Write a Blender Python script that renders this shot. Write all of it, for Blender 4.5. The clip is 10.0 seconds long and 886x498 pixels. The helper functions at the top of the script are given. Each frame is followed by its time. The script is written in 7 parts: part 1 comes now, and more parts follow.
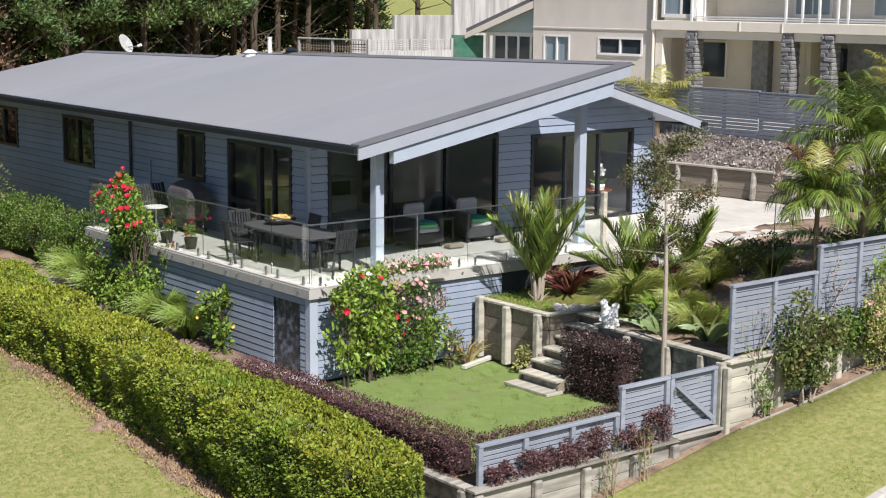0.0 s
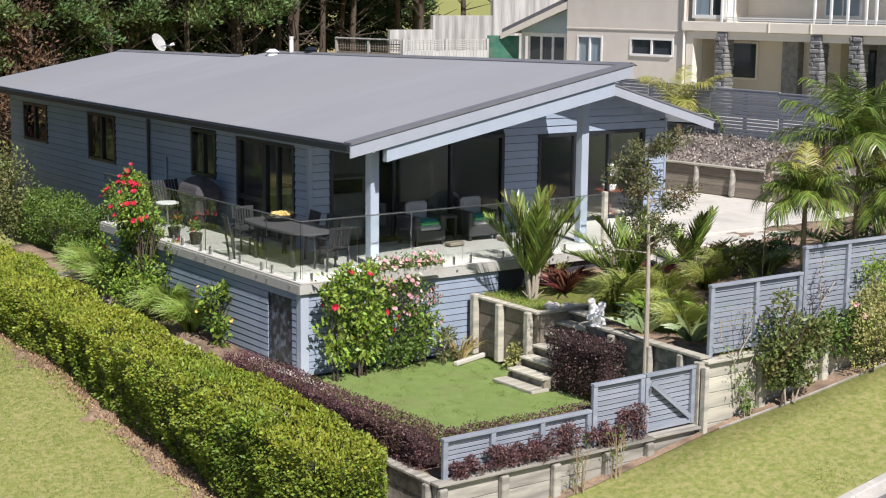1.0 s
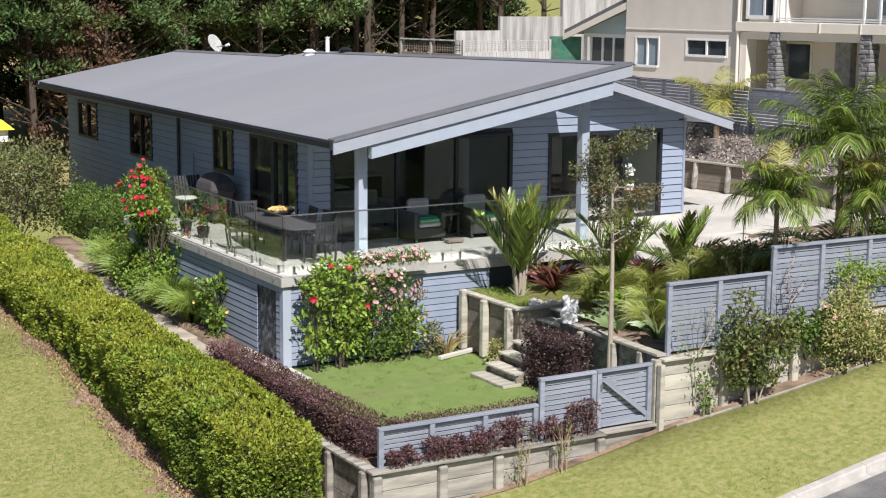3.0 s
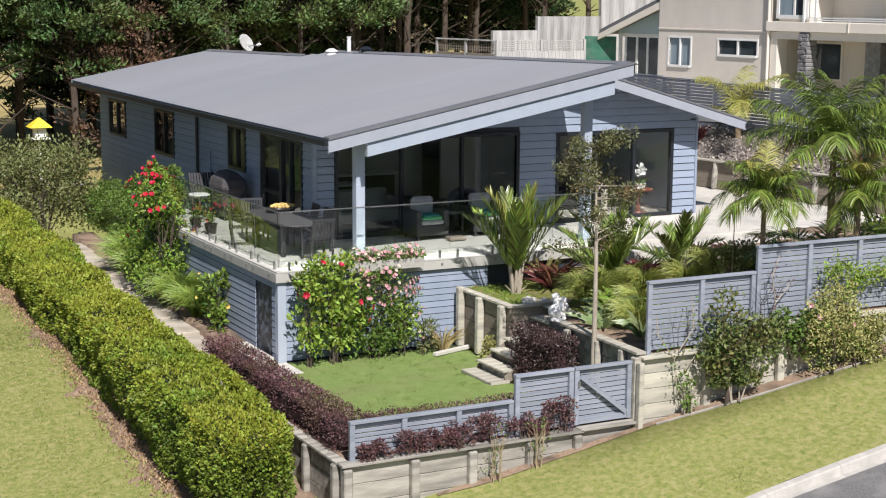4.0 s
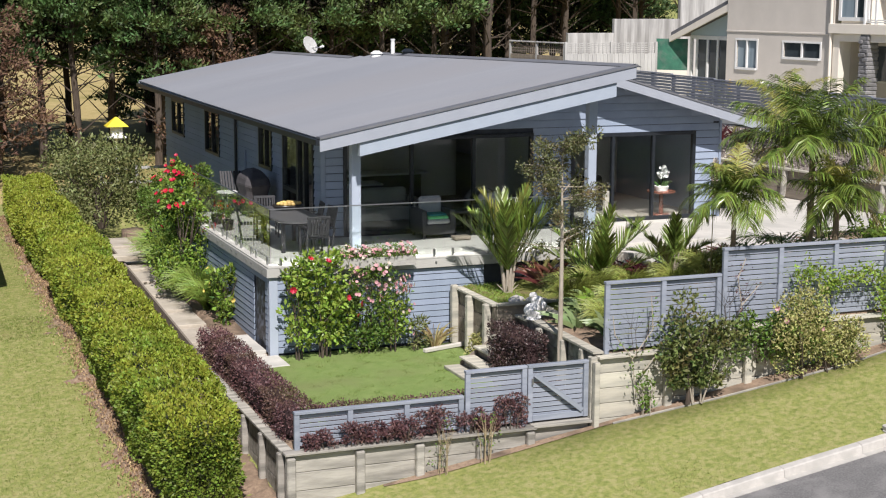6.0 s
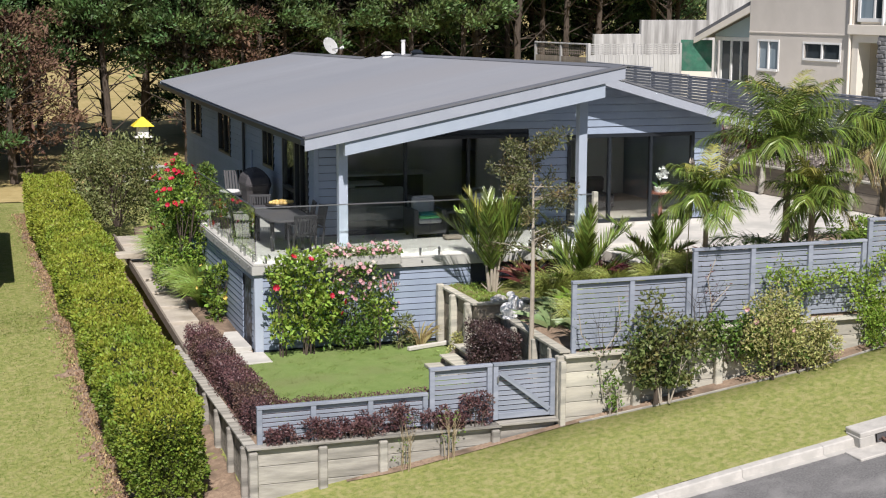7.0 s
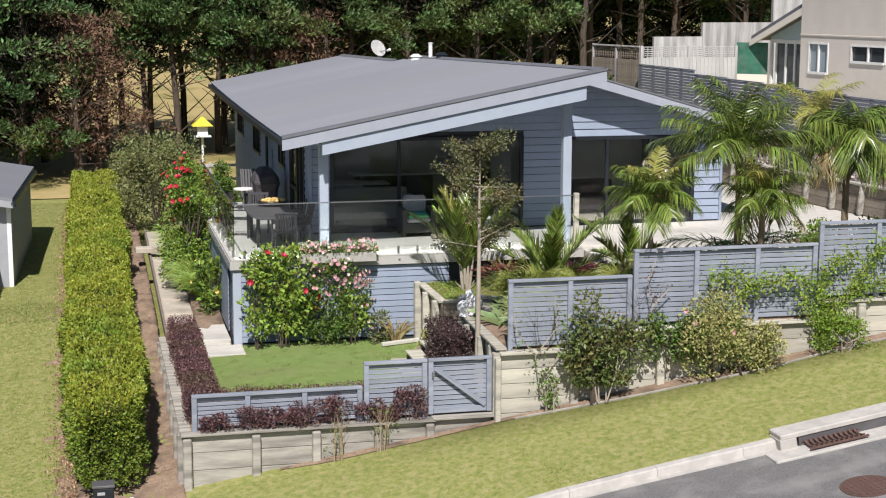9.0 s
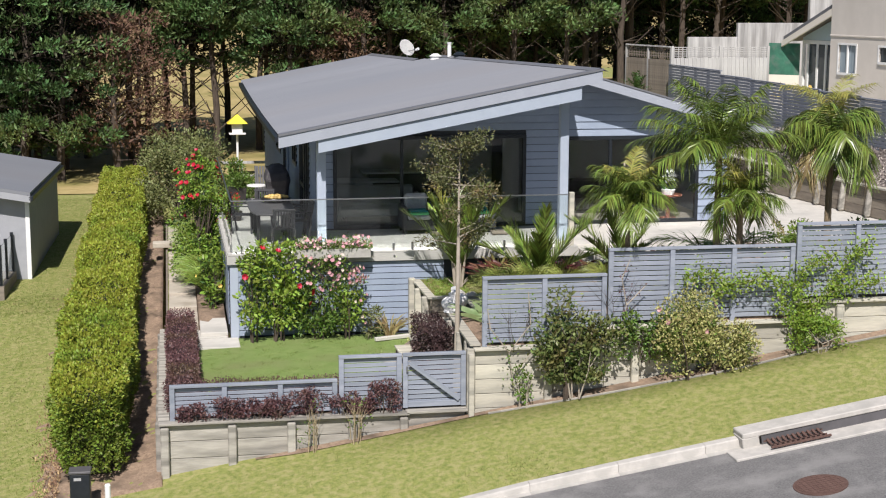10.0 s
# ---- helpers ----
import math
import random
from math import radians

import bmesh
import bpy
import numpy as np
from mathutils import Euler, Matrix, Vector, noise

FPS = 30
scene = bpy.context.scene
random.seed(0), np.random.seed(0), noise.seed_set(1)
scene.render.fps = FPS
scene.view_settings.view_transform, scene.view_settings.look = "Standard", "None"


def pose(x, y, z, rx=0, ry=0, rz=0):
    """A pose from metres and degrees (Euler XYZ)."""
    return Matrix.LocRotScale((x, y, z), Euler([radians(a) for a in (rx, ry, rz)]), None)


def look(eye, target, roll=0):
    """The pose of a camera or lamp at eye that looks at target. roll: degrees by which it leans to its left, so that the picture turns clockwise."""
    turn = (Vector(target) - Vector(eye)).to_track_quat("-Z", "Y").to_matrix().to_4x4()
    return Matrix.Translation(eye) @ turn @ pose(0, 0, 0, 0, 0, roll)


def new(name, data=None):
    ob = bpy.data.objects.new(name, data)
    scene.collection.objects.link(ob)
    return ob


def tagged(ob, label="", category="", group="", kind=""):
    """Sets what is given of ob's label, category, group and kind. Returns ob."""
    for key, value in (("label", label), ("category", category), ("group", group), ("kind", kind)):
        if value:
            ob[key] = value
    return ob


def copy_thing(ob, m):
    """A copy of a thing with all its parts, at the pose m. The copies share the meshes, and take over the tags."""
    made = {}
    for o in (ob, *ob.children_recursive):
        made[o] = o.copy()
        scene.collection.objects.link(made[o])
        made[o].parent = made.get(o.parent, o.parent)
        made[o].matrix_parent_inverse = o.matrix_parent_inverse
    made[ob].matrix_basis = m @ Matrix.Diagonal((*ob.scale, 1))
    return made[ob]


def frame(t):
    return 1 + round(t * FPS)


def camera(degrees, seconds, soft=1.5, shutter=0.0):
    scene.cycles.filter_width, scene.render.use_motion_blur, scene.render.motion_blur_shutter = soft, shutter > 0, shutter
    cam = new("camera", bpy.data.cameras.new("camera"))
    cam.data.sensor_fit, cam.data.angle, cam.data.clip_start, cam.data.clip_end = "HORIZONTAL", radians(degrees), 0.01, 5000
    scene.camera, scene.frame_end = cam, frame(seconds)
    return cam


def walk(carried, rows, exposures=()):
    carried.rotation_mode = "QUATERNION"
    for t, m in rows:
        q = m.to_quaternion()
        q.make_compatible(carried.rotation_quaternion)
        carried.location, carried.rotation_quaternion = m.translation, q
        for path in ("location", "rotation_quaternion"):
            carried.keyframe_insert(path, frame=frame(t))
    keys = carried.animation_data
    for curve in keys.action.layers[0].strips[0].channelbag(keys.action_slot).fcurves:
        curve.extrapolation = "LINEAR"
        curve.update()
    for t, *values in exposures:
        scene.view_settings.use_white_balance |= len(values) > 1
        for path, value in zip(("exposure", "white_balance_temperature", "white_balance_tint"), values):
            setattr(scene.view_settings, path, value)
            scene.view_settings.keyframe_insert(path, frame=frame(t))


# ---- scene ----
cam = camera(32.9, 10.0, soft=1.15)
PATH = [
    (0, (-15.224, -22.856, 5.389), (-13.987, -21.32, 5.056), 0.5),
    (0.5, (-14.682, -23.505, 5.395), (-13.486, -21.937, 5.061), 0.5),
    (1, (-14.121, -24.108, 5.398), (-12.965, -22.511, 5.065), 0.6),
    (1.5, (-13.525, -24.653, 5.41), (-12.408, -23.027, 5.076), 0.6),
    (2, (-12.972, -25.212, 5.404), (-11.894, -23.561, 5.07), 0.6),
    (2.5, (-12.392, -25.718, 5.379), (-11.352, -24.042, 5.047), 0.5),
    (4, (-10.526, -27.246, 5.381), (-9.613, -25.498, 5.049), 0.4),
    (4.5, (-9.809, -27.75, 5.355), (-8.944, -25.977, 5.025), 0.3),
    (5, (-9.132, -28.239, 5.368), (-8.312, -26.445, 5.037), 0.3),
    (5.5, (-8.429, -28.709, 5.398), (-7.657, -26.894, 5.067), 0.3),
    (7, (-6.155, -30.02, 5.425), (-5.514, -28.154, 5.096), 0.2),
    (7.5, (-5.357, -30.412, 5.43), (-4.756, -28.533, 5.101), 0.2),
    (8, (-4.499, -30.859, 5.442), (-3.946, -28.965, 5.114), 0.1),
    (8.5, (-3.661, -31.264, 5.467), (-3.156, -29.357, 5.138), 0.2),
    (9, (-2.826, -31.663, 5.473), (-2.372, -29.743, 5.146), 0.1),
    (9.5, (-1.996, -32.045, 5.474), (-1.59, -30.115, 5.146), 0.2),
    (10, (-1.147, -32.505, 5.524), (-0.793, -30.564, 5.195), 0.2),
]
walk(cam, [(t, look(eye, target, roll)) for t, eye, target, roll in PATH], [(0.0, 0.42, 6280, 15), (4.0, 0.35, 6280, 15), (10.0, 0.26, 6280, 15)])

# ---- world, sun ----
world = bpy.data.worlds.new("world")
scene.world = world
world.use_nodes = True
wn = world.node_tree
sky = wn.nodes.new("ShaderNodeTexSky")
sky.sky_type = 'NISHITA'
sky.sun_disc = False
SUN_WAY = Vector((0.23, 1.0, -1.15)).normalized()
sky.sun_elevation = math.asin(-SUN_WAY.z)
sky.sun_rotation = math.atan2(-SUN_WAY.x, -SUN_WAY.y)
sky.air_density, sky.dust_density = 1.0, 0.6
wn.links.new(sky.outputs[0], wn.nodes["Background"].inputs[0])
wn.nodes["Background"].inputs[1].default_value = 0.055
sun = new("sun", bpy.data.lights.new("sun", 'SUN'))
sun.data.energy, sun.data.angle, sun.data.color = 5.0, radians(0.53), (1.0, 0.95, 0.87)
sun.matrix_world = look((0, 0, 40), Vector((0, 0, 40)) + SUN_WAY)


# ---- materials ----
def material(name, c1, c2, scale=3.0, rough=0.7, bump=0.0, bump_scale=40.0, metal=0.0, island=0.0, obj=0.0,
             stretch=(1, 1, 1), c3=None, c3_scale=0.6, c3_at=0.62, trans=0.0, spec=0.5, coat=0.0):
    """Colour from two noises, c1 to c2 at the small scale and c3 in large stains; island and obj vary the value by piece."""
    m = bpy.data.materials.new(name)
    m.use_nodes = True
    nt = m.node_tree
    n, lk = nt.nodes, nt.links
    p = n["Principled BSDF"]
    tc, mp = n.new("ShaderNodeTexCoord"), n.new("ShaderNodeMapping")
    mp.inputs["Scale"].default_value = stretch
    lk.new(tc.outputs["Object"], mp.inputs["Vector"])
    a = n.new("ShaderNodeTexNoise")
    a.inputs["Scale"].default_value, a.inputs["Detail"].default_value, a.inputs["Roughness"].default_value = scale, 5, 0.65
    lk.new(mp.outputs[0], a.inputs["Vector"])
    ra = n.new("ShaderNodeMapRange")
    ra.inputs[1].default_value, ra.inputs[2].default_value = 0.3, 0.7
    lk.new(a.outputs[0], ra.inputs[0])
    mix = n.new("ShaderNodeMix")
    mix.data_type = 'RGBA'
    mix.inputs[6].default_value, mix.inputs[7].default_value = (*c1, 1), (*c2, 1)
    lk.new(ra.outputs[0], mix.inputs[0])
    col = mix.outputs[2]
    if c3:
        b = n.new("ShaderNodeTexNoise")
        b.inputs["Scale"].default_value, b.inputs["Detail"].default_value = c3_scale, 6
        lk.new(mp.outputs[0], b.inputs["Vector"])
        rb = n.new("ShaderNodeMapRange")
        rb.inputs[1].default_value, rb.inputs[2].default_value = c3_at - 0.14, c3_at + 0.08
        lk.new(b.outputs[0], rb.inputs[0])
        m2 = n.new("ShaderNodeMix")
        m2.data_type = 'RGBA'
        m2.inputs[7].default_value = (*c3, 1)
        lk.new(rb.outputs[0], m2.inputs[0])
        lk.new(col, m2.inputs[6])
        col = m2.outputs[2]
    if island or obj:
        hsv = n.new("ShaderNodeHueSaturation")
        src = n.new("ShaderNodeNewGeometry").outputs["Random Per Island"] if island else n.new("ShaderNodeObjectInfo").outputs["Random"]
        amt = island or obj
        rv = n.new("ShaderNodeMapRange")
        rv.inputs[3].default_value, rv.inputs[4].default_value = 1 - amt, 1 + amt
        lk.new(src, rv.inputs[0])
        lk.new(rv.outputs[0], hsv.inputs["Value"])
        rh = n.new("ShaderNodeMath")
        rh.operation = 'MULTIPLY_ADD'
        rh.inputs[1].default_value, rh.inputs[2].default_value = 0.05 * (1 if island else 0.2), 0.5 - 0.025 * (1 if island else 0.2)
        lk.new(src, rh.inputs[0])
        lk.new(rh.outputs[0], hsv.inputs["Hue"])
        lk.new(col, hsv.inputs["Color"])
        col = hsv.outputs[0]
    lk.new(col, p.inputs["Base Color"])
    p.inputs["Roughness"].default_value, p.inputs["Metallic"].default_value = rough, metal
    p.inputs["Specular IOR Level"].default_value = spec
    if coat:
        p.inputs["Coat Weight"].default_value = coat
    if bump:
        b2 = n.new("ShaderNodeTexNoise")
        b2.inputs["Scale"].default_value, b2.inputs["Detail"].default_value = bump_scale, 4
        lk.new(mp.outputs[0], b2.inputs["Vector"])
        bp = n.new("ShaderNodeBump")
        bp.inputs["Strength"].default_value, bp.inputs["Distance"].default_value = bump, 0.02
        lk.new(b2.outputs[0], bp.inputs["Height"])
        lk.new(bp.outputs[0], p.inputs["Normal"])
    if trans:
        t = n.new("ShaderNodeBsdfTranslucent")
        lk.new(col, t.inputs[0])
        ms = n.new("ShaderNodeMixShader")
        ms.inputs[0].default_value = trans
        lk.new(p.outputs[0], ms.inputs[1])
        lk.new(t.outputs[0], ms.inputs[2])
        lk.new(ms.outputs[0], n["Material Output"].inputs[0])
    return m


def glass_material(name, tint, rough=0.0):
    m = bpy.data.materials.new(name)
    m.use_nodes = True
    p = m.node_tree.nodes["Principled BSDF"]
    p.inputs["Base Color"].default_value = (*tint, 1)
    p.inputs["Roughness"].default_value = rough
    p.inputs["Transmission Weight"].default_value = 1.0
    p.inputs["IOR"].default_value = 1.45
    return m


BLUE = material("blue_paint", (0.248, 0.298, 0.383), (0.292, 0.345, 0.433), 2.0, 0.55, 0.15, 60, obj=0.06, c3=(0.232, 0.280, 0.362), c3_scale=0.8)
BLUE_TRIM = material("pale_blue_paint", (0.345, 0.395, 0.465), (0.385, 0.435, 0.505), 3.0, 0.5, 0.1, 50, obj=0.03)
FENCE = material("blue_grey_stain", (0.215, 0.240, 0.285), (0.275, 0.302, 0.352), 4.0, 0.65, 0.25, 40, obj=0.10, stretch=(0.6, 3, 3), c3=(0.315, 0.340, 0.385), c3_scale=1.5)
ROOF = material("roof_steel", (0.196, 0.205, 0.224), (0.224, 0.233, 0.252), 0.5, 0.5, 0.0, obj=0.0, c3=(0.213, 0.216, 0.228), c3_scale=0.15, stretch=(0.4, 2, 1))
GREY_TRIM = material("grey_barge_paint", (0.31, 0.335, 0.38), (0.35, 0.375, 0.42), 3.0, 0.5, 0.1, 50)
ROOF_EDGE = material("roof_flashing", (0.135, 0.138, 0.150), (0.170, 0.173, 0.186), 2, 0.45)
DARK_FRAME = material("black_aluminium", (0.011, 0.014, 0.018), (0.019, 0.023, 0.029), 8, 0.35)
TIMBER = material("weathered_timber", (0.315, 0.295, 0.255), (0.46, 0.435, 0.38), 4, 0.85, 0.5, 30, obj=0.18, stretch=(0.45, 4, 4), c3=(0.20, 0.19, 0.165), c3_scale=1.6, c3_at=0.57)
TIMBER_PALE = material("pale_timber", (0.42, 0.395, 0.325), (0.55, 0.52, 0.425), 4, 0.85, 0.45, 30, obj=0.16, stretch=(0.45, 4, 4), c3=(0.30, 0.29, 0.245), c3_scale=1.6, c3_at=0.58)
DECK = material("deck_boards", (0.36, 0.355, 0.325), (0.46, 0.45, 0.415), 3, 0.75, 0.3, 40, obj=0.07, stretch=(0.5, 4, 1), c3=(0.40, 0.40, 0.37), c3_scale=0.7)
CONCRETE = material("concrete", (0.50, 0.48, 0.43), (0.60, 0.575, 0.52), 4, 0.85, 0.25, 60, c3=(0.42, 0.41, 0.37), c3_scale=0.8)
KERB_C = material("kerb_concrete", (0.42, 0.40, 0.365), (0.54, 0.515, 0.47), 9, 0.9, 0.5, 60, c3=(0.40, 0.385, 0.35), c3_scale=2.6, c3_at=0.60)
ASPHALT = material("asphalt", (0.135, 0.132, 0.130), (0.245, 0.240, 0.234), 30, 0.95, 0.8, 150, c3=(0.285, 0.278, 0.268), c3_scale=1.6, c3_at=0.60, spec=0.2)
GRASS_G = material("lawn_grass", (0.155, 0.195, 0.05), (0.315, 0.32, 0.105), 12, 0.95, 0.9, 60, c3=(0.335, 0.315, 0.135), c3_scale=8.0, c3_at=0.58, spec=0.1)
PATH_C = material("worn_path_concrete", (0.40, 0.355, 0.29), (0.50, 0.45, 0.37), 5, 0.9, 0.4, 50, obj=0.08, c3=(0.30, 0.26, 0.20), c3_scale=1.5)
TURF = material("turf_blade", (0.255, 0.31, 0.08), (0.35, 0.39, 0.125), 9, 0.8, island=0.12, trans=0.5, c3=(0.37, 0.355, 0.15), c3_scale=9.0, c3_at=0.55, spec=0.2)
TURF_FINE = material("fine_turf_blade", (0.22, 0.31, 0.085), (0.31, 0.385, 0.12), 5, 0.8, island=0.14, trans=0.45, c3=(0.26, 0.30, 0.11), c3_scale=0.9, spec=0.2)
LAWN_G = material("fine_lawn", (0.17, 0.25, 0.07), (0.23, 0.30, 0.10), 4, 0.95, 0.9, 80, c3=(0.21, 0.25, 0.095), c3_scale=0.9, spec=0.1)
DRY_FIELD = material("dry_field_grass", (0.33, 0.26, 0.11), (0.45, 0.36, 0.17), 3, 0.95, 0.8, 30, c3=(0.22, 0.20, 0.07), c3_scale=0.3, spec=0.1)
SOIL = material("bark_mulch", (0.195, 0.132, 0.090), (0.37, 0.270, 0.185), 16, 0.95, 1.0, 50, c3=(0.11, 0.08, 0.055), c3_scale=2.0)
STONE_CHIP = material("stone_mulch", (0.085, 0.068, 0.058), (0.40, 0.35, 0.31), 14, 0.95, 1.0, 40, c3=(0.09, 0.075, 0.068), c3_scale=1.8, c3_at=0.55)
INTERIOR = material("interior_plaster", (0.58, 0.58, 0.56), (0.64, 0.64, 0.62), 2, 0.8)
INT_FLOOR = material("interior_floor", (0.28, 0.25, 0.21), (0.36, 0.32, 0.27), 4, 0.5, stretch=(1, 6, 1))
GLASS = glass_material("window_glass", (0.75, 0.8, 0.8))
RAIL_GLASS = glass_material("balustrade_glass", (0.90, 0.95, 0.93))
STEEL = material("brushed_steel", (0.45, 0.45, 0.45), (0.55, 0.55, 0.55), 20, 0.35, metal=1.0)
WHITE = material("white_paint", (0.72, 0.72, 0.70), (0.80, 0.80, 0.78), 3, 0.55)
BEIGE = material("beige_plaster", (0.60, 0.555, 0.495), (0.66, 0.61, 0.545), 1.5, 0.85, 0.2, 40, c3=(0.57, 0.525, 0.465), c3_scale=0.5)
CREAM = material("cream_plaster", (0.72, 0.665, 0.575), (0.77, 0.715, 0.625), 2, 0.85)
STONE_GREY = material("stacked_stone", (0.13, 0.13, 0.135), (0.26, 0.255, 0.255), 6, 0.9, 0.6, 20, obj=0.25)
GREY_FENCE = material("silvered_timber", (0.40, 0.395, 0.38), (0.56, 0.555, 0.54), 4, 0.9, 0.3, 30, obj=0.10, stretch=(4, 4, 0.35), c3=(0.27, 0.265, 0.255), c3_scale=0.9, c3_at=0.56)
OLD_TIMBER = material("dark_weathered_timber", (0.17, 0.145, 0.115), (0.28, 0.24, 0.19), 3, 0.9, 0.4, 30, obj=0.15, stretch=(0.5, 4, 4))
SLATE_FENCE = material("slate_blue_stain", (0.170, 0.187, 0.222), (0.215, 0.233, 0.270), 4, 0.7, 0.2, 40, obj=0.10)
BARK = material("dark_bark", (0.045, 0.034, 0.026), (0.115, 0.088, 0.066), 5, 0.95, 0.8, 20, stretch=(3, 3, 0.5))
BARK_PALE = material("pale_bark", (0.30, 0.26, 0.20), (0.42, 0.37, 0.30), 10, 0.9, 0.5, 30, stretch=(1, 1, 0.4))
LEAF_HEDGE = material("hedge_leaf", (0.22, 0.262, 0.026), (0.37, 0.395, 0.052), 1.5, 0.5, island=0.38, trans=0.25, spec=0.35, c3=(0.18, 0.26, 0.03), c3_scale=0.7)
# Darker copy of the hedge leaf: shade on the sides put into colour.
LEAF_HEDGE_SHADED = material("shaded_hedge_leaf", (0.125, 0.19, 0.024), (0.225, 0.28, 0.04), 1.5, 0.5, island=0.4, trans=0.22, spec=0.35, c3=(0.10, 0.15, 0.02), c3_scale=0.7)
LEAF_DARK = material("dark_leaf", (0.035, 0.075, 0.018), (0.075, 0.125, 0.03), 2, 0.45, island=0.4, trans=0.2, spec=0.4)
LEAF_MIXED = material("mixed_shrub_leaf", (0.105, 0.150, 0.042), (0.235, 0.26, 0.085), 2, 0.45, island=0.45, trans=0.25, spec=0.4, c3=(0.17, 0.11, 0.05), c3_scale=2.2, c3_at=0.64)
ROSE_STEM = material("rose_stem", (0.30, 0.235, 0.14), (0.42, 0.34, 0.21), 6, 0.8)
PALM_TRUNK = material("palm_trunk_fibre", (0.17, 0.12, 0.07), (0.31, 0.24, 0.15), 8, 0.95, 0.8, 40, stretch=(3, 3, 0.6))
# Near-black: the shade between conifer sprays is put into this colour.
CROWN_SHADE = material("crown_shade", (0.016, 0.015, 0.010), (0.034, 0.029, 0.018), 3, 0.95, island=0.4, spec=0.1)
LEAF_LIGHT = material("light_leaf", (0.23, 0.34, 0.045), (0.36, 0.46, 0.085), 2, 0.4, island=0.4, trans=0.38, spec=0.4)
LEAF_AGAVE = material("pale_agave_leaf", (0.15, 0.22, 0.085), (0.30, 0.36, 0.17), 3, 0.45, island=0.2, trans=0.15)
LEAF_MID = material("mid_leaf", (0.095, 0.165, 0.028), (0.18, 0.26, 0.05), 2, 0.45, island=0.4, trans=0.28, spec=0.4)
LEAF_BRIGHT = material("bright_leaf", (0.17, 0.27, 0.035), (0.27, 0.37, 0.06), 2, 0.4, island=0.35, trans=0.3, spec=0.4)
LEAF_OLIVE = material("olive_leaf", (0.12, 0.145, 0.045), (0.23, 0.24, 0.085), 2, 0.55, island=0.4, trans=0.2)
LEAF_PINE = material("conifer_leaf", (0.041, 0.088, 0.028), (0.112, 0.189, 0.053), 0.7, 0.6, island=0.6, trans=0.15, c3=(0.15, 0.175, 0.05), c3_scale=0.35, c3_at=0.6)
LEAF_RUST = material("rusty_dead_leaf", (0.10, 0.055, 0.034), (0.17, 0.095, 0.055), 2, 0.8, island=0.3)
LEAF_PURPLE = material("purple_leaf", (0.090, 0.042, 0.045), (0.185, 0.088, 0.09), 2, 0.5, island=0.45, trans=0.12, c3=(0.11, 0.075, 0.04), c3_scale=1.2)
TROUGH_C = material("weathered_trough", (0.42, 0.40, 0.37), (0.56, 0.54, 0.50), 8, 0.85, 0.4, 40)
LEAF_VARIEG = material("variegated_leaf", (0.29, 0.30, 0.09), (0.50, 0.46, 0.19), 3, 0.5, island=0.3, trans=0.2)
LEAF_PALM = material("palm_leaf", (0.070, 0.120, 0.022), (0.240, 0.305, 0.055), 4, 0.32, island=0.6, trans=0.16)
TURF_LEFT = material("side_turf_blade", (0.15, 0.215, 0.045), (0.23, 0.28, 0.072), 9, 0.8, island=0.12, trans=0.4, c3=(0.37, 0.335, 0.15), c3_scale=3.2, c3_at=0.58, spec=0.2)
CHIP = material("bark_chip", (0.24, 0.15, 0.085), (0.42, 0.29, 0.175), 5, 0.9, island=0.5, spec=0.2)
CHIP_STONE = material("stone_chip", (0.16, 0.13, 0.115), (0.46, 0.41, 0.37), 6, 0.9, island=0.55, spec=0.2)
LEAF_BLACK = material("blackish_leaf", (0.042, 0.024, 0.024), (0.10, 0.056, 0.054), 2, 0.45, island=0.5, trans=0.1, spec=0.5)
LEAF_GOLD = material("golden_palm_leaf", (0.27, 0.29, 0.06), (0.42, 0.40, 0.10), 3, 0.45, island=0.2, trans=0.25)
LEAF_DRY = material("dry_frond", (0.30, 0.23, 0.10), (0.42, 0.33, 0.16), 3, 0.7, island=0.3, trans=0.1)
BLADE = material("grass_blade", (0.17, 0.27, 0.04), (0.30, 0.38, 0.08), 3, 0.5, island=0.35, trans=0.25)
BLADE_OLIVE = material("olive_grass_blade", (0.20, 0.245, 0.05), (0.38, 0.395, 0.10), 3, 0.5, island=0.5, trans=0.2)
RED = material("red_petal", (0.44, 0.006, 0.03), (0.55, 0.015, 0.055), 5, 0.5, obj=0.2, trans=0.15)
PINK = material("pink_petal", (0.58, 0.25, 0.29), (0.68, 0.43, 0.44), 5, 0.5, obj=0.25, trans=0.2)
PALE_FLOWER = material("pale_petal", (0.62, 0.52, 0.43), (0.70, 0.60, 0.52), 5, 0.5, island=0.15, trans=0.2)
YELLOW_FLOWER = material("yellow_petal", (0.75, 0.50, 0.10), (0.80, 0.60, 0.20), 5, 0.5, island=0.2, trans=0.2)
# Near-black fills: shade inside the hedges is put into their colour.
CORE = material("dark_hedge_core", (0.022, 0.03, 0.01), (0.045, 0.05, 0.02), 10, 0.95)
CORE_P = material("dark_purple_hedge_core", (0.03, 0.015, 0.016), (0.05, 0.025, 0.025), 10, 0.95)


# ---- geometry helpers ----
def part(name, bm, mat, parent, label="", loc=None, smooth=False, kind=""):
    me = bpy.data.meshes.new(name)
    bm.to_mesh(me)
    bm.free()
    me.materials.append(mat)
    if smooth:
        me.polygons.foreach_set("use_smooth", [True] * len(me.polygons))
    ob = new(name, me)
    ob.parent = parent
    if loc:
        ob.location = loc
    return tagged(ob, label, kind=kind)


def thing(name, loc, label, category, group="", kind=""):
    ob = new(name)
    ob.empty_display_size = 0.2
    ob.location = loc
    return tagged(ob, label, category, group, kind)


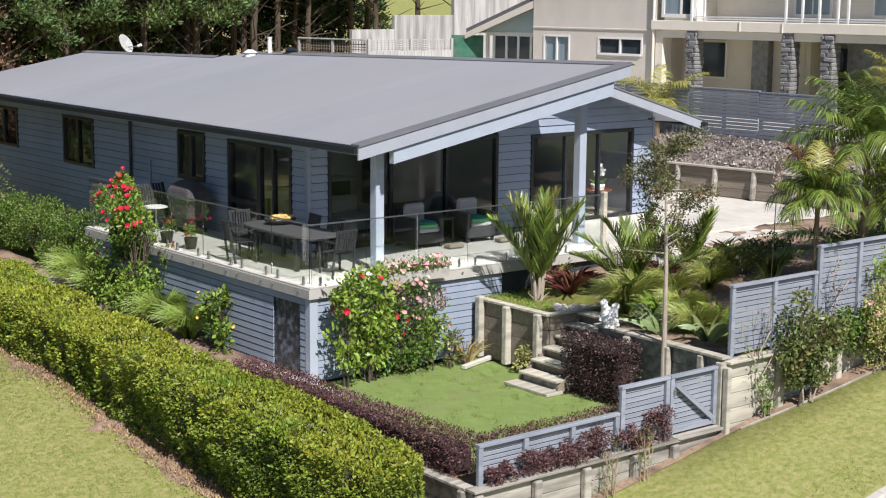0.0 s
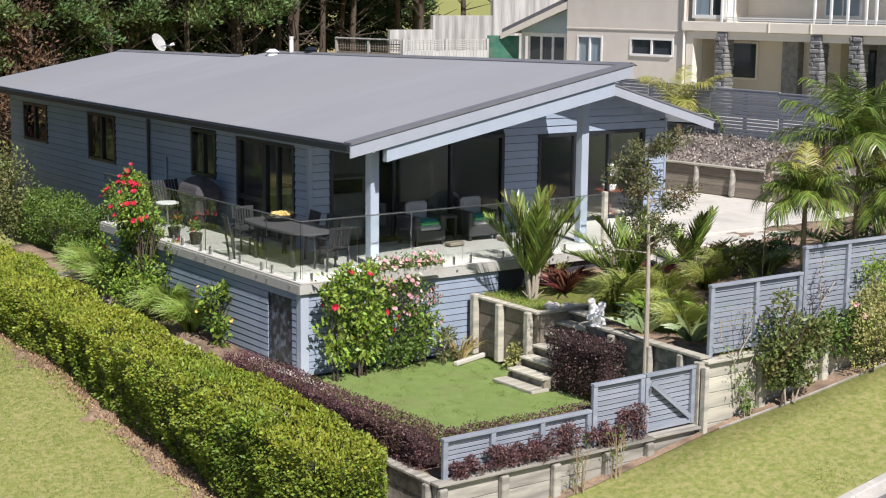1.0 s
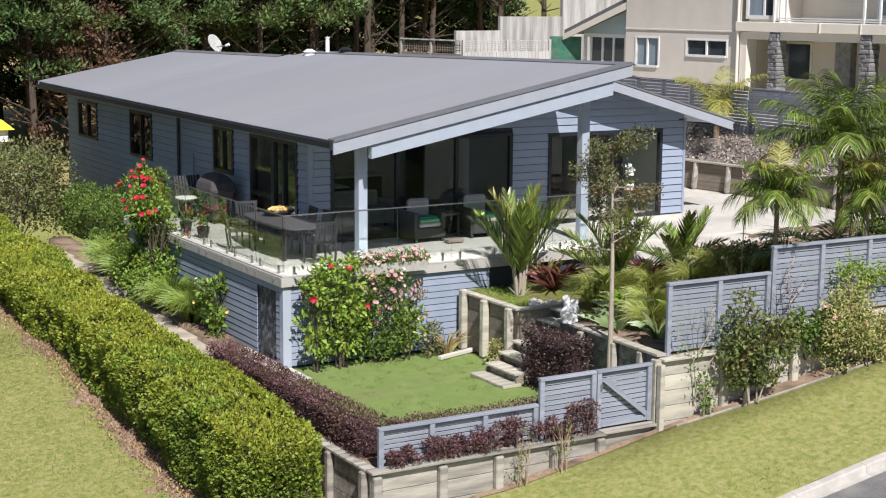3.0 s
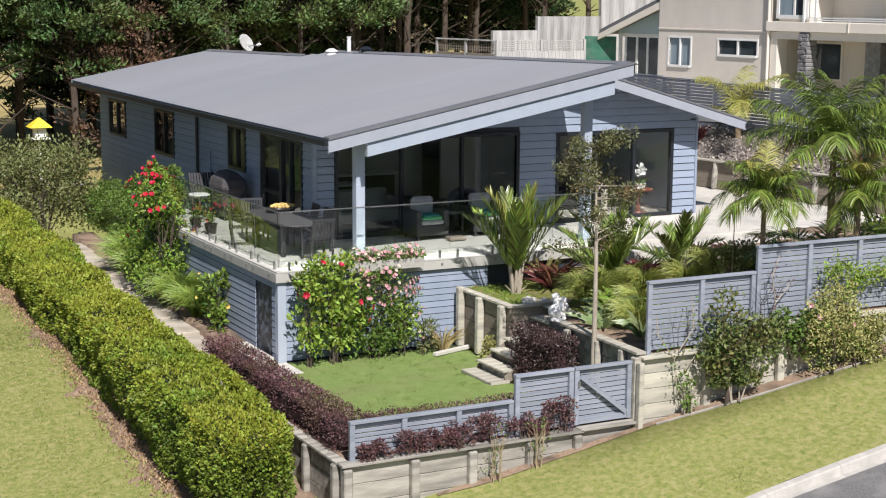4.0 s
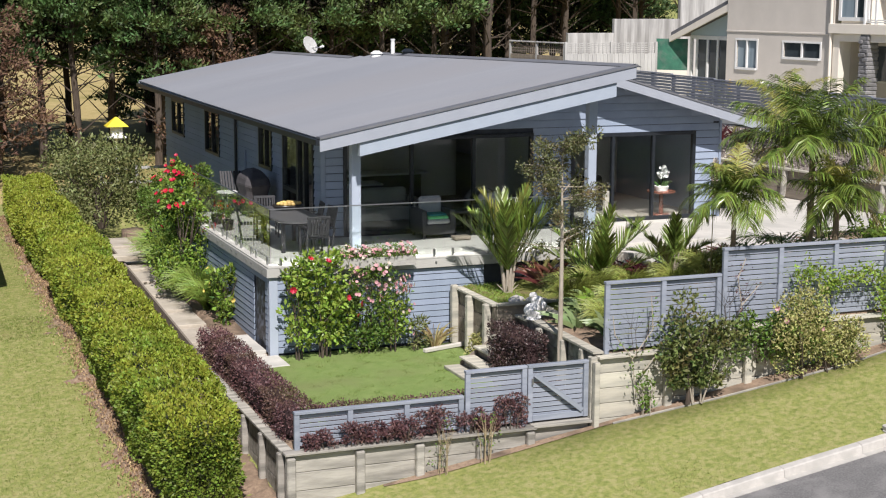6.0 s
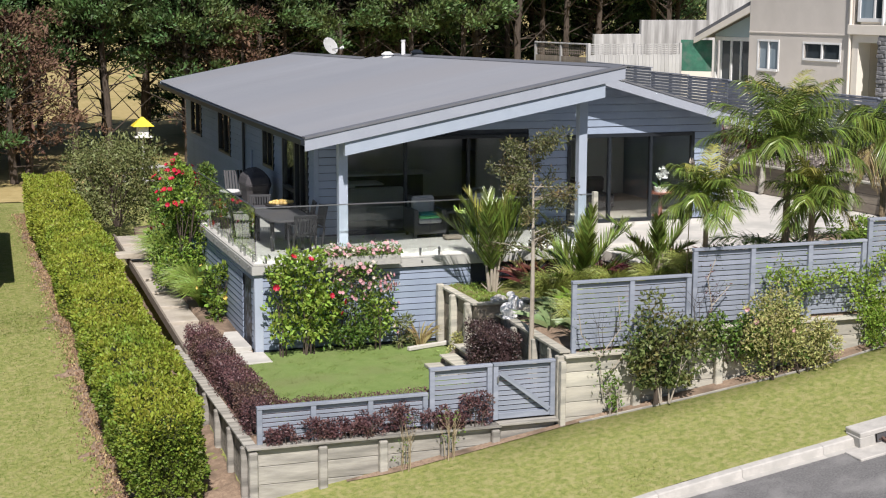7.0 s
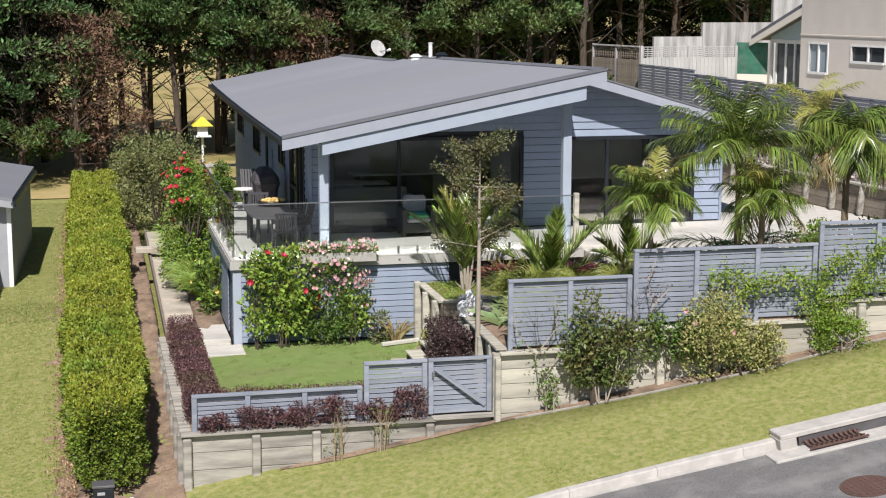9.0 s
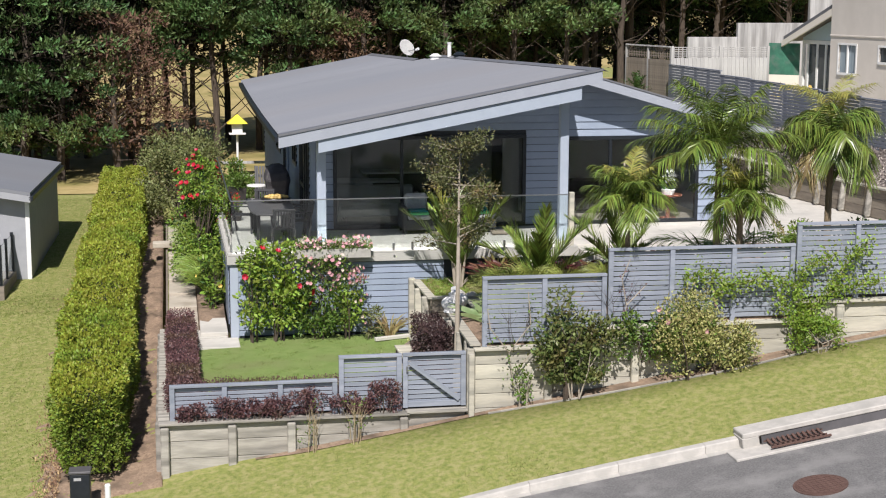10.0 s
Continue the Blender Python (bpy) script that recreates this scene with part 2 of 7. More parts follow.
def box(bm, lo, hi, bevel=0.0):
    """An axis-aligned box from corner lo to corner hi, added to bm."""
    m = Matrix.Translation([(a + b) / 2 for a, b in zip(lo, hi)]) @ Matrix.Diagonal([abs(b - a) for a, b in zip(lo, hi)] + [1])
    r = bmesh.ops.create_cube(bm, size=1, matrix=m)
    if bevel:
        vs = set(r["verts"])
        es = [e for e in bm.edges if e.verts[0] in vs and e.verts[1] in vs]
        bmesh.ops.bevel(bm, geom=es, offset=bevel, segments=1, affect='EDGES')
    return bm


def boxes(*pairs, bevel=0.0):
    bm = bmesh.new()
    for lo, hi in pairs:
        b2 = bmesh.new()
        box(b2, lo, hi, bevel)
        tmp = bpy.data.meshes.new("tmp")
        b2.to_mesh(tmp)
        b2.free()
        bm.from_mesh(tmp)
        bpy.data.meshes.remove(tmp)
    return bm


def cyl(bm, base, top, r1, r2, n=10):
    """A tapered round bar from base to top."""
    a, b = Vector(base), Vector(top)
    q = (b - a).to_track_quat('Z', 'Y').to_matrix().to_4x4()
    m = Matrix.Translation((a + b) / 2) @ q
    bmesh.ops.create_cone(bm, cap_ends=True, segments=n, radius1=r1, radius2=r2, depth=(b - a).length, matrix=m)
    return bm


def prism(bm, poly, axis, lo, hi):
    """A solid whose outline poly lies across axis ('x', 'y' or 'z'), from lo to hi along it."""
    def pt(u, v, w):
        return {'x': (w, u, v), 'y': (u, w, v), 'z': (u, v, w)}[axis]
    a = [bm.verts.new(pt(u, v, lo)) for u, v in poly]
    b = [bm.verts.new(pt(u, v, hi)) for u, v in poly]
    k = len(poly)
    bm.faces.new(a)
    bm.faces.new(list(reversed(b)))
    for i in range(k):
        bm.faces.new((a[i], b[i], b[(i + 1) % k], a[(i + 1) % k]))
    bmesh.ops.recalc_face_normals(bm, faces=bm.faces)
    return bm


PIECES = {}


def piece(name, size, mat, parent, centre, turn=(0, 0, 0), bevel=0.004, label=""):
    """One board, slat or block: an object of its own on a mesh shared by all of that size."""
    key = (name, tuple(round(s, 3) for s in size), mat.name)
    if key not in PIECES:
        bm = bmesh.new()
        box(bm, [-s / 2 for s in size], [s / 2 for s in size], bevel)
        me = bpy.data.meshes.new(name)
        bm.to_mesh(me)
        bm.free()
        me.materials.append(mat)
        PIECES[key] = me
    ob = new(name, PIECES[key])
    ob.parent = parent
    ob.location, ob.rotation_euler = centre, [radians(a) for a in turn]
    return tagged(ob, label)


def array_mesh(name, verts, faces, mat):
    """A mesh from arrays: verts (n, 3) and faces (m, 3 or 4)."""
    me = bpy.data.meshes.new(name)
    verts, faces = np.asarray(verts, dtype=np.float32), np.asarray(faces, dtype=np.int32)
    k = faces.shape[1]
    me.vertices.add(len(verts))
    me.vertices.foreach_set("co", verts.ravel())
    me.loops.add(faces.size)
    me.loops.foreach_set("vertex_index", faces.ravel())
    me.polygons.add(len(faces))
    me.polygons.foreach_set("loop_start", np.arange(0, faces.size, k, dtype=np.int32))
    me.update(calc_edges=True)
    me.materials.append(mat)
    return me


def array_part(name, verts, faces, mat, parent, label="", kind=""):
    ob = new(name, array_mesh(name, verts, faces, mat))
    ob.parent = parent
    return tagged(ob, label, kind=kind)


def unit(v):
    return v / np.maximum(np.linalg.norm(v, axis=1, keepdims=True), 1e-9)


def leaf_arrays(pts, out, size, rng, aspect=0.5, loose=0.9, fold=0.12, sag=0.0):
    """Folded four-cornered leaves at pts, their tips turned towards out with a random share loose."""
    n = len(pts)
    d = unit(out + rng.normal(0, loose, (n, 3)) + np.array([0, 0, -sag]))
    side = unit(np.cross(d, rng.normal(0, 1, (n, 3))))
    up = np.cross(side, d)
    s = (size * rng.uniform(0.65, 1.35, n))[:, None]
    mid = pts + d * s * 0.5
    v = np.stack([pts, mid + side * s * aspect * 0.5 + up * s * fold, pts + d * s, mid - side * s * aspect * 0.5 + up * s * fold], axis=1).reshape(-1, 3)
    i = np.arange(n)[:, None] * 4
    f = np.concatenate([i + np.array([[0, 1, 2]]), i + np.array([[0, 2, 3]])], axis=0)
    return v, f


def merge(arrays):
    vs, fs, k = [], [], 0
    for v, f in arrays:
        vs.append(v)
        fs.append(f + k)
        k += len(v)
    return np.concatenate(vs), np.concatenate(fs)


def strip_arrays(path, width, up=(0, 0, 1)):
    """A ribbon blade along path (k, 3), width (k,) across."""
    path = np.asarray(path, dtype=float)
    t = np.gradient(path, axis=0)
    s = unit(np.cross(t, np.asarray(up, dtype=float)[None, :] + 1e-4))
    w = np.asarray(width)[:, None] * 0.5
    v = np.concatenate([path + s * w, path - s * w])
    k = len(path)
    i = np.arange(k - 1)
    f = np.concatenate([np.stack([i, i + 1, i + k + 1], 1), np.stack([i, i + k + 1, i + k], 1)])
    return v, f


def tuft_arrays(rng, n, height, spread, width, droop=0.6, base_r=0.1):
    """A tuft of arching blades from a common base at the origin."""
    out = []
    for _ in range(n):
        a, l, r = rng.uniform(0, 2 * math.pi), height * rng.uniform(0.7, 1.2), spread * rng.uniform(0.3, 1.2)
        u = np.linspace(0, 1, 5)
        x = base_r * rng.uniform(0, 1) + r * u ** 1.4
        z = l * (u - droop * rng.uniform(0.5, 1.1) * u ** 3)
        path = np.stack([x * math.cos(a), x * math.sin(a), z], 1)
        out.append(strip_arrays(path, width * np.array([0.7, 1, 0.9, 0.6, 0.08]), (-math.sin(a) * 0.0 + math.cos(a + 1.3), math.sin(a + 1.3), 0.6)))
    return merge(out)


# ---- ground ----
def ramp(v, xs, ys):
    return float(np.interp(v, xs, ys))


def ground_z(x, y):
    """Height of the natural ground."""
    a = ramp(y, [-90, -40, -6.6, 5, 20, 30, 60, 120, 400, 3000], [-9, -7, -2.62, -1.80, -1.55, -1.5, -1.0, 1.5, 14, 60])
    b = ramp(y, [-40, -6.6, 5, 12], [0.16, 0.16, 0.03, 0.0])
    z = a + b * max(-60.0, min(60.0, x))
    k = ramp(x, [16.9, 17.6], [0, 1]) * ramp(y, [-6, 0], [0, 1])
    if y > 22.5:
        k = 0.0 if x < 14 else k
    z += k * (ramp(y, [0, 25], [1.4, 1.6]) - z) * ramp(y, [40, 80], [1, 0])
    if -1.45 < x < 17 and -6.5 < y < 24:
        z = min(z, -2.3)
    return z


def edge_z(x, y):
    """Ground height, drawn down to the back of the kerb at the street."""
    z = ground_z(x, y)
    if y < -9.2:
        z = min(z, road_z(0, -9.5) + 0.16 * max(-60, min(60, x)) + 0.01 + ramp(x, [2.0, 3.4, 4.9], [0.06, 0.085, 0.15]))
    return z


def verge_z(x, y):
    """Surface of the verge, falling evenly to the kerb over its last stretch."""
    if y > -8.5:
        return ground_z(x, y)
    u = (-8.5 - y) / 0.9
    return ground_z(x, -8.5) * (1 - u) + edge_z(x, -9.4) * u


def build_ground():
    xs = [-2500, -800, -250, -100, -50] + [v * 1.0 for v in range(-40, -2)] + [-2.2, -1.6, -1.44, -1, 0] + list(range(1, 17)) + [16.95, 17.05, 18, 19, 20.2] + list(range(21, 60, 2)) + [80, 150, 400, 1000, 2500]
    ys = [-40, -30, -20] + [-9.40] + [-8.5, -7.5, -6.62, -6.48, -6, -4, -2] + list(range(0, 24, 2)) + [24.05] + list(range(26, 60, 3)) + [70, 90, 120, 180, 300, 600, 1200, 3000]
    ys = [y for y in ys if y >= -9.4]
    verts = [(x, y, edge_z(x, y)) for y in ys for x in xs]
    w = len(xs)
    faces = [(j * w + i, j * w + i + 1, (j + 1) * w + i + 1, (j + 1) * w + i) for j in range(len(ys) - 1) for i in range(w - 1)]
    ob = new("ground", array_mesh("ground", verts, faces, GRASS_G))
    tagged(ob, "sloping mown grass with dry patches", "ground", kind="structure")


def road_z(x, y):
    return -2.62 + 0.16 * max(-60, min(60, x)) + 0.133 * (-9.65 + 6.6) - 0.14 + 0.02 * (y + 9.65)


def build_road():
    xs = [-2500, -300, -80, -60] + list(range(-40, 44, 2)) + [60, 80, 300, 2500]
    ys = [-9.60, -10.4, -12, -16, -20, -40, -300, -2500]
    verts = [(x, y, road_z(x, max(y, -40))) for y in ys for x in xs]
    w = len(xs)
    faces = [(j * w + i, (j + 1) * w + i, (j + 1) * w + i + 1, j * w + i + 1) for j in range(len(ys) - 1) for i in range(w - 1)]
    tagged(new("road", array_mesh("road", verts, faces, ASPHALT)), "grey worn asphalt street beside the verge", "road", kind="structure")
    # kerb in cast lengths, lower towards the crossing
    kerb = thing("kerb", (0, -9.5, road_z(0, -9.5)), "pale concrete kerb and channel along the street", "kerb", kind="structure")
    for i in range(-16, 24):
        x0, x1 = i * 1.5, i * 1.5 + 1.5
        bm = bmesh.new()
        h0, h1 = (ramp(v, [2.0, 3.4, 4.9], [0.06, 0.085, 0.15]) for v in (x0, x1))
        face = 0.05 if x0 < 7.9 else 0.02
        ring = []
        for x, h in ((0.0, h0), (1.494, h1)):
            pts = [(-0.19, -0.3), (-0.19, 0.008), (-0.07, 0.016), (-0.07 + face * 0.4, h - 0.018), (-0.055 + face * 0.5, h), (0.105, h + 0.01), (0.105, -0.3)]
            ring.append([bm.verts.new((x, y, z + x * 0.16)) for y, z in pts])
        n = len(ring[0])
        for k in range(n):
            bm.faces.new((ring[0][k], ring[1][k], ring[1][(k + 1) % n], ring[0][(k + 1) % n]))
        bm.faces.new(ring[0][::-1])
        bm.faces.new(ring[1])
        bmesh.ops.recalc_face_normals(bm, faces=bm.faces)
        ob = part("kerb_stone", bm, KERB_C, kerb)
        ob.location = (x0, 0, x0 * 0.16)


def build_field():
    xs = list(np.linspace(-60, 70, 40))
    ys = [23.0, 26, 29, 32, 36, 40, 46, 52, 60, 75, 95, 120, 200]
    verts = [(x, y, ground_z(x, y) + 0.035) for y in ys for x in xs]
    w = len(xs)
    faces = [(j * w + i, j * w + i + 1, (j + 1) * w + i + 1, (j + 1) * w + i) for j in range(len(ys) - 1) for i in range(w - 1)]
    tagged(new("field", array_mesh("field", verts, faces, DRY_FIELD)), "dry tan grass field behind the trees", "field", kind="structure")


build_ground()
build_road()
build_field()


# ---- lot: lawn, beds, path, patio ----
def slab(name, lo, hi, mat, label, category, kind="structure", bevel=0.01):
    bm = bmesh.new()
    box(bm, lo, hi, bevel)
    me = bpy.data.meshes.new(name)
    bm.to_mesh(me)
    bm.free()
    me.materials.append(mat)
    return tagged(new(name, me), label, category, kind=kind)


def sheet(name, xs, ys, zf, mat, label, category, rough=0.03, seed=3, base=-2.25):
    """A bumpy closed bed of soil or turf over a grid."""
    rng = np.random.default_rng(seed)
    nx, ny = len(xs), len(ys)
    top = [(x, y, zf(x, y) + rng.normal(0, rough)) for y in ys for x in xs]
    faces = [(j * nx + i, j * nx + i + 1, (j + 1) * nx + i + 1, (j + 1) * nx + i) for j in range(ny - 1) for i in range(nx - 1)]
    rim = [i for i in range(nx)] + [j * nx + nx - 1 for j in range(1, ny)] + [(ny - 1) * nx + i for i in range(nx - 2, -1, -1)] + [j * nx for j in range(ny - 2, 0, -1)]
    k = len(top)
    low = [(top[i][0], top[i][1], base) for i in rim]
    m = len(rim)
    faces += [(rim[i], k + i, k + (i + 1) % m, rim[(i + 1) % m]) for i in range(m)]
    ob = new(name, array_mesh(name, top + low, faces, mat))
    return tagged(ob, label, category, kind="structure")


LAWN = -1.86
piece("edging", (1.05, 0.10, 0.08), CONCRETE, thing("bed_edging", (3.65, -0.55, LAWN), "pale concrete edging at the wall foot", "edging", kind="structure"), (0, 0, 0.03), (0, 0, 18), bevel=0.01)
sheet("lawn", np.linspace(-0.75, 4.05, 30), np.linspace(-5.7, 0.0, 30), lambda x, y: LAWN + 0.02 * math.sin(x * 1.3) + 0.012 * y * 0.5, LAWN_G, "green clipped lawn below the deck", "lawn", 0.006)
sheet("hedge_bed", np.linspace(-1.36, -0.745, 5), np.linspace(-6.33, 1.2, 20), lambda x, y: LAWN - 0.03, SOIL, "bark mulch bed under the purple hedge", "soil", 0.01)
sheet("fence_bed", np.linspace(-0.745, 4.05, 20), np.linspace(-6.33, -5.71, 4), lambda x, y: LAWN - 0.02, SOIL, "bark mulch bed behind the low fence", "soil", 0.01)


def bed_z(x, y):
    return ramp(x, [4.1, 5.5, 7, 9, 12, 17], [-0.72, -0.70, -0.5, -0.30, -0.12, -0.02]) + ramp(y, [-2, 0.3], [0, 0.04])


MOSS = material("mossy_ground", (0.12, 0.15, 0.03), (0.20, 0.21, 0.06), 6, 0.95, 0.9, 60, c3=(0.20, 0.15, 0.09), c3_scale=1.5, spec=0.1)
sheet("garden_bed", np.linspace(5.15, 6.79, 14), np.linspace(-6.33, 0.30, 28), bed_z, MOSS, "mossy terrace garden bed", "soil", 0.025, 4)
sheet("garden_bed", np.linspace(6.8, 17.0, 44), np.linspace(-6.33, 0.30, 28), bed_z, SOIL, "mulched terrace garden bed", "soil", 0.025, 5)
sheet("garden_bed", np.linspace(4.22, 5.149, 10), np.linspace(-2.0, 0.30, 12), bed_z, MOSS, "mossy raised bed held by timber", "soil", 0.02, 6)
sheet("garden_bed", np.linspace(4.35, 5.149, 8), np.linspace(-6.33, -3.35, 12), bed_z, SOIL, "mulched bed behind the stair wall", "soil", 0.02, 7)
slab("patio", (7.9, 0.305, -2.2), (16.85, 16, -0.01), CONCRETE, "pale concrete patio beside the house", "patio")
slab("patio", (7.95, -0.62, -0.9), (14.8, 0.302, -0.07), CONCRETE, "pale concrete patio step", "patio")
slab("patio", (7.7, -1.05, -0.9), (12.5, -0.623, -0.20), CONCRETE, "lower pale concrete patio step", "patio")

# side path of cast treads, rising to the back
path = thing("path", (-0.9, 0, LAWN), "pale concrete and timber side path rising in steps", "path", kind="structure")
for i in range(9):
    y0 = 0.0 + i * 1.45
    z = LAWN + 0.02 + i * 0.068
    piece("tread", (0.66, 1.43, 0.16), PATH_C, path, (-0.05, y0 + 0.72, z - 0.08 - LAWN), bevel=0.012)
piece("tread", (1.0, 0.9, 0.14), CONCRETE, path, (0.62, -0.42, -0.05), bevel=0.012)
piece("tread", (0.95, 0.75, 0.12), CONCRETE, path, (0.42, 0.42, -0.02), bevel=0.012)
piece("tread", (0.60, 1.55, 0.12), CONCRETE, path, (0.60, 0.92, 0.06), bevel=0.012)
piece("crossing_slab", (1.1, 0.42, 0.14), PATH_C, path, (-0.25, 9.4, 0.62), bevel=0.012)
piece("edging", (0.05, 12.5, 0.2), OLD_TIMBER, path, (-0.42, 6.6, 0.27), (2.7, 0, 0))
sheet("side_bed", np.linspace(-0.60, 0.0, 4), np.linspace(0.05, 14, 30), lambda x, y: LAWN + 0.04 + 0.045 * y, SOIL, "mulched bed along the deck wall", "soil", 0.015, 8)
sheet("hedge_strip", np.linspace(-4.05, -1.44, 30), np.linspace(-6.9, 20, 260), lambda x, y: ground_z(min(x, -1.5), y) + 0.03 + 0.06 * noise.noise((x * 1.6, y * 1.1, 3.0)) + 0.05 * noise.noise((x * 4.0, y * 3.5, 7.0)) + 0.05 * noise.noise((x * 8.0, y * 8.0, 1.0)) - 0.16 * max(0.0, -3.34 - x), SOIL, "bark mulch strip under the clipped hedge", "soil", 0.012, 9, base=-3.4)


# ---- street retaining wall, fences, gate ----
WALL_Y = -6.5


def retaining_run(x0, x1, top, bottom, posts, label, mat=TIMBER, cap=True):
    """Horizontal boards behind round-topped posts, with a cap board, facing the street."""
    w = thing("retaining_wall", (x0, WALL_Y, bottom), label, "retaining wall", "street retaining wall", kind="structure")
    h = top - bottom
    n = max(1, round(h / 0.29))
    for i in range(n):
        piece("board", (x1 - x0 - 0.004, 0.05, h / n - 0.008), mat, w, ((x1 - x0) / 2, 0.03, (i + 0.5) * h / n), bevel=0.008)
    for px in posts:
        piece("post", (0.15, 0.12, h - 0.02), mat, w, (px - x0, -0.06, h / 2 - 0.02), bevel=0.02)
    if cap:
        piece("cap", (x1 - x0 + 0.06, 0.24, 0.045), mat, w, ((x1 - x0) / 2, 0.02, h + 0.026), bevel=0.006)
    return w


retaining_run(-1.45, 2.95, -1.90, -3.15, (-1.38, -0.2, 0.85, 1.95, 2.88), "weathered grey timber retaining wall below the low fence")
retaining_run(2.96, 4.02, -1.88, -2.6, (), "timber kickboard under the gate", cap=True)
retaining_run(4.20, 6.62, -0.77, -2.4, (5.55,), "pale timber retaining wall under the stepped fence", TIMBER_PALE)
retaining_run(6.63, 10.30, -0.45, -2.0, (7.2, 8.3, 9.4), "pale timber retaining wall under the tall fence", TIMBER_PALE)
retaining_run(10.31, 17.5, -0.10, -1.6, (11.2, 12.6, 14.0, 15.4, 16.8), "pale timber retaining wall under the tall fence", TIMBER_PALE)

# return of the retaining wall along the side strip
rw = thing("retaining_wall", (-1.42, -6.44, -3.1), "weathered timber retaining wall beside the bark strip", "retaining wall", "street retaining wall", kind="structure")
for i in range(4):
    piece("board", (0.05, 7.6, 0.29), TIMBER, rw, (0.03, 3.84, 0.15 + i * 0.297), bevel=0.008)
for j in range(7):
    piece("post", (0.12, 0.13, 1.2), TIMBER, rw, (-0.06, 0.15 + j * 1.2, 0.6), bevel=0.02)
piece("cap", (0.2, 7.6, 0.045), TIMBER, rw, (0.03, 3.87, 1.222), bevel=0.006)

FENCE_Y = -6.40


def slat_panel(x0, x1, bottom, top, label, n, posts=(), gate=False):
    """A framed panel of horizontal slats."""
    f = thing("gate" if gate else "fence_panel", (x0, FENCE_Y, bottom), label, "gate" if gate else "fence", "street fence")
    w, h = x1 - x0, top - bottom
    piece("top_rail", (w, 0.10, 0.05), FENCE, f, (w / 2, 0, h - 0.025))
    for px in (0.045, w - 0.045) + tuple(posts):
        piece("upright", (0.09, 0.06, h - 0.054), FENCE, f, (px, -0.01, (h - 0.054) / 2))
    for i in range(n):
        z = 0.05 + (i + 0.5) * (h - 0.12) / n
        piece("slat", (w - 0.02, 0.022, (h - 0.12) / n - 0.016), FENCE, f, (w / 2, 0.035, z))
    if gate:
        piece("bottom_rail", (w - 0.19, 0.05, 0.10), FENCE, f, (w / 2, -0.012, 0.06))
        l = math.hypot(w - 0.25, h - 0.3)
        piece("brace", (l, 0.03, 0.085), FENCE, f, (w / 2, -0.058, h / 2 - 0.02), (0, math.degrees(math.atan2(h - 0.3, w - 0.25)), 0))
        piece("latch", (0.03, 0.03, 0.11), STEEL, f, (0.07, -0.07, h * 0.72), label="small steel latch")
    return f


slat_panel(-1.28, 1.69, -1.86, -1.21, "low blue-grey slatted timber fence on the retaining wall", 7, (0.96, 1.95))
slat_panel(1.72, 2.86, -1.86, -0.79, "blue-grey slatted timber fence panel beside the gate", 11)
slat_panel(2.88, 4.04, -1.80, -0.79, "blue-grey slatted timber gate with a diagonal brace, closed", 10, gate=True)
slat_panel(4.34, 6.67, -0.72, 0.57, "blue-grey slatted timber fence stepped up the slope", 13, (1.16,))
slat_panel(6.70, 10.32, -0.40, 1.03, "tall blue-grey slatted timber fence stepped up the slope", 14, (1.22, 2.42))
slat_panel(10.35, 14.0, -0.05, 1.42, "tall blue-grey slatted timber fence stepped up the slope", 14, (1.22, 2.42))
slat_panel(14.03, 17.6, 0.1, 1.75, "tall blue-grey slatted timber fence stepped up the slope", 15, (1.2, 2.4))
gp = thing("gate_post", (4.13, -6.43, -2.2), "square timber gate post, grey and cracked", "post")
piece("post", (0.15, 0.15, 1.46), TIMBER_PALE, gp, (0, 0, 0.73), bevel=0.012)
piece("post", (0.10, 0.12, 1.40), TIMBER_PALE, gp, (-0.02, -0.16, 0.70), bevel=0.012)


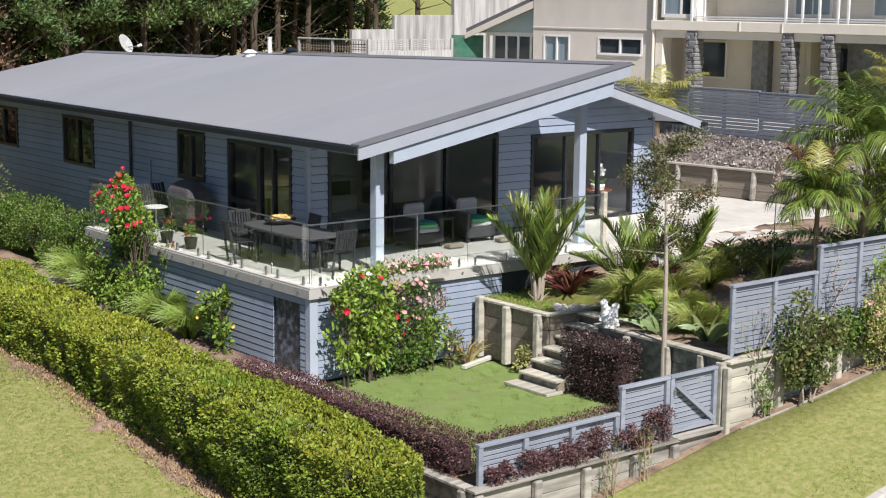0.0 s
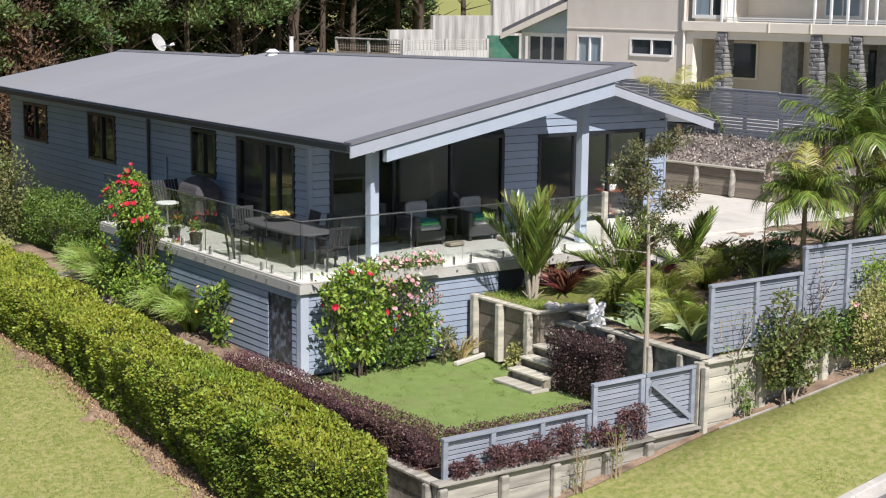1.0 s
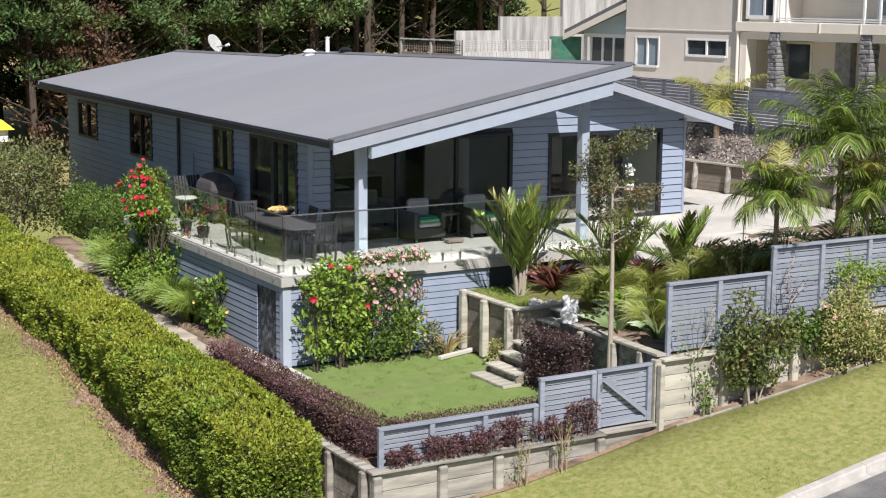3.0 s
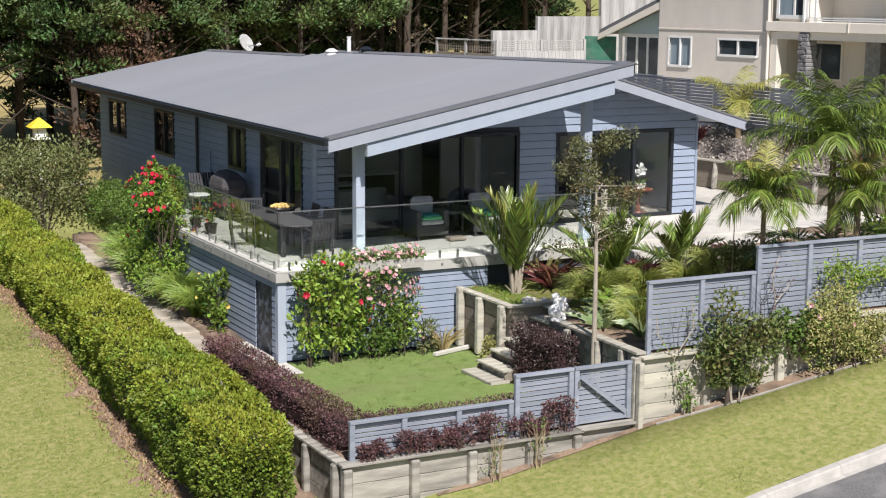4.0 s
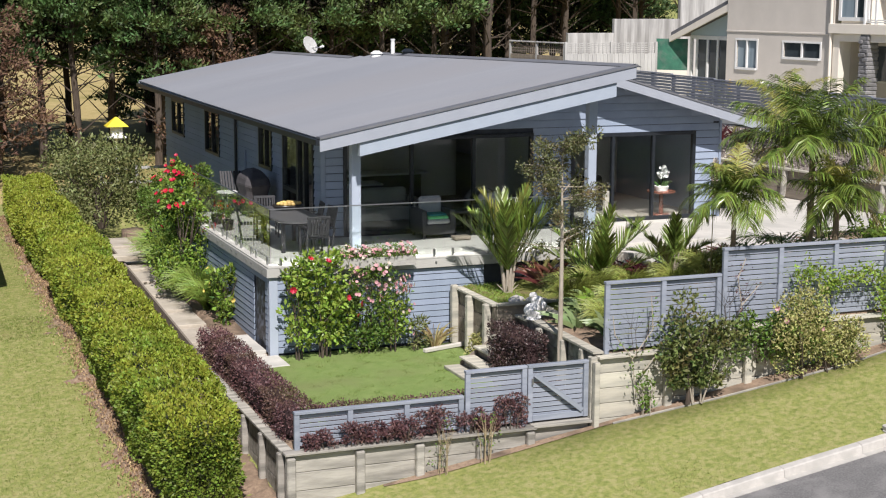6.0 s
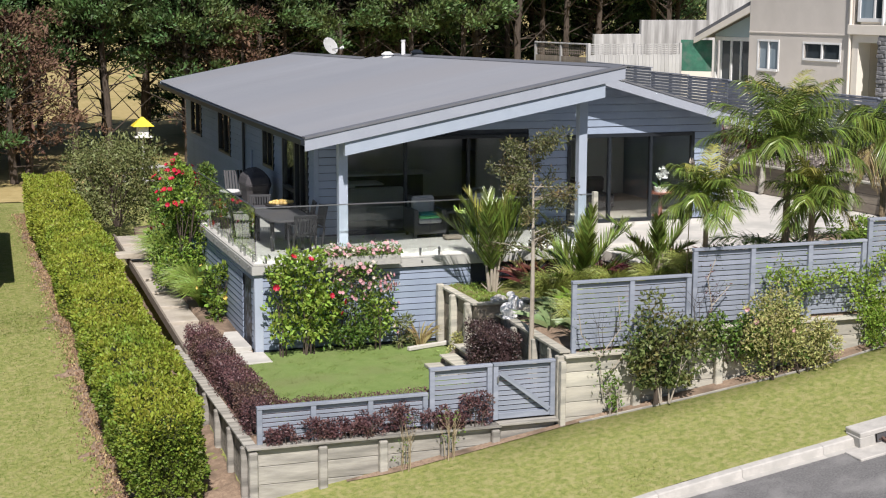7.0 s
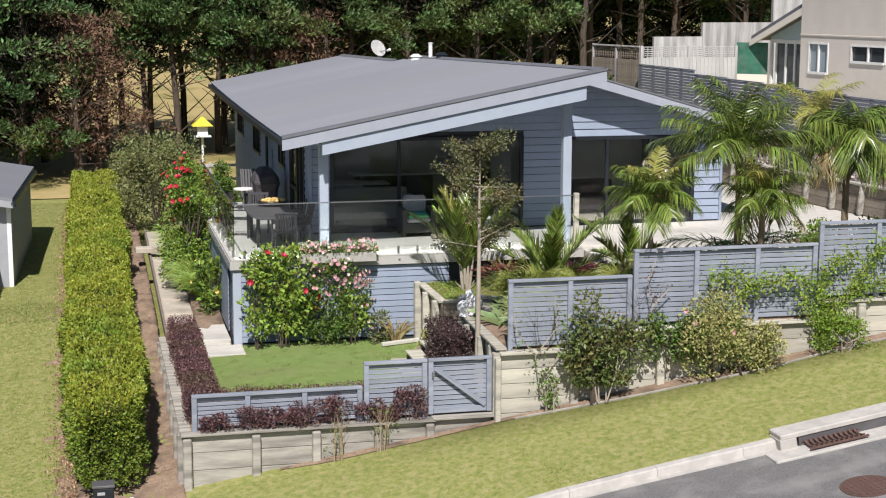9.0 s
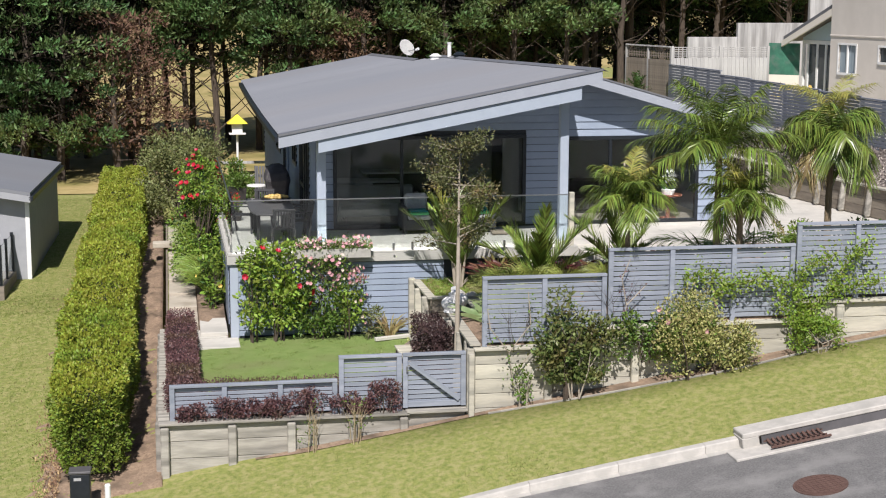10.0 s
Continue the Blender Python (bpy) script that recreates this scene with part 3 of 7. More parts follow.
# ---- stairs and bed walls ----
def bed_wall():
    w = thing("retaining_wall", (4.12, 0, LAWN), "weathered timber wall of the raised bed with square posts", "retaining wall", "bed retaining wall", kind="structure")
    for i in range(4):
        piece("board", (0.05, 2.05, 0.285), OLD_TIMBER if i < 4 else TIMBER, w, (0.05, -1.02, 0.15 + i * 0.29), bevel=0.008)
    for y, p in ((-0.12, 1.26), (-0.95, 1.18), (-1.86, 1.18)):
        piece("post", (0.15, 0.15, p), TIMBER_PALE, w, (-0.06, y, p / 2), bevel=0.02)
    piece("cap", (0.18, 2.1, 0.05), TIMBER_PALE, w, (0.05, -1.03, 1.185), bevel=0.006)
    piece("board", (1.3, 0.05, 0.29), OLD_TIMBER, w, (0.72, -2.06, 1.02), bevel=0.008)
    piece("board", (1.3, 0.05, 0.29), OLD_TIMBER, w, (0.72, -2.06, 0.72), bevel=0.008)
    piece("cap", (1.35, 0.16, 0.05), TIMBER_PALE, w, (0.72, -2.06, 1.19), bevel=0.006)
    s = thing("garden_stairs", (3.3, -2.62, LAWN), "weathered timber garden stairs up from the lawn", "stairs")
    piece("tread", (0.42, 1.2, 0.06), TIMBER_PALE, s, (-0.02, 0, 0.0), bevel=0.008)
    for i in range(6):
        x, z = 0.24 + i * 0.30, 0.19 * (i + 1)
        piece("tread", (0.34, 1.06, 0.045), TIMBER_PALE, s, (x, 0, z), bevel=0.008)
        piece("riser", (0.035, 1.0, 0.16), OLD_TIMBER if i else TIMBER, s, (x - 0.05, 0, z - 0.105), bevel=0.004)
    for y in (-0.53, 0.53):
        bm = bmesh.new()
        prism(bm, [(0.1, 0), (1.95, 0), (1.95, 1.15), (1.7, 1.12), (0.1, 0.10)], 'y', y - 0.02, y + 0.02)
        part("stringer", bm, OLD_TIMBER, s)
    c = thing("retaining_wall", (4.3, -3.25, LAWN), "timber stair wall with a sloping cap towards the gate", "retaining wall", "bed retaining wall", kind="structure")
    for i in range(4):
        piece("board", (0.05, 3.2, 0.285), TIMBER, c, (-0.02, -1.6, 0.15 + i * 0.29), (0, 0, -2), bevel=0.008)
    piece("cap", (0.2, 3.25, 0.05), TIMBER_PALE, c, (-0.04, -1.6, 1.19), (0, 0, -2), bevel=0.006)
    for y in (-0.9, -1.9, -2.7):
        piece("post", (0.12, 0.13, 1.15), TIMBER_PALE, c, (-0.14, y, 0.575), bevel=0.02)


bed_wall()


def wall_foot_bed():
    """Narrow mulched bed at the foot of the street wall, with a timber edging."""
    xs = np.linspace(0.2, 14.0, 60)
    verts, faces = [], []
    for x in xs:
        w = ramp(x, [0.2, 1.0, 2.5, 4.3, 6.5, 9.0, 10.5, 14], [0.04, 0.16, 0.14, 0.09, 0.26, 0.36, 0.24, 0.22])
        for u in (0.0, 0.5, 1.0):
            y = -6.54 - w * u - 0.03 * u
            verts.append((x, y, ground_z(x, min(y, -6.63)) + 0.028 - 0.012 * u))
    for i in range(len(xs) - 1):
        for j in range(2):
            faces.append((i * 3 + j, i * 3 + j + 1, (i + 1) * 3 + j + 1, (i + 1) * 3 + j))
    tagged(new("wall_bed", array_mesh("wall_bed", verts, faces, SOIL)), "narrow bark bed at the wall foot", "soil", kind="structure")
    e = thing("lawn_edging", (4.3, -6.7, ground_z(4.3, -6.7)), "thin timber edging along the verge", "edging", kind="structure")
    base = Vector(e.location)
    for i in range(18, len(xs) - 1):
        a, b = Vector(verts[i * 3 + 2]) - base, Vector(verts[i * 3 + 5]) - base
        d = b - a
        piece("edging_board", (round(d.length, 2), 0.022, 0.04), TIMBER, e, (a + b) / 2, (0, -math.degrees(math.atan2(d.z, math.hypot(d.x, d.y))), math.degrees(math.atan2(d.y, d.x))))


wall_foot_bed()


# ---- house ----
XW, XE, YF, YB = 2.17, 12.65, 3.30, 21.2
SLOPE_W, SLOPE_E = 0.192, 0.285


def ridge_x(y):
    return ramp(y, [0.0, 14.0, 14.4, 21.8], [8.38, 7.25, 6.6, 6.1])


def roof_w(x):
    return 2.59 + SLOPE_W * (x - 1.21)


def roof_e(x, y=0.0):
    return roof_w(ridge_x(y)) - 0.03 - SLOPE_E * (x - ridge_x(y))


# Near-black: the shadow lines between boards are put into this colour.
SHADOW_BACKING = material("board_shadow_backing", (0.03, 0.035, 0.045), (0.045, 0.05, 0.06), 4, 0.8)
house = thing("house", (XW, YF, 0), "single-storey blue weatherboard house with a grey corrugated roof", "house")


def H(v):
    """World to house coordinates."""
    return (v[0] - XW, v[1] - YF, v[2])


def hbox(name, lo, hi, mat, parent=None, bevel=0.0, label=""):
    return part(name, box(bmesh.new(), H(lo), H(hi), bevel), mat, parent or house, label)


def split_spans(u0, u1, z, holes):
    """The stretches of u0..u1 at height z that no hole covers."""
    spans = [(u0, u1)]
    for a, b, c, d in holes:
        if c < z < d:
            spans = [s for (p, q) in spans for s in ((p, min(q, a)), (max(p, b), q)) if s[1] - s[0] > 0.03]
    return spans


def core(bm, axis, plane0, plane1, u0, u1, z0, z1, holes):
    """The solid of a wall with openings through it."""
    us = sorted({u0, u1, *[h[0] for h in holes], *[h[1] for h in holes]})
    zs = sorted({z0, z1, *[h[2] for h in holes], *[h[3] for h in holes]})
    for i in range(len(us) - 1):
        for j in range(len(zs) - 1):
            uc, zc = (us[i] + us[i + 1]) / 2, (zs[j] + zs[j + 1]) / 2
            if any(h[0] < uc < h[1] and h[2] < zc < h[3] for h in holes):
                continue
            lo, hi = ((plane0, us[i], zs[j]), (plane1, us[i + 1], zs[j + 1])) if axis == 'x' else ((us[i], plane0, zs[j]), (us[i + 1], plane1, zs[j + 1]))
            box(bm, H(lo), H(hi))


WEST_HOLES = [(3.92, 6.49, 0.0, 2.15), (7.57, 8.80, 1.10, 2.16), (13.34, 15.12, 0.88, 2.13), (18.18, 20.02, 1.03, 2.10)]
FRONT_HOLES = [(2.72, 7.42, 0.05, 2.22), (8.50, 11.88, 0.03, 2.15)]
bm = bmesh.new()
core(bm, 'x', XW + 0.03, XW + 0.17, YF + 0.03, YB, -1.7, 2.72, WEST_HOLES)
wall_west = part("wall", bm, SHADOW_BACKING, house)
bm = bmesh.new()
core(bm, 'y', YF + 0.03, YF + 0.17, XW + 0.171, XE - 0.03, -0.2, 2.40, FRONT_HOLES)
gb = bmesh.new()
prism(gb, [(XW + 0.171 - XW, 2.401), (XE - 0.03 - XW, 2.401), (XE - 0.03 - XW, 2.52), (8.1 - XW, 3.78), (XW + 0.171 - XW, 2.66)], 'y', 0.03, 0.17)
gable_core = part("gable_wall", gb, BLUE, house)
wall_front = part("wall", bm, SHADOW_BACKING, house)
bm = bmesh.new()
box(bm, H((XE - 0.17, YF + 0.18, -0.2)), H((XE - 0.03, YB, 2.5)))
box(bm, H((XW + 0.18, YB - 0.15, -1.5)), H((XE - 0.18, YB - 0.01, 2.6)))
wall_rear = part("wall", bm, BLUE, house)


def weatherboards(wall, axis, face, u0, u1, z0, z1, holes, pitch=0.18, limit=None):
    """Gapped boards, each an object of its own, leaning out at the foot; the dark backing gives the shadow lines."""
    z = z0
    while z < z1:
        a, b = (u0, u1) if limit is None else limit(z + pitch)
        for p, q in split_spans(a, b, z + pitch / 2, holes):
            c = (p + q) / 2
            if q - p < 0.04:
                continue
            if axis == 'x':
                piece("weatherboard", (0.024, q - p - 0.003, pitch - 0.013), BLUE, wall, H((face, c, z + pitch / 2)), (0, 9, 0), bevel=0.003)
            else:
                piece("weatherboard", (q - p - 0.003, 0.024, pitch - 0.013), BLUE, wall, H((c, face, z + pitch / 2)), (-9, 0, 0), bevel=0.003)
        z += pitch


def gable_limit(z):
    z = z + 0.10
    return max(XW + 0.05, 1.21 + (z - 2.59) / SLOPE_W), min(XE - 0.04, 8.2 + (3.84 - z) / SLOPE_E)


def house_window(name, axis, face, u0, u1, z0, z1, mullions, label, sill=0.0, depth=0.09):
    """A dark frame with mullions and a pane in each light."""
    w = part(name, bmesh.new(), DARK_FRAME, house, label)
    t = 0.055

    def bar(a, b, c, d, nm="frame_bar", ins=0.0):
        lo, hi = ((face - 0.03 + ins, a, c), (face + depth + ins, b, d)) if axis == 'x' else ((a, face - 0.03 + ins, c), (b, face + depth + ins, d))
        hbox(nm, lo, hi, DARK_FRAME, w, 0.005)
    bar(u0 - 0.03, u0 + t, z0 - 0.03, z1 + 0.03)
    bar(u1 - t, u1 + 0.03, z0 - 0.03, z1 + 0.03)
    bar(u0 + t + 0.001, u1 - t - 0.001, z1 - t, z1 + 0.03)
    bar(u0 + t + 0.001, u1 - t - 0.001, z0 - 0.03, z0 + t)
    edges = [u0 + t, *mullions, u1 - t]
    for mu in mullions:
        bar(mu - 0.035, mu + 0.035, z0 + t + 0.001, z1 - t - 0.001, "mullion")
    for a, b in zip(edges[:-1], edges[1:]):
        lo, hi = ((face + 0.03, a + 0.002, z0 + t), (face + 0.036, b - 0.002, z1 - t)) if axis == 'x' else ((a + 0.002, face + 0.03, z0 + t), (b - 0.002, face + 0.036, z1 - t))
        pane = hbox("pane", lo, hi, GLASS, w)
        pane.visible_shadow = False
    return w


house_window("sliding_door", 'y', YF, 2.72, 7.42, 0.05, 2.22, (4.36, 5.92), "wide black-framed glass sliding doors")
house_window("sliding_door", 'y', YF, 8.50, 11.88, 0.03, 2.15, (9.60, 10.72), "black-framed glass sliding doors")
side_door = house_window("french_door", 'x', XW, 3.92, 6.49, 0.0, 2.15, (4.62, 5.16, 5.24), "black-framed glass side doors")
hbox("mid_rail", (XW - 0.02, 5.28, 0.76), (XW + 0.06, 6.43, 0.86), DARK_FRAME, side_door)
house_window("window", 'x', XW, 7.57, 8.80, 1.10, 2.16, (8.18,), "black-framed side window")
house_window("window", 'x', XW, 13.34, 15.12, 0.88, 2.13, (14.2,), "tall black-framed side window")
house_window("window", 'x', XW, 18.18, 20.02, 1.03, 2.10, (19.1,), "black-framed side window")
weatherboards(wall_west, 'x', XW + 0.012, YF + 0.10, YB, -1.65, 2.60, [(a - 0.03, b + 0.03, c - 0.06, d + 0.06) for a, b, c, d in WEST_HOLES])
weatherboards(wall_front, 'y', YF + 0.012, XW + 0.10, XE - 0.06, 0.02, 3.6, [(a - 0.03, b + 0.03, c - 0.06, d + 0.06) for a, b, c, d in FRONT_HOLES], limit=lambda z: (XW + 0.10, XE - 0.06) if z < 2.45 else gable_limit(z))
hbox("corner_board", (XW - 0.012, YF - 0.012, -0.2), (XW + 0.095, YF + 0.095, 2.62), BLUE, wall_front, 0.004)
hbox("corner_board", (XE - 0.055, YF - 0.012, -0.2), (XE + 0.012, YF + 0.095, 2.42), BLUE, wall_front, 0.004)
bm = bmesh.new()
cyl(bm, H((XW - 0.06, 11.15, -1.4)), H((XW - 0.06, 11.15, 2.42)), 0.04, 0.04, 10)
cyl(bm, H((XW - 0.06, 11.15, 2.36)), H((XW - 0.08, 12.8, 2.40)), 0.04, 0.04, 10)
part("downpipe", bm, DARK_FRAME, house)
bm = bmesh.new()
cyl(bm, H((XW - 0.03, 10.2, -0.6)), H((XW - 0.03, 10.2, 1.35)), 0.03, 0.03, 8)
part("vent_pipe", bm, BLUE, house)


def corrugated(name, x_hi, y0, y1, zf, x_lo, flip=False):
    """Roofing with real ribs running down the slope."""
    pitch, k = 0.086, 6
    n = int((y1 - y0) / pitch * k)
    ys = np.linspace(y0, y1, n + 1)
    wave = 0.011 * np.sin(2 * math.pi * (ys - y0) / pitch)
    v = []
    for y, w in zip(ys, wave):
        a, b = x_lo(y), x_hi(y)
        for u in (0.0, 0.34, 0.67, 1.0):
            x = a + (b - a) * u
            v.append(H((x, y, zf(x, y) + w)))
    f = []
    for i in range(n):
        for j in range(3):
            q = (i * 4 + j, i * 4 + j + 1, (i + 1) * 4 + j + 1, (i + 1) * 4 + j)
            f.append(q if not flip else q[::-1])
    ob = array_part(name, v, f, ROOF, house)
    ob.data.polygons.foreach_set("use_smooth", [True] * len(ob.data.polygons))
    return ob


EAVE_E = 13.58


def eave_x(y):
    """The west eave bends in towards the back, shaped to fit the camera's view."""
    return 1.18 + 0.0009 * max(0.0, y) ** 1.8


roof_main = corrugated("roof", ridge_x, 0.04, 14.0, lambda x, y: roof_w(x), eave_x)
corrugated("roof", ridge_x, 14.4, 21.75, lambda x, y: roof_w(x), eave_x)
corrugated("roof", lambda y: 6.8, 14.0, 14.4, lambda x, y: roof_w(x), eave_x)
corrugated("roof", lambda y: EAVE_E, 2.58, 14.0, roof_e, ridge_x)
corrugated("roof", lambda y: 12.2, 14.4, 21.75, lambda x, y: roof_w(ridge_x(y)) - 0.03 - 0.22 * (x - ridge_x(y)), ridge_x)


def sloped(name, x0, x1, z0, z1, y0, y1, depth, mat, parent=None, label=""):
    """A board whose top runs from (x0, z0) to (x1, z1)."""
    bm = prism(bmesh.new(), [(x0 - XW, z0), (x1 - XW, z1), (x1 - XW, z1 - depth), (x0 - XW, z0 - depth)], 'y', y0 - YF, y1 - YF)
    return part(name, bm, mat, parent or house, label)


# soffits, barges, gutter, ridge
def soffit(y0, y1, x_lo, x_hi, zf):
    """A flat lining 8 cm under the roofing, following the ridge."""
    bm = bmesh.new()
    vs = [bm.verts.new(H((x, y, zf(x, y) - d))) for d in (0.03, 0.08) for x, y in ((x_lo(y0), y0), (x_hi(y0), y0), (x_hi(y1), y1), (x_lo(y1), y1))]
    for q in ((0, 1, 2, 3), (7, 6, 5, 4), (0, 4, 5, 1), (1, 5, 6, 2), (2, 6, 7, 3), (3, 7, 4, 0)):
        bm.faces.new([vs[i] for i in q])
    bmesh.ops.recalc_face_normals(bm, faces=bm.faces)
    part("soffit", bm, BLUE_TRIM, house)


soffit(0.10, 14.0, lambda y: eave_x(y) + 0.06, lambda y: ridge_x(y) - 0.02, lambda x, y: roof_w(x))
soffit(14.41, 21.6, lambda y: eave_x(y) + 0.06, lambda y: ridge_x(y) - 0.02, lambda x, y: roof_w(x))
soffit(2.66, 14.0, lambda y: ridge_x(y) + 0.02, lambda y: EAVE_E - 0.05, roof_e)
sloped("barge_board", 1.16, 8.40, roof_w(1.16) - 0.02, roof_w(8.40) - 0.02, 0.045, 0.085, 0.25, GREY_TRIM)
sloped("flashing", 1.16, 8.42, roof_w(1.16) + 0.028, roof_w(8.42) + 0.028, 0.02, 0.30, 0.045, ROOF_EDGE)
sloped("gable_beam", 2.03, 7.95, 2.49, 3.60, 0.10, 0.24, 0.30, BLUE_TRIM)
sloped("barge_board", 8.20, EAVE_E + 0.02, roof_e(8.20, 2.4) - 0.01, roof_e(EAVE_E + 0.02, 2.4) - 0.01, 2.56, 2.60, 0.22, GREY_TRIM)
sloped("flashing", 8.20, EAVE_E + 0.02, roof_e(8.20, 2.4) + 0.035, roof_e(EAVE_E + 0.02, 2.4) + 0.035, 2.54, 2.78, 0.04, ROOF_EDGE)
part("barge_board", prism(bmesh.new(), [(8.38 - XW, 3.93), (8.42 - XW, 3.93), (8.42 - XW, 3.72), (8.38 - XW, 3.72)], 'y', 0.09 - YF, 2.53 - YF), BLUE_TRIM, house)
def eave_run(name, dx0, dx1, z0, z1, mat, steps=12):
    """A long eave piece that follows the view-fitted bend of the west eave."""
    bm = bmesh.new()
    ring = []
    for k in range(steps + 1):
        y = 0.08 + (21.68 - 0.08) * k / steps
        x = eave_x(y)
        ring.append([bm.verts.new(H((x + a, y, c))) for a, c in ((dx0, z0), (dx1, z0), (dx1, z1), (dx0, z1))])
    for p, q in zip(ring[:-1], ring[1:]):
        for i in range(4):
            bm.faces.new((p[i], p[(i + 1) % 4], q[(i + 1) % 4], q[i]))
    bm.faces.new(ring[0][::-1])
    bm.faces.new(ring[-1])
    bmesh.ops.recalc_face_normals(bm, faces=bm.faces)
    part(name, bm, mat, house)


eave_run("gutter", -0.10, 0.02, 2.44, 2.555, DARK_FRAME)
eave_run("fascia", 0.025, 0.055, 2.40, 2.55, BLUE)
hbox("gutter", (EAVE_E - 0.02, 2.4, roof_e(EAVE_E, 3) - 0.15), (EAVE_E + 0.09, 14, roof_e(EAVE_E, 3) - 0.03), DARK_FRAME, None, 0.02)
for y0, y1 in ((0.05, 14.0), (14.4, 21.76)):
    bm = bmesh.new()
    a = [(ridge_x(y0), y0), (ridge_x(y1), y1)]
    vs = []
    for x, y in a:
        for dx, dz in ((-0.17, -0.012), (0, 0.045), (0.17, -0.035)):
            vs.append(bm.verts.new(H((x + dx, y, roof_w(x) + dz))))
    bm.faces.new((vs[0], vs[1], vs[4], vs[3]))
    bm.faces.new((vs[1], vs[2], vs[5], vs[4]))
    part("ridge_cap", bm, ROOF_EDGE, house)
sloped("barge_board", 1.40, 6.15, roof_w(1.40) - 0.01, roof_w(6.15) - 0.01, 21.70, 21.74, 0.18, BLUE_TRIM)
for px, py, top in ((2.15, 0.80, roof_w(2.15) - 0.09), (7.76, 0.90, roof_w(7.76) - 0.09)):
    hbox("post", (px - 0.10, py - 0.10, 0.004), (px + 0.10, py + 0.10, top), BLUE_TRIM, None, 0.008, "pale blue square veranda post")

# flue, vents, dish on the roof
flue = part("flue", cyl(bmesh.new(), H((7.30, 12.85, 3.6)), H((7.30, 12.85, 4.12)), 0.06, 0.06, 14), WHITE, house, "white flue pipe")
part("cowl", cyl(bmesh.new(), H((7.30, 12.85, 4.12)), H((7.30, 12.85, 4.22)), 0.05, 0.075, 14), WHITE, flue)
for vx, vy, vm in ((6.95, 13.3, WHITE), (7.45, 12.0, DARK_FRAME)):
    bm = bmesh.new()
    cyl(bm, H((vx, vy, roof_w(vx) - 0.02)), H((vx, vy, roof_w(vx) + 0.10)), 0.17, 0.15, 16)
    cyl(bm, H((vx, vy, roof_w(vx) + 0.09)), H((vx, vy, roof_w(vx) + 0.17)), 0.20, 0.08, 16)
    part("roof_vent", bm, vm, house)
dish = thing("satellite_dish", (7.35, 21.6, 3.55), "pale grey satellite dish on the roof", "satellite dish")
bm = bmesh.new()
vs = []
for j in range(6):
    r = 0.31 * j / 5
    for i in range(20):
        a = 2 * math.pi * i / 20
        vs.append(bm.verts.new((r * math.cos(a), r * math.sin(a) * 1.05, 0.42 * r * r)))
for j in range(5):
    for i in range(20):
        bm.faces.new((vs[j * 20 + i], vs[j * 20 + (i + 1) % 20], vs[(j + 1) * 20 + (i + 1) % 20], vs[(j + 1) * 20 + i]))
bmesh.ops.solidify(bm, geom=bm.faces[:], thickness=0.012)
bmesh.ops.transform(bm, matrix=pose(0, 0, 0.22, 62, 0, 27), verts=bm.verts)
part("reflector", bm, WHITE, dish, smooth=True)
part("arm", cyl(bmesh.new(), (0, 0.05, 0.1), (0.34, -0.32, 0.16), 0.018, 0.018, 8), STEEL, dish)
part("feed_horn", cyl(bmesh.new(), (0.30, -0.28, 0.15), (0.38, -0.37, 0.2), 0.04, 0.05, 10), WHITE, dish)
part("mast", cyl(bmesh.new(), (0.04, 0.05, -0.42), (0.02, 0.02, 0.22), 0.022, 0.022, 8), STEEL, dish)

# rooms behind the glass
slab("floor", (XW + 0.2, YF + 0.18, -0.3), (XE - 0.2, YB - 0.2, 0.0), INT_FLOOR, "brown timber floor inside the house", "floor")
slab("ceiling", (XW + 0.2, YF + 0.18, 2.36), (XE - 0.2, YB - 0.2, 2.40), WHITE, "white ceiling inside the house", "ceiling")
slab("wall_inner", (XW + 0.2, 9.3, 0.003), (7.9, 9.4, 2.355), INTERIOR, "plain grey inner wall", "wall")
slab("wall_inner", (7.9, YF + 0.2, 0.003), (8.0, 6.0, 2.355), INTERIOR, "plain grey inner wall", "wall")
slab("wall_inner", (8.0, 8.4, 0.003), (XE - 0.2, 8.5, 2.355), INTERIOR, "plain grey inner wall", "wall")
slab("wall_inner", (5.2, 9.41, 0.003), (5.3, YB - 0.2, 2.355), INTERIOR, "plain grey inner wall", "wall")


# ---- deck ----
deck = thing("deck", (0, 0, 0), "timber deck of weathered pale boards on a clad base", "deck", kind="structure")
bm = bmesh.new()
DOOR = [(0.42, 1.35, -1.88, -0.33)]
us = [(0.10, 4.6)]
box(bm, (0.10, 0.12, -2.2), (7.9, 0.24, -0.21))
for a, b, c, d in ((0.12, 0.42, -2.2, -0.21), (1.35, 9.3, -2.2, -0.21), (0.42, 1.35, -0.33, -0.21), (0.42, 1.35, -2.2, -1.88)):
    box(bm, (0.10, max(a, 0.245), c), (0.22, b, d))
# The same backing puts board and under-deck shade into its colour.
deck_wall = part("base_wall", bm, SHADOW_BACKING, deck)
z = -1.84
while z < -0.3:
    piece("weatherboard", (4.6, 0.02, 0.118), BLUE, deck_wall, (2.52, 0.095, z + 0.07), (-4, 0, 0), bevel=0.003)
    for p, q in split_spans(0.25, 9.2, z + 0.05, DOOR):
        piece("weatherboard", (0.02, q - p - 0.004, 0.118), BLUE, deck_wall, (0.075, (p + q) / 2, z + 0.07), (0, 4, 0), bevel=0.003)
    z += 0.133
part("corner_board", box(bmesh.new(), (0.06, 0.07, -1.95), (0.24, 0.235, -0.21), 0.005), BLUE_TRIM, deck_wall)
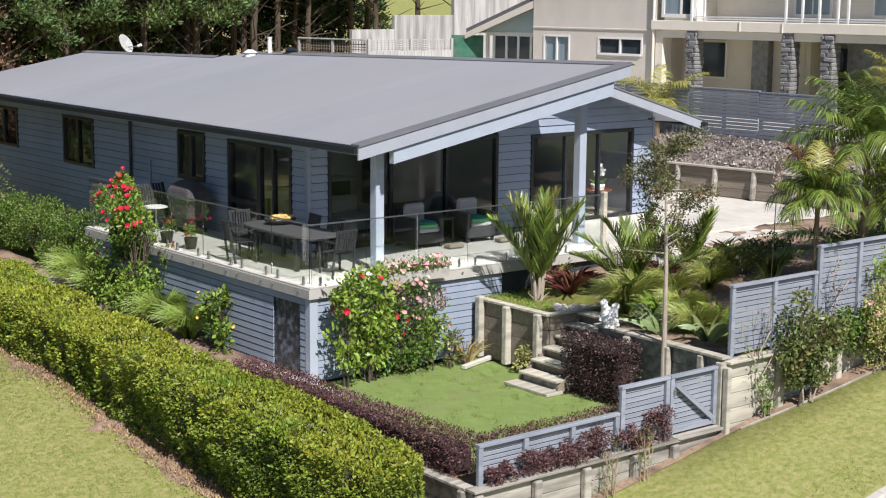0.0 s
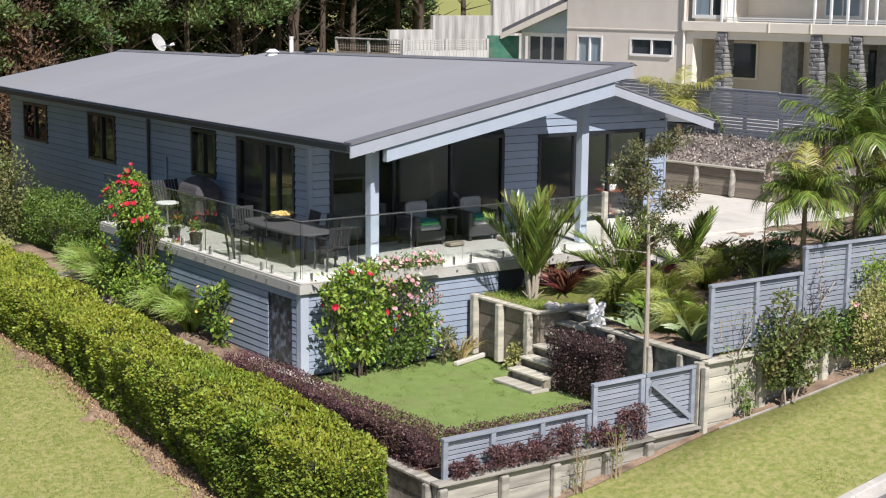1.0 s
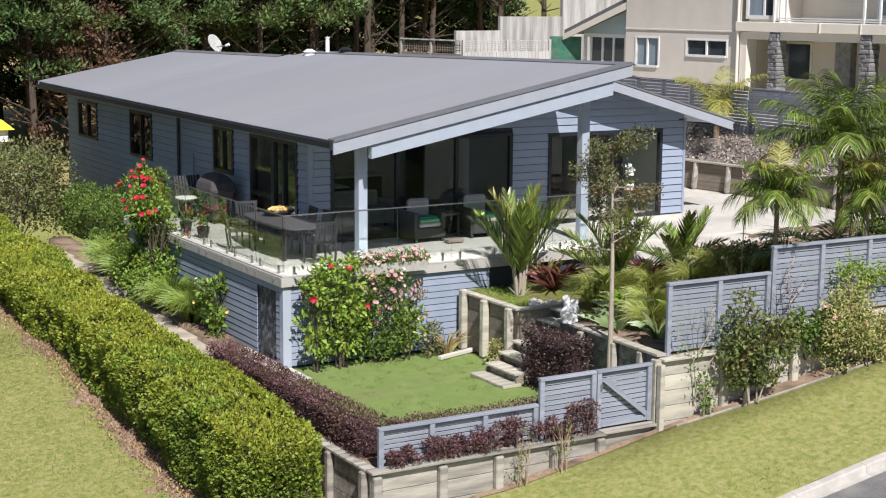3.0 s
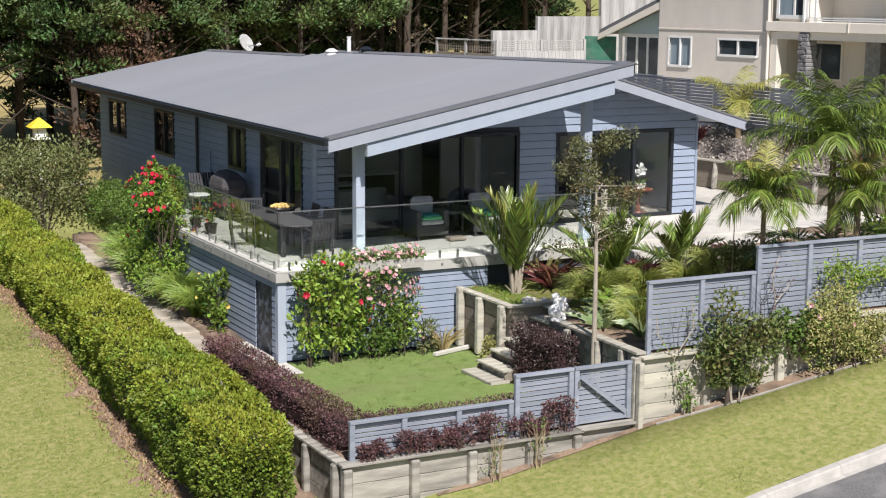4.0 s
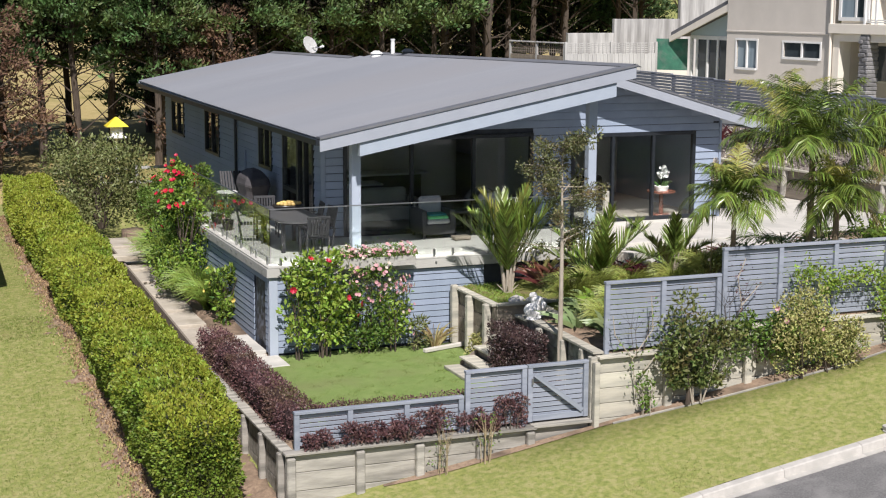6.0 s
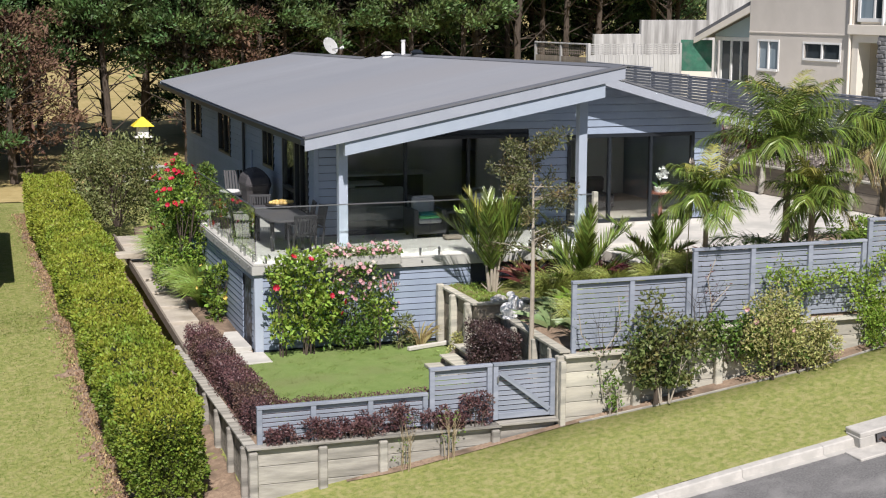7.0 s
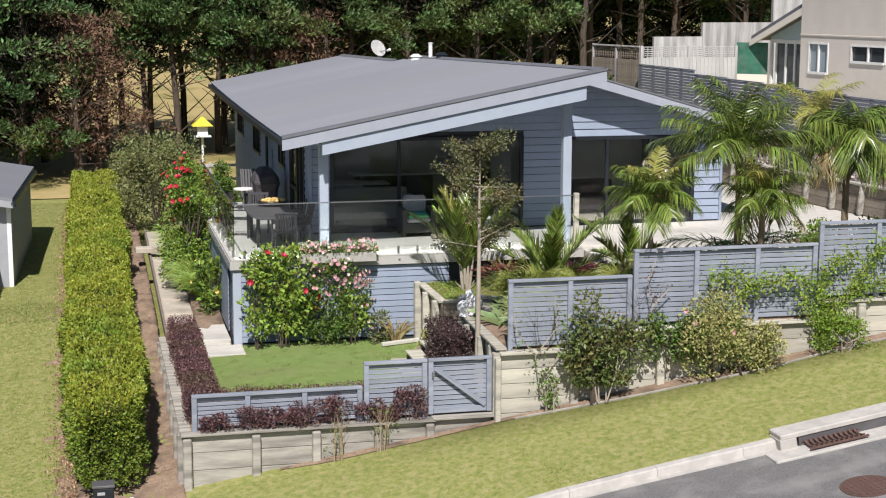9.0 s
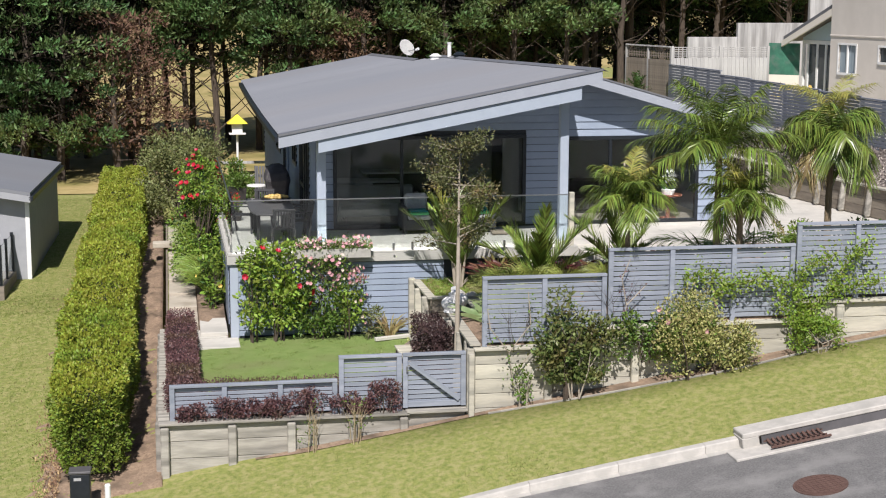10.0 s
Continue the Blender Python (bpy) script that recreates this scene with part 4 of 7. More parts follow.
# Pale blotches paint leaf-dappled light into the dark door's colour.
DOOR_DAPPLED = material("dappled_door", (0.018, 0.02, 0.026), (0.03, 0.034, 0.04), 6, 0.5, 0.3, 30, c3=(0.16, 0.19, 0.25), c3_scale=7.0, c3_at=0.60)
part("under_deck_door", boxes(((0.105, 0.425, -1.875), (0.14, 1.345, -0.335))), DOOR_DAPPLED, deck, "dark under-deck door with painted light dapples")
for i, y in enumerate(np.arange(0.07, 3.2, 0.14)):
    piece("deck_board", (7.88, 0.134, 0.032), DECK, deck, (3.96, y, -0.016), bevel=0.004)
for y in np.arange(3.29, 9.4, 0.14):
    piece("deck_board", (2.09, 0.134, 0.032), DECK, deck, (1.065, y, -0.016), bevel=0.004)
part("joists", boxes(((0.25, 0.26, -0.2), (7.88, 3.25, -0.04)), ((0.25, 3.26, -0.2), (2.1, 9.3, -0.04))), OLD_TIMBER, deck)
part("fascia_board", boxes(((0.0, 0.0, -0.22), (7.92, 0.045, -0.036)), bevel=0.005), DECK, deck)
part("fascia_board", boxes(((0.0, 0.047, -0.22), (0.045, 9.4, -0.036)), bevel=0.005), DECK, deck)


def glass_run(along, a, b, n, at, label, top=1.18):
    """Frameless glass panels on steel spigots with a thin top rail."""
    g = thing("glass_balustrade", (a, at, 0) if along == 'x' else (at, a, 0), label, "balustrade", "deck balustrade")
    step = (b - a) / n
    for i in range(n):
        p, q = i * step + 0.012, (i + 1) * step - 0.012
        lo, hi = ((p, -0.006, 0.05), (q, 0.006, top - 0.02)) if along == 'x' else ((-0.006, p, 0.05), (0.006, q, top - 0.02))
        pane = part("pane", boxes((lo, hi)), RAIL_GLASS, g)
        pane.visible_shadow = False
        for s in (p + 0.2, q - 0.2):
            m = (0.05, 0.05, 0.17)
            piece("spigot", m, STEEL, g, (s, 0, 0.085) if along == 'x' else (0, s, 0.085), bevel=0.01)
            piece("bolt", (0.04, 0.03, 0.04), STEEL, g, (s, -0.125, -0.10) if along == 'x' else (-0.125, s, -0.10), bevel=0.008)
    l = b - a
    piece("top_rail", (l, 0.03, 0.022) if along == 'x' else (0.03, l, 0.022), STEEL, g, (l / 2, 0, top - 0.01) if along == 'x' else (0, l / 2, top - 0.01))
    return g


glass_run('x', 0.11, 7.68, 6, 0.11, "frameless glass balustrade on steel spigots along the deck front")
glass_run('y', 0.14, 9.35, 7, 0.11, "frameless glass balustrade on steel spigots along the deck side")
ep = thing("end_post", (7.76, 0.12, 0), "pale timber end post of the balustrade", "post")
piece("post", (0.11, 0.11, 1.22), TIMBER_PALE, ep, (0, 0, 0.612), bevel=0.008)


# ---- neighbouring houses ----
def neighbour_right():
    """Two-storey beige house up the slope, its long side towards the blue house."""
    n = thing("neighbour_house", (22.30, 18.55, 0.85), "two-storey beige plastered house with stone columns and balcony", "house")
    n.rotation_euler = (0, 0, math.atan2(-0.993, 0.12))
    # local x runs along the facade towards the street, -y is outside
    holes = [(0.58, 1.68, 2.14, 3.11), (3.10, 4.93, 2.60, 3.09)]
    bm = bmesh.new()
    us, zs = [0, 0.58, 1.68, 3.10, 4.93, 5.55], [0, 2.14, 2.60, 3.09, 3.11, 6.4]
    for i in range(5):
        for j in range(5):
            uc, zc = (us[i] + us[i + 1]) / 2, (zs[j] + zs[j + 1]) / 2
            if not any(h[0] < uc < h[1] and h[2] < zc < h[3] for h in holes):
                box(bm, (us[i], 0, zs[j]), (us[i + 1], 0.2, zs[j + 1]))
    bmesh.ops.remove_doubles(bm, verts=bm.verts, dist=0.001)
    wall = part("wall", bm, BEIGE, n)
    part("wall", boxes(((0, 0.21, 0), (0.2, 9, 6.4))), BEIGE, n)
    part("band", boxes(((-0.01, -0.03, 3.40), (5.55, -0.002, 3.46)), bevel=0.008), BEIGE, wall)
    for (p, q, c, d), pm in zip(holes, (PANE_PALE, PANE_DARK)):
        mid = (p + q) / 2
        w = part("window", boxes(((p - 0.07, -0.02, c - 0.07), (p, 0.05, d + 0.07)), ((q, -0.02, c - 0.07), (q + 0.07, 0.05, d + 0.07)), ((p, -0.02, d), (q, 0.05, d + 0.07)), ((p, -0.05, c - 0.08), (q, 0.05, c)), ((mid - 0.035, -0.01, c), (mid + 0.035, 0.05, d))), WHITE, n, "white-framed sliding window")
        part("pane", boxes(((p, 0.06, c), (mid - 0.035, 0.07, d))), pm, w)
        part("pane", boxes(((mid + 0.035, 0.06, c), (q, 0.07, d))), pm, w)
    # flush end pier, then the recessed ground floor under the balcony
    part("pier", boxes(((5.555, -0.02, 0), (5.86, 0.5, 3.44)), bevel=0.01), CREAM, n)
    DEEP = 1.15
    for lo, hi in (((5.87, DEEP, 0), (8.85, DEEP + 0.2, 3.2)), ((9.5, DEEP, 0), (10.7, DEEP + 0.2, 3.2)), ((5.66, 0.51, 0), (5.86, DEEP + 0.2, 3.2)), ((10.71, DEEP, 0), (10.9, DEEP + 1.2, 3.2)), ((5.66, 3.3, 0), (16, 3.5, 3.2))):
        part("wall", boxes((lo, hi)), TAN, n, "tan plaster wall under the balcony")
    part("floor", boxes(((5.87, -1.4, 0), (16, DEEP + 2.2, 0.55))), CONCRETE, n)
    part("soffit", boxes(((5.87, 0.31, 3.20), (16, DEEP + 2.2, 3.24))), CREAM, n)
    part("beam", boxes(((5.87, -0.05, 3.20), (16, 0.30, 3.455)), bevel=0.01), CREAM, n)
    w = part("window", boxes(((6.02, DEEP - 0.05, 1.83), (7.72, DEEP - 0.002, 3.12))), CREAM, n, "dark glazed window with a pale frame")
    part("pane", boxes(((6.09, DEEP - 0.07, 1.90), (7.65, DEEP - 0.052, 3.05))), PANE_DARK, w)
    for x0, x1, y0, y1 in ((8.86, 9.49, DEEP - 0.3, DEEP + 0.2), (12.35, 16.0, DEEP - 0.25, DEEP + 0.1)):
        part("stone_cladding", boxes(((x0, y0, 0.551), (x1, y1, 3.19)), bevel=0.02), STONE_GREY, n, "dark stacked stone wall")
    part("wall", boxes(((10.91, DEEP + 1.0, 0.551), (12.34, DEEP + 1.2, 3.19)),), GREYWALL2, n, "shaded grey entrance wall")
    w = part("door", boxes(((11.0, DEEP + 0.93, 0.56), (11.75, DEEP + 0.998, 2.95))), DARK_FRAME, n, "dark entrance door with a glazed panel")
    part("pane", boxes(((11.12, DEEP + 0.90, 1.6), (11.6, DEEP + 0.928, 2.85))), PANE_DARK, w)
    part("balcony_slab", boxes(((5.45, -0.16, 3.46), (16, 2.19, 3.78)), bevel=0.01), CREAM, n)
    rail = part("balcony_railing", boxes(((7.2, -0.14, 3.83), (16, -0.10, 3.87)), ((7.2, -0.14, 3.90), (16, -0.10, 3.94))), WHITE, n, "white balcony railing with tall posts")
    for u in (7.05, 7.55, 10.65, 11.25, 11.85, 12.5, 12.85, 14.2, 15.4):
        part("rail_post", boxes(((u, -0.15, 3.781), (u + 0.07, -0.08, 6.35))), WHITE, rail)
    for u in (9.0, 10.6):
        part("fin", boxes(((u, -0.19, 3.46), (u + 0.03, -0.165, 3.8))), CREAM, rail)
    part("bay", boxes(((5.87, 0.02, 3.781), (7.15, 1.59, 6.4))), CREAM, n, "cream bay with a glazed front")
    w = part("window", boxes(((5.80, -0.06, 3.88), (7.20, 0.015, 4.0)), ((5.80, -0.06, 4.0), (5.92, 0.015, 5.9)), ((6.55, -0.06, 4.0), (6.63, 0.015, 5.9)), ((7.08, -0.06, 4.0), (7.20, 0.015, 5.9))), WHITE, n, "white-framed bay window")
    part("pane", boxes(((5.925, -0.03, 4.0), (6.545, -0.01, 5.9))), PANE_PALE, w)
    part("pane", boxes(((6.635, -0.03, 4.0), (7.075, -0.01, 5.9))), PANE_DARK, w)
    part("wall", boxes(((7.16, 1.2, 3.781), (16, 1.4, 6.4))), CREAM, n)
    for p, q in ((10.2, 11.6), (13.0, 14.6)):
        w = part("window", boxes(((p, 1.14, 3.95), (q, 1.198, 5.8))), WHITE, n, "white-framed balcony door")
        part("pane", boxes(((p + 0.1, 1.11, 4.05), ((p + q) / 2 - 0.04, 1.138, 5.7))), PANE_PALE, w)
        part("pane", boxes((((p + q) / 2 + 0.04, 1.11, 4.05), (q - 0.1, 1.138, 5.7))), PANE_PALE, w)
    part("downpipe", cyl(bmesh.new(), (5.50, -0.08, 0), (5.50, -0.08, 6.3), 0.05, 0.05, 10), CREAM, n)
    rng = random.Random(4)
    for cx in (7.10, 10.78, 12.22):
        col = part("stone_column", boxes(((cx - 0.19, -0.1, 0.551), (cx + 0.19, 0.3, 3.46))), STONE_GREY, n, "stacked grey stone column")
        for j in range(21):
            cut = rng.choice((-0.10, -0.04, 0.05, 0.11))
            for p, q in ((-0.22, cut), (cut, 0.22)):
                piece("stone", (round(q - p, 2) - 0.012, 0.46 + 0.02 * rng.randint(0, 3), 0.128 + 0.004 * rng.randint(0, 2)), STONE_GREY, col, (cx + (p + q) / 2, 0.1 + rng.uniform(-0.02, 0.02), 0.62 + j * 0.136), (rng.uniform(-3, 3), rng.uniform(-4, 4), rng.uniform(-5, 5)), bevel=0.022)
    part("roof", boxes(((-0.2, -0.12, 6.4), (16.3, 9.4, 6.6))), ROOF, n)
    # lower lean-to at the back corner
    lt = part("lean_to", prism(bmesh.new(), [(-0.01, 3.20), (-2.9, 3.20), (-2.9, 3.28), (-0.01, 4.25)], 'y', 0.6, 0.8), GLASSY_BLUE, n, "pale blue gable of the lean-to")
    part("back_wall", boxes(((-2.9, 3.3, 0), (-0.01, 3.5, 3.2))), CREAM, lt)
    for u in (-0.10, -0.62, -1.25, -1.85, -2.5, -2.85):
        part("window_post", boxes(((u - 0.05, 0.58, 0), (u + 0.05, 0.68, 3.195))), WHITE, lt)
    for p, q in ((-2.44, -1.91), (-1.79, -1.31), (-1.19, -0.68), (-0.56, -0.16)):
        part("pane", boxes(((p, 0.62, 1.0), (q, 0.63, 3.05))), PANE_DARK, lt)
    part("sill_rail", boxes(((-2.84, 0.585, 0.9), (-0.12, 0.66, 0.995))), WHITE, lt)
    part("head_rail", boxes(((-2.84, 0.585, 3.055), (-0.12, 0.66, 3.195))), WHITE, lt)
    part("roof", prism(bmesh.new(), [(-0.01, 4.40), (-3.5, 3.13), (-3.5, 3.30), (-0.01, 4.58)], 'y', 0.1, 3.9), ROOF_EDGE, lt)
    part("barge_board", prism(bmesh.new(), [(-0.01, 4.14), (-3.5, 2.92), (-3.5, 3.13), (-0.01, 4.40)], 'y', 0.02, 0.095), CREAM, lt)
    edge = [(-3.95, -0.25), (-2.98, 0.52), (-3.0, 0.55), (-3.97, -0.22)]
    part("green_screen", prism(bmesh.new(), edge, 'z', 1.85, 3.05), GREEN_SCREEN, n, "green shade-cloth screen")
    part("screen_wall", prism(bmesh.new(), edge, 'z', 0.3, 1.845), CREAM, n)


TAN = material("tan_plaster", (0.60, 0.53, 0.455), (0.66, 0.585, 0.505), 1.5, 0.85, 0.2, 40)
GREYWALL2 = material("grey_entrance_plaster", (0.24, 0.23, 0.23), (0.29, 0.28, 0.28), 2, 0.8)
PANE_PALE = material("curtained_window_glass", (0.20, 0.26, 0.30), (0.28, 0.34, 0.38), 1.5, 0.12, stretch=(4, 4, 0.3))
PANE_DARK = material("dark_window_glass", (0.03, 0.04, 0.05), (0.06, 0.075, 0.085), 1.5, 0.08)
GLASSY_BLUE = material("pale_blue_board", (0.42, 0.52, 0.55), (0.48, 0.58, 0.60), 2, 0.6)
GREEN_SCREEN = material("green_shadecloth", (0.025, 0.10, 0.07), (0.05, 0.19, 0.12), 3, 0.8, c3=(0.12, 0.17, 0.14), c3_scale=2.5)
neighbour_right()
slab("terrace", (18.6, 2.2, 0.9), (22.2, 20.5, 1.66), CONCRETE, "pale concrete terrace beside the beige house", "terrace")


def neighbour_left():
    n = thing("neighbour_house", (-4.85, 7.9, -1.92), "grey-roofed pale house beyond the hedge", "house")
    n.rotation_euler = (0, 0, radians(-2.3))
    GREYWALL = material("grey_cladding", (0.30, 0.31, 0.33), (0.35, 0.36, 0.38), 3, 0.6, 0.1, 40)
    part("wall", boxes(((-9, 0, -0.6), (0, 6.6, 2.25))), GREYWALL, n)
    w = part("window", boxes(((-2.3, -0.05, 0.3), (-0.80, -0.002, 2.1))), WHITE, n, "white-framed glazed door")
    part("pane", boxes(((-2.2, -0.07, 0.4), (-0.98, -0.055, 2.0))), PANE_DARK, w)
    part("corner_board", boxes(((-0.10, -0.03, -0.6), (0.012, -0.003, 2.24)), bevel=0.004), WHITE, n)
    bm = prism(bmesh.new(), [(0.10, 2.36), (-9.5, 4.0), (-9.5, 4.08), (0.10, 2.44)], 'y', -0.45, 7.0)
    part("roof", bm, ROOF, n)
    part("fascia", prism(bmesh.new(), [(0.10, 2.18), (-9.5, 3.82), (-9.5, 3.99), (0.10, 2.355)], 'y', -0.45, -0.40), GREYWALL, n)
    part("gutter", boxes(((0.06, -0.45, 2.22), (0.18, 7.0, 2.35)), bevel=0.01), DARK_FRAME, n)
    d = part("deck", boxes(((-6, -2.3, -0.9), (-0.38, -0.06, 0.32))), OLD_TIMBER, n, "dark timber side deck")
    part("glass_panel", boxes(((-0.47, -2.25, 0.35), (-0.45, -0.1, 1.30))), RAIL_GLASS, d)
    for y in (-2.2, -1.2, -0.1):
        part("rail_post", boxes(((-0.50, y - 0.03, 0.321), (-0.42, y + 0.03, 1.36))), DARK_FRAME, d)


neighbour_left()


# ---- fences and bank behind ----
def run_frame(name, a, b, z, label, category):
    """A thing at a whose local x axis points towards b; gives it and the length."""
    t = thing(name, (a[0], a[1], z), label, category, kind="structure")
    t.rotation_euler = (0, 0, math.atan2(b[1] - a[1], b[0] - a[0]))
    return t, math.hypot(b[0] - a[0], b[1] - a[1])


def far_fences():
    # slate fence on top of the bank, stepping
    f, l = run_frame("boundary_fence", (17.50, 22.2), (18.05, 1.8), 1.40, "slate-blue horizontal slat fence along the boundary", "fence")
    n = 8
    for k in range(n):
        a, b = l * k / n, l * (k + 1) / n
        h = (1.70, 1.70, 1.56, 1.53, 1.50, 1.46, 1.43, 1.40)[k]
        for i in range(15):
            piece("slat", (b - a - 0.02, 0.022, 0.084), SLATE_FENCE, f, ((a + b) / 2, 0, h - 0.07 - i * 0.098))
        for x in (a + 0.05, (a + b) / 2):
            piece("post", (0.09, 0.09, h + 0.5), SLATE_FENCE, f, (x, 0.06, h / 2 - 0.25))
        piece("top_rail", (b - a, 0.08, 0.04), SLATE_FENCE, f, ((a + b) / 2, 0.02, h))
    # silvered palings with lattice
    g, l = run_frame("paling_fence", (17.75, 22.55), (21.5, 22.3), 1.5, "silvered timber paling fence with a lattice top", "fence")
    for i in range(int(l / 0.155)):
        piece("paling", (0.145, 0.03, 1.75), GREY_FENCE, g, (0.08 + i * 0.155, 0, 0.95 + 0.012 * (i % 3)))
    for i in range(int(l / 0.16)):
        piece("lattice_slat", (0.03, 0.02, 0.40), GREY_FENCE, g, (0.08 + i * 0.16, 0.03, 2.03))
    for z in (1.90, 1.98, 2.06, 2.14, 2.23):
        piece("lattice_slat", (l, 0.02, 0.03), GREY_FENCE, g, (l / 2, 0.05, z))
    for x in (0.0, l / 2, l):
        piece("post", (0.10, 0.10, 2.4), GREY_FENCE, g, (x, 0.03, 1.08))
    g, l = run_frame("lattice_fence", (17.05, 26.2), (17.72, 22.65), 1.52, "weathered brown timber fence with a lattice top", "fence")
    for i in range(int(l / 0.155)):
        piece("paling", (0.145, 0.03, 1.55), OLD_TIMBER, g, (0.08 + i * 0.155, 0, 0.95))
    for i in range(int(l / 0.14)):
        piece("lattice_slat", (0.03, 0.02, 0.42), OLD_TIMBER, g, (0.08 + i * 0.14, 0.03, 1.97))
    for z in (1.85, 1.95, 2.05):
        piece("lattice_slat", (l, 0.02, 0.03), OLD_TIMBER, g, (l / 2, 0.05, z))
    piece("top_rail", (l, 0.09, 0.05), GREY_FENCE, g, (l / 2, 0, 2.22))
    for x in (0.0, l / 2, l):
        piece("post", (0.10, 0.10, 2.5), GREY_FENCE, g, (x, 0.03, 1.0))
    c = thing("block_wall", (19.75, 26.45, 1.35), "stained pale concrete wall stepping up the slope", "wall", kind="structure")
    part("block", boxes(((0, 0, -1), (2.1, 0.2, 2.67)), bevel=0.01), GREY_FENCE, c)
    part("block", boxes(((2.11, 0, -1), (5.2, 0.2, 3.24)), bevel=0.01), GREY_FENCE, c)
    part("block", boxes(((5.21, 0, -1), (12, 0.2, 4.3)), bevel=0.01), GREY_FENCE, c)

    def wall_x(y):
        return ramp(y, [-3, 1.5, 8, 20], [17.0, 16.75, 16.0, 15.3])

    def fence_x(y):
        return ramp(y, [1.8, 22.2], [18.05, 17.5])
    ys = np.linspace(-2.5, 20, 70)
    us = np.linspace(0, 1, 10)
    rng = np.random.default_rng(11)
    verts = [(wall_x(y) + 0.12 + (fence_x(y) + 0.25 - wall_x(y)) * u, y, 0.78 + 0.86 * u + rng.normal(0, 0.035)) for y in ys for u in us]
    faces = [(j * 10 + i, j * 10 + i + 1, (j + 1) * 10 + i + 1, (j + 1) * 10 + i) for j in range(69) for i in range(9)]
    tagged(new("bank", array_mesh("bank", verts, faces, STONE_CHIP)), "bank of stony mulch below the boundary fence", "soil", kind="structure")
    m = 9000
    cy, cu = rng.uniform(-2.4, 20, m), rng.uniform(0, 1, m)
    cx = np.array([wall_x(y) + 0.12 + (fence_x(y) + 0.2 - wall_x(y)) * u for y, u in zip(cy, cu)])
    cv, cf = leaf_arrays(np.stack([cx, cy, 0.80 + 0.86 * cu], 1), np.tile([-0.5, 0, 0.6], (m, 1)), 0.075, rng, 0.7, 1.0)
    tagged(new("stone_chips", array_mesh("stone_chips", cv, cf, CHIP_STONE)), "broken grey and buff stone chips on the bank", "stone chips", kind="stuff")
    for a, b in (((17.0, -3.0), (16.75, 1.5)), ((16.75, 1.5), (16.0, 8.0)), ((16.0, 8.0), (15.3, 20.0))):
        r, l = run_frame("retaining_wall", a, b, 0, "dark timber retaining wall with pole posts beside the patio", "retaining wall")
        tagged(r, group="bank retaining wall")
        for i in range(3):
            piece("board", (l, 0.05, 0.245), OLD_TIMBER, r, (l / 2, -0.05, 0.13 + i * 0.25), bevel=0.008)
        for k in range(int(l / 1.25)):
            piece("post", (0.16, 0.16, 0.82), TIMBER, r, (0.5 + k * 1.25, 0.03, 0.41), (6, 0, 0), bevel=0.05)
        piece("cap", (l, 0.22, 0.05), TIMBER_PALE, r, (l / 2, -0.03, 0.80), bevel=0.006)


far_fences()


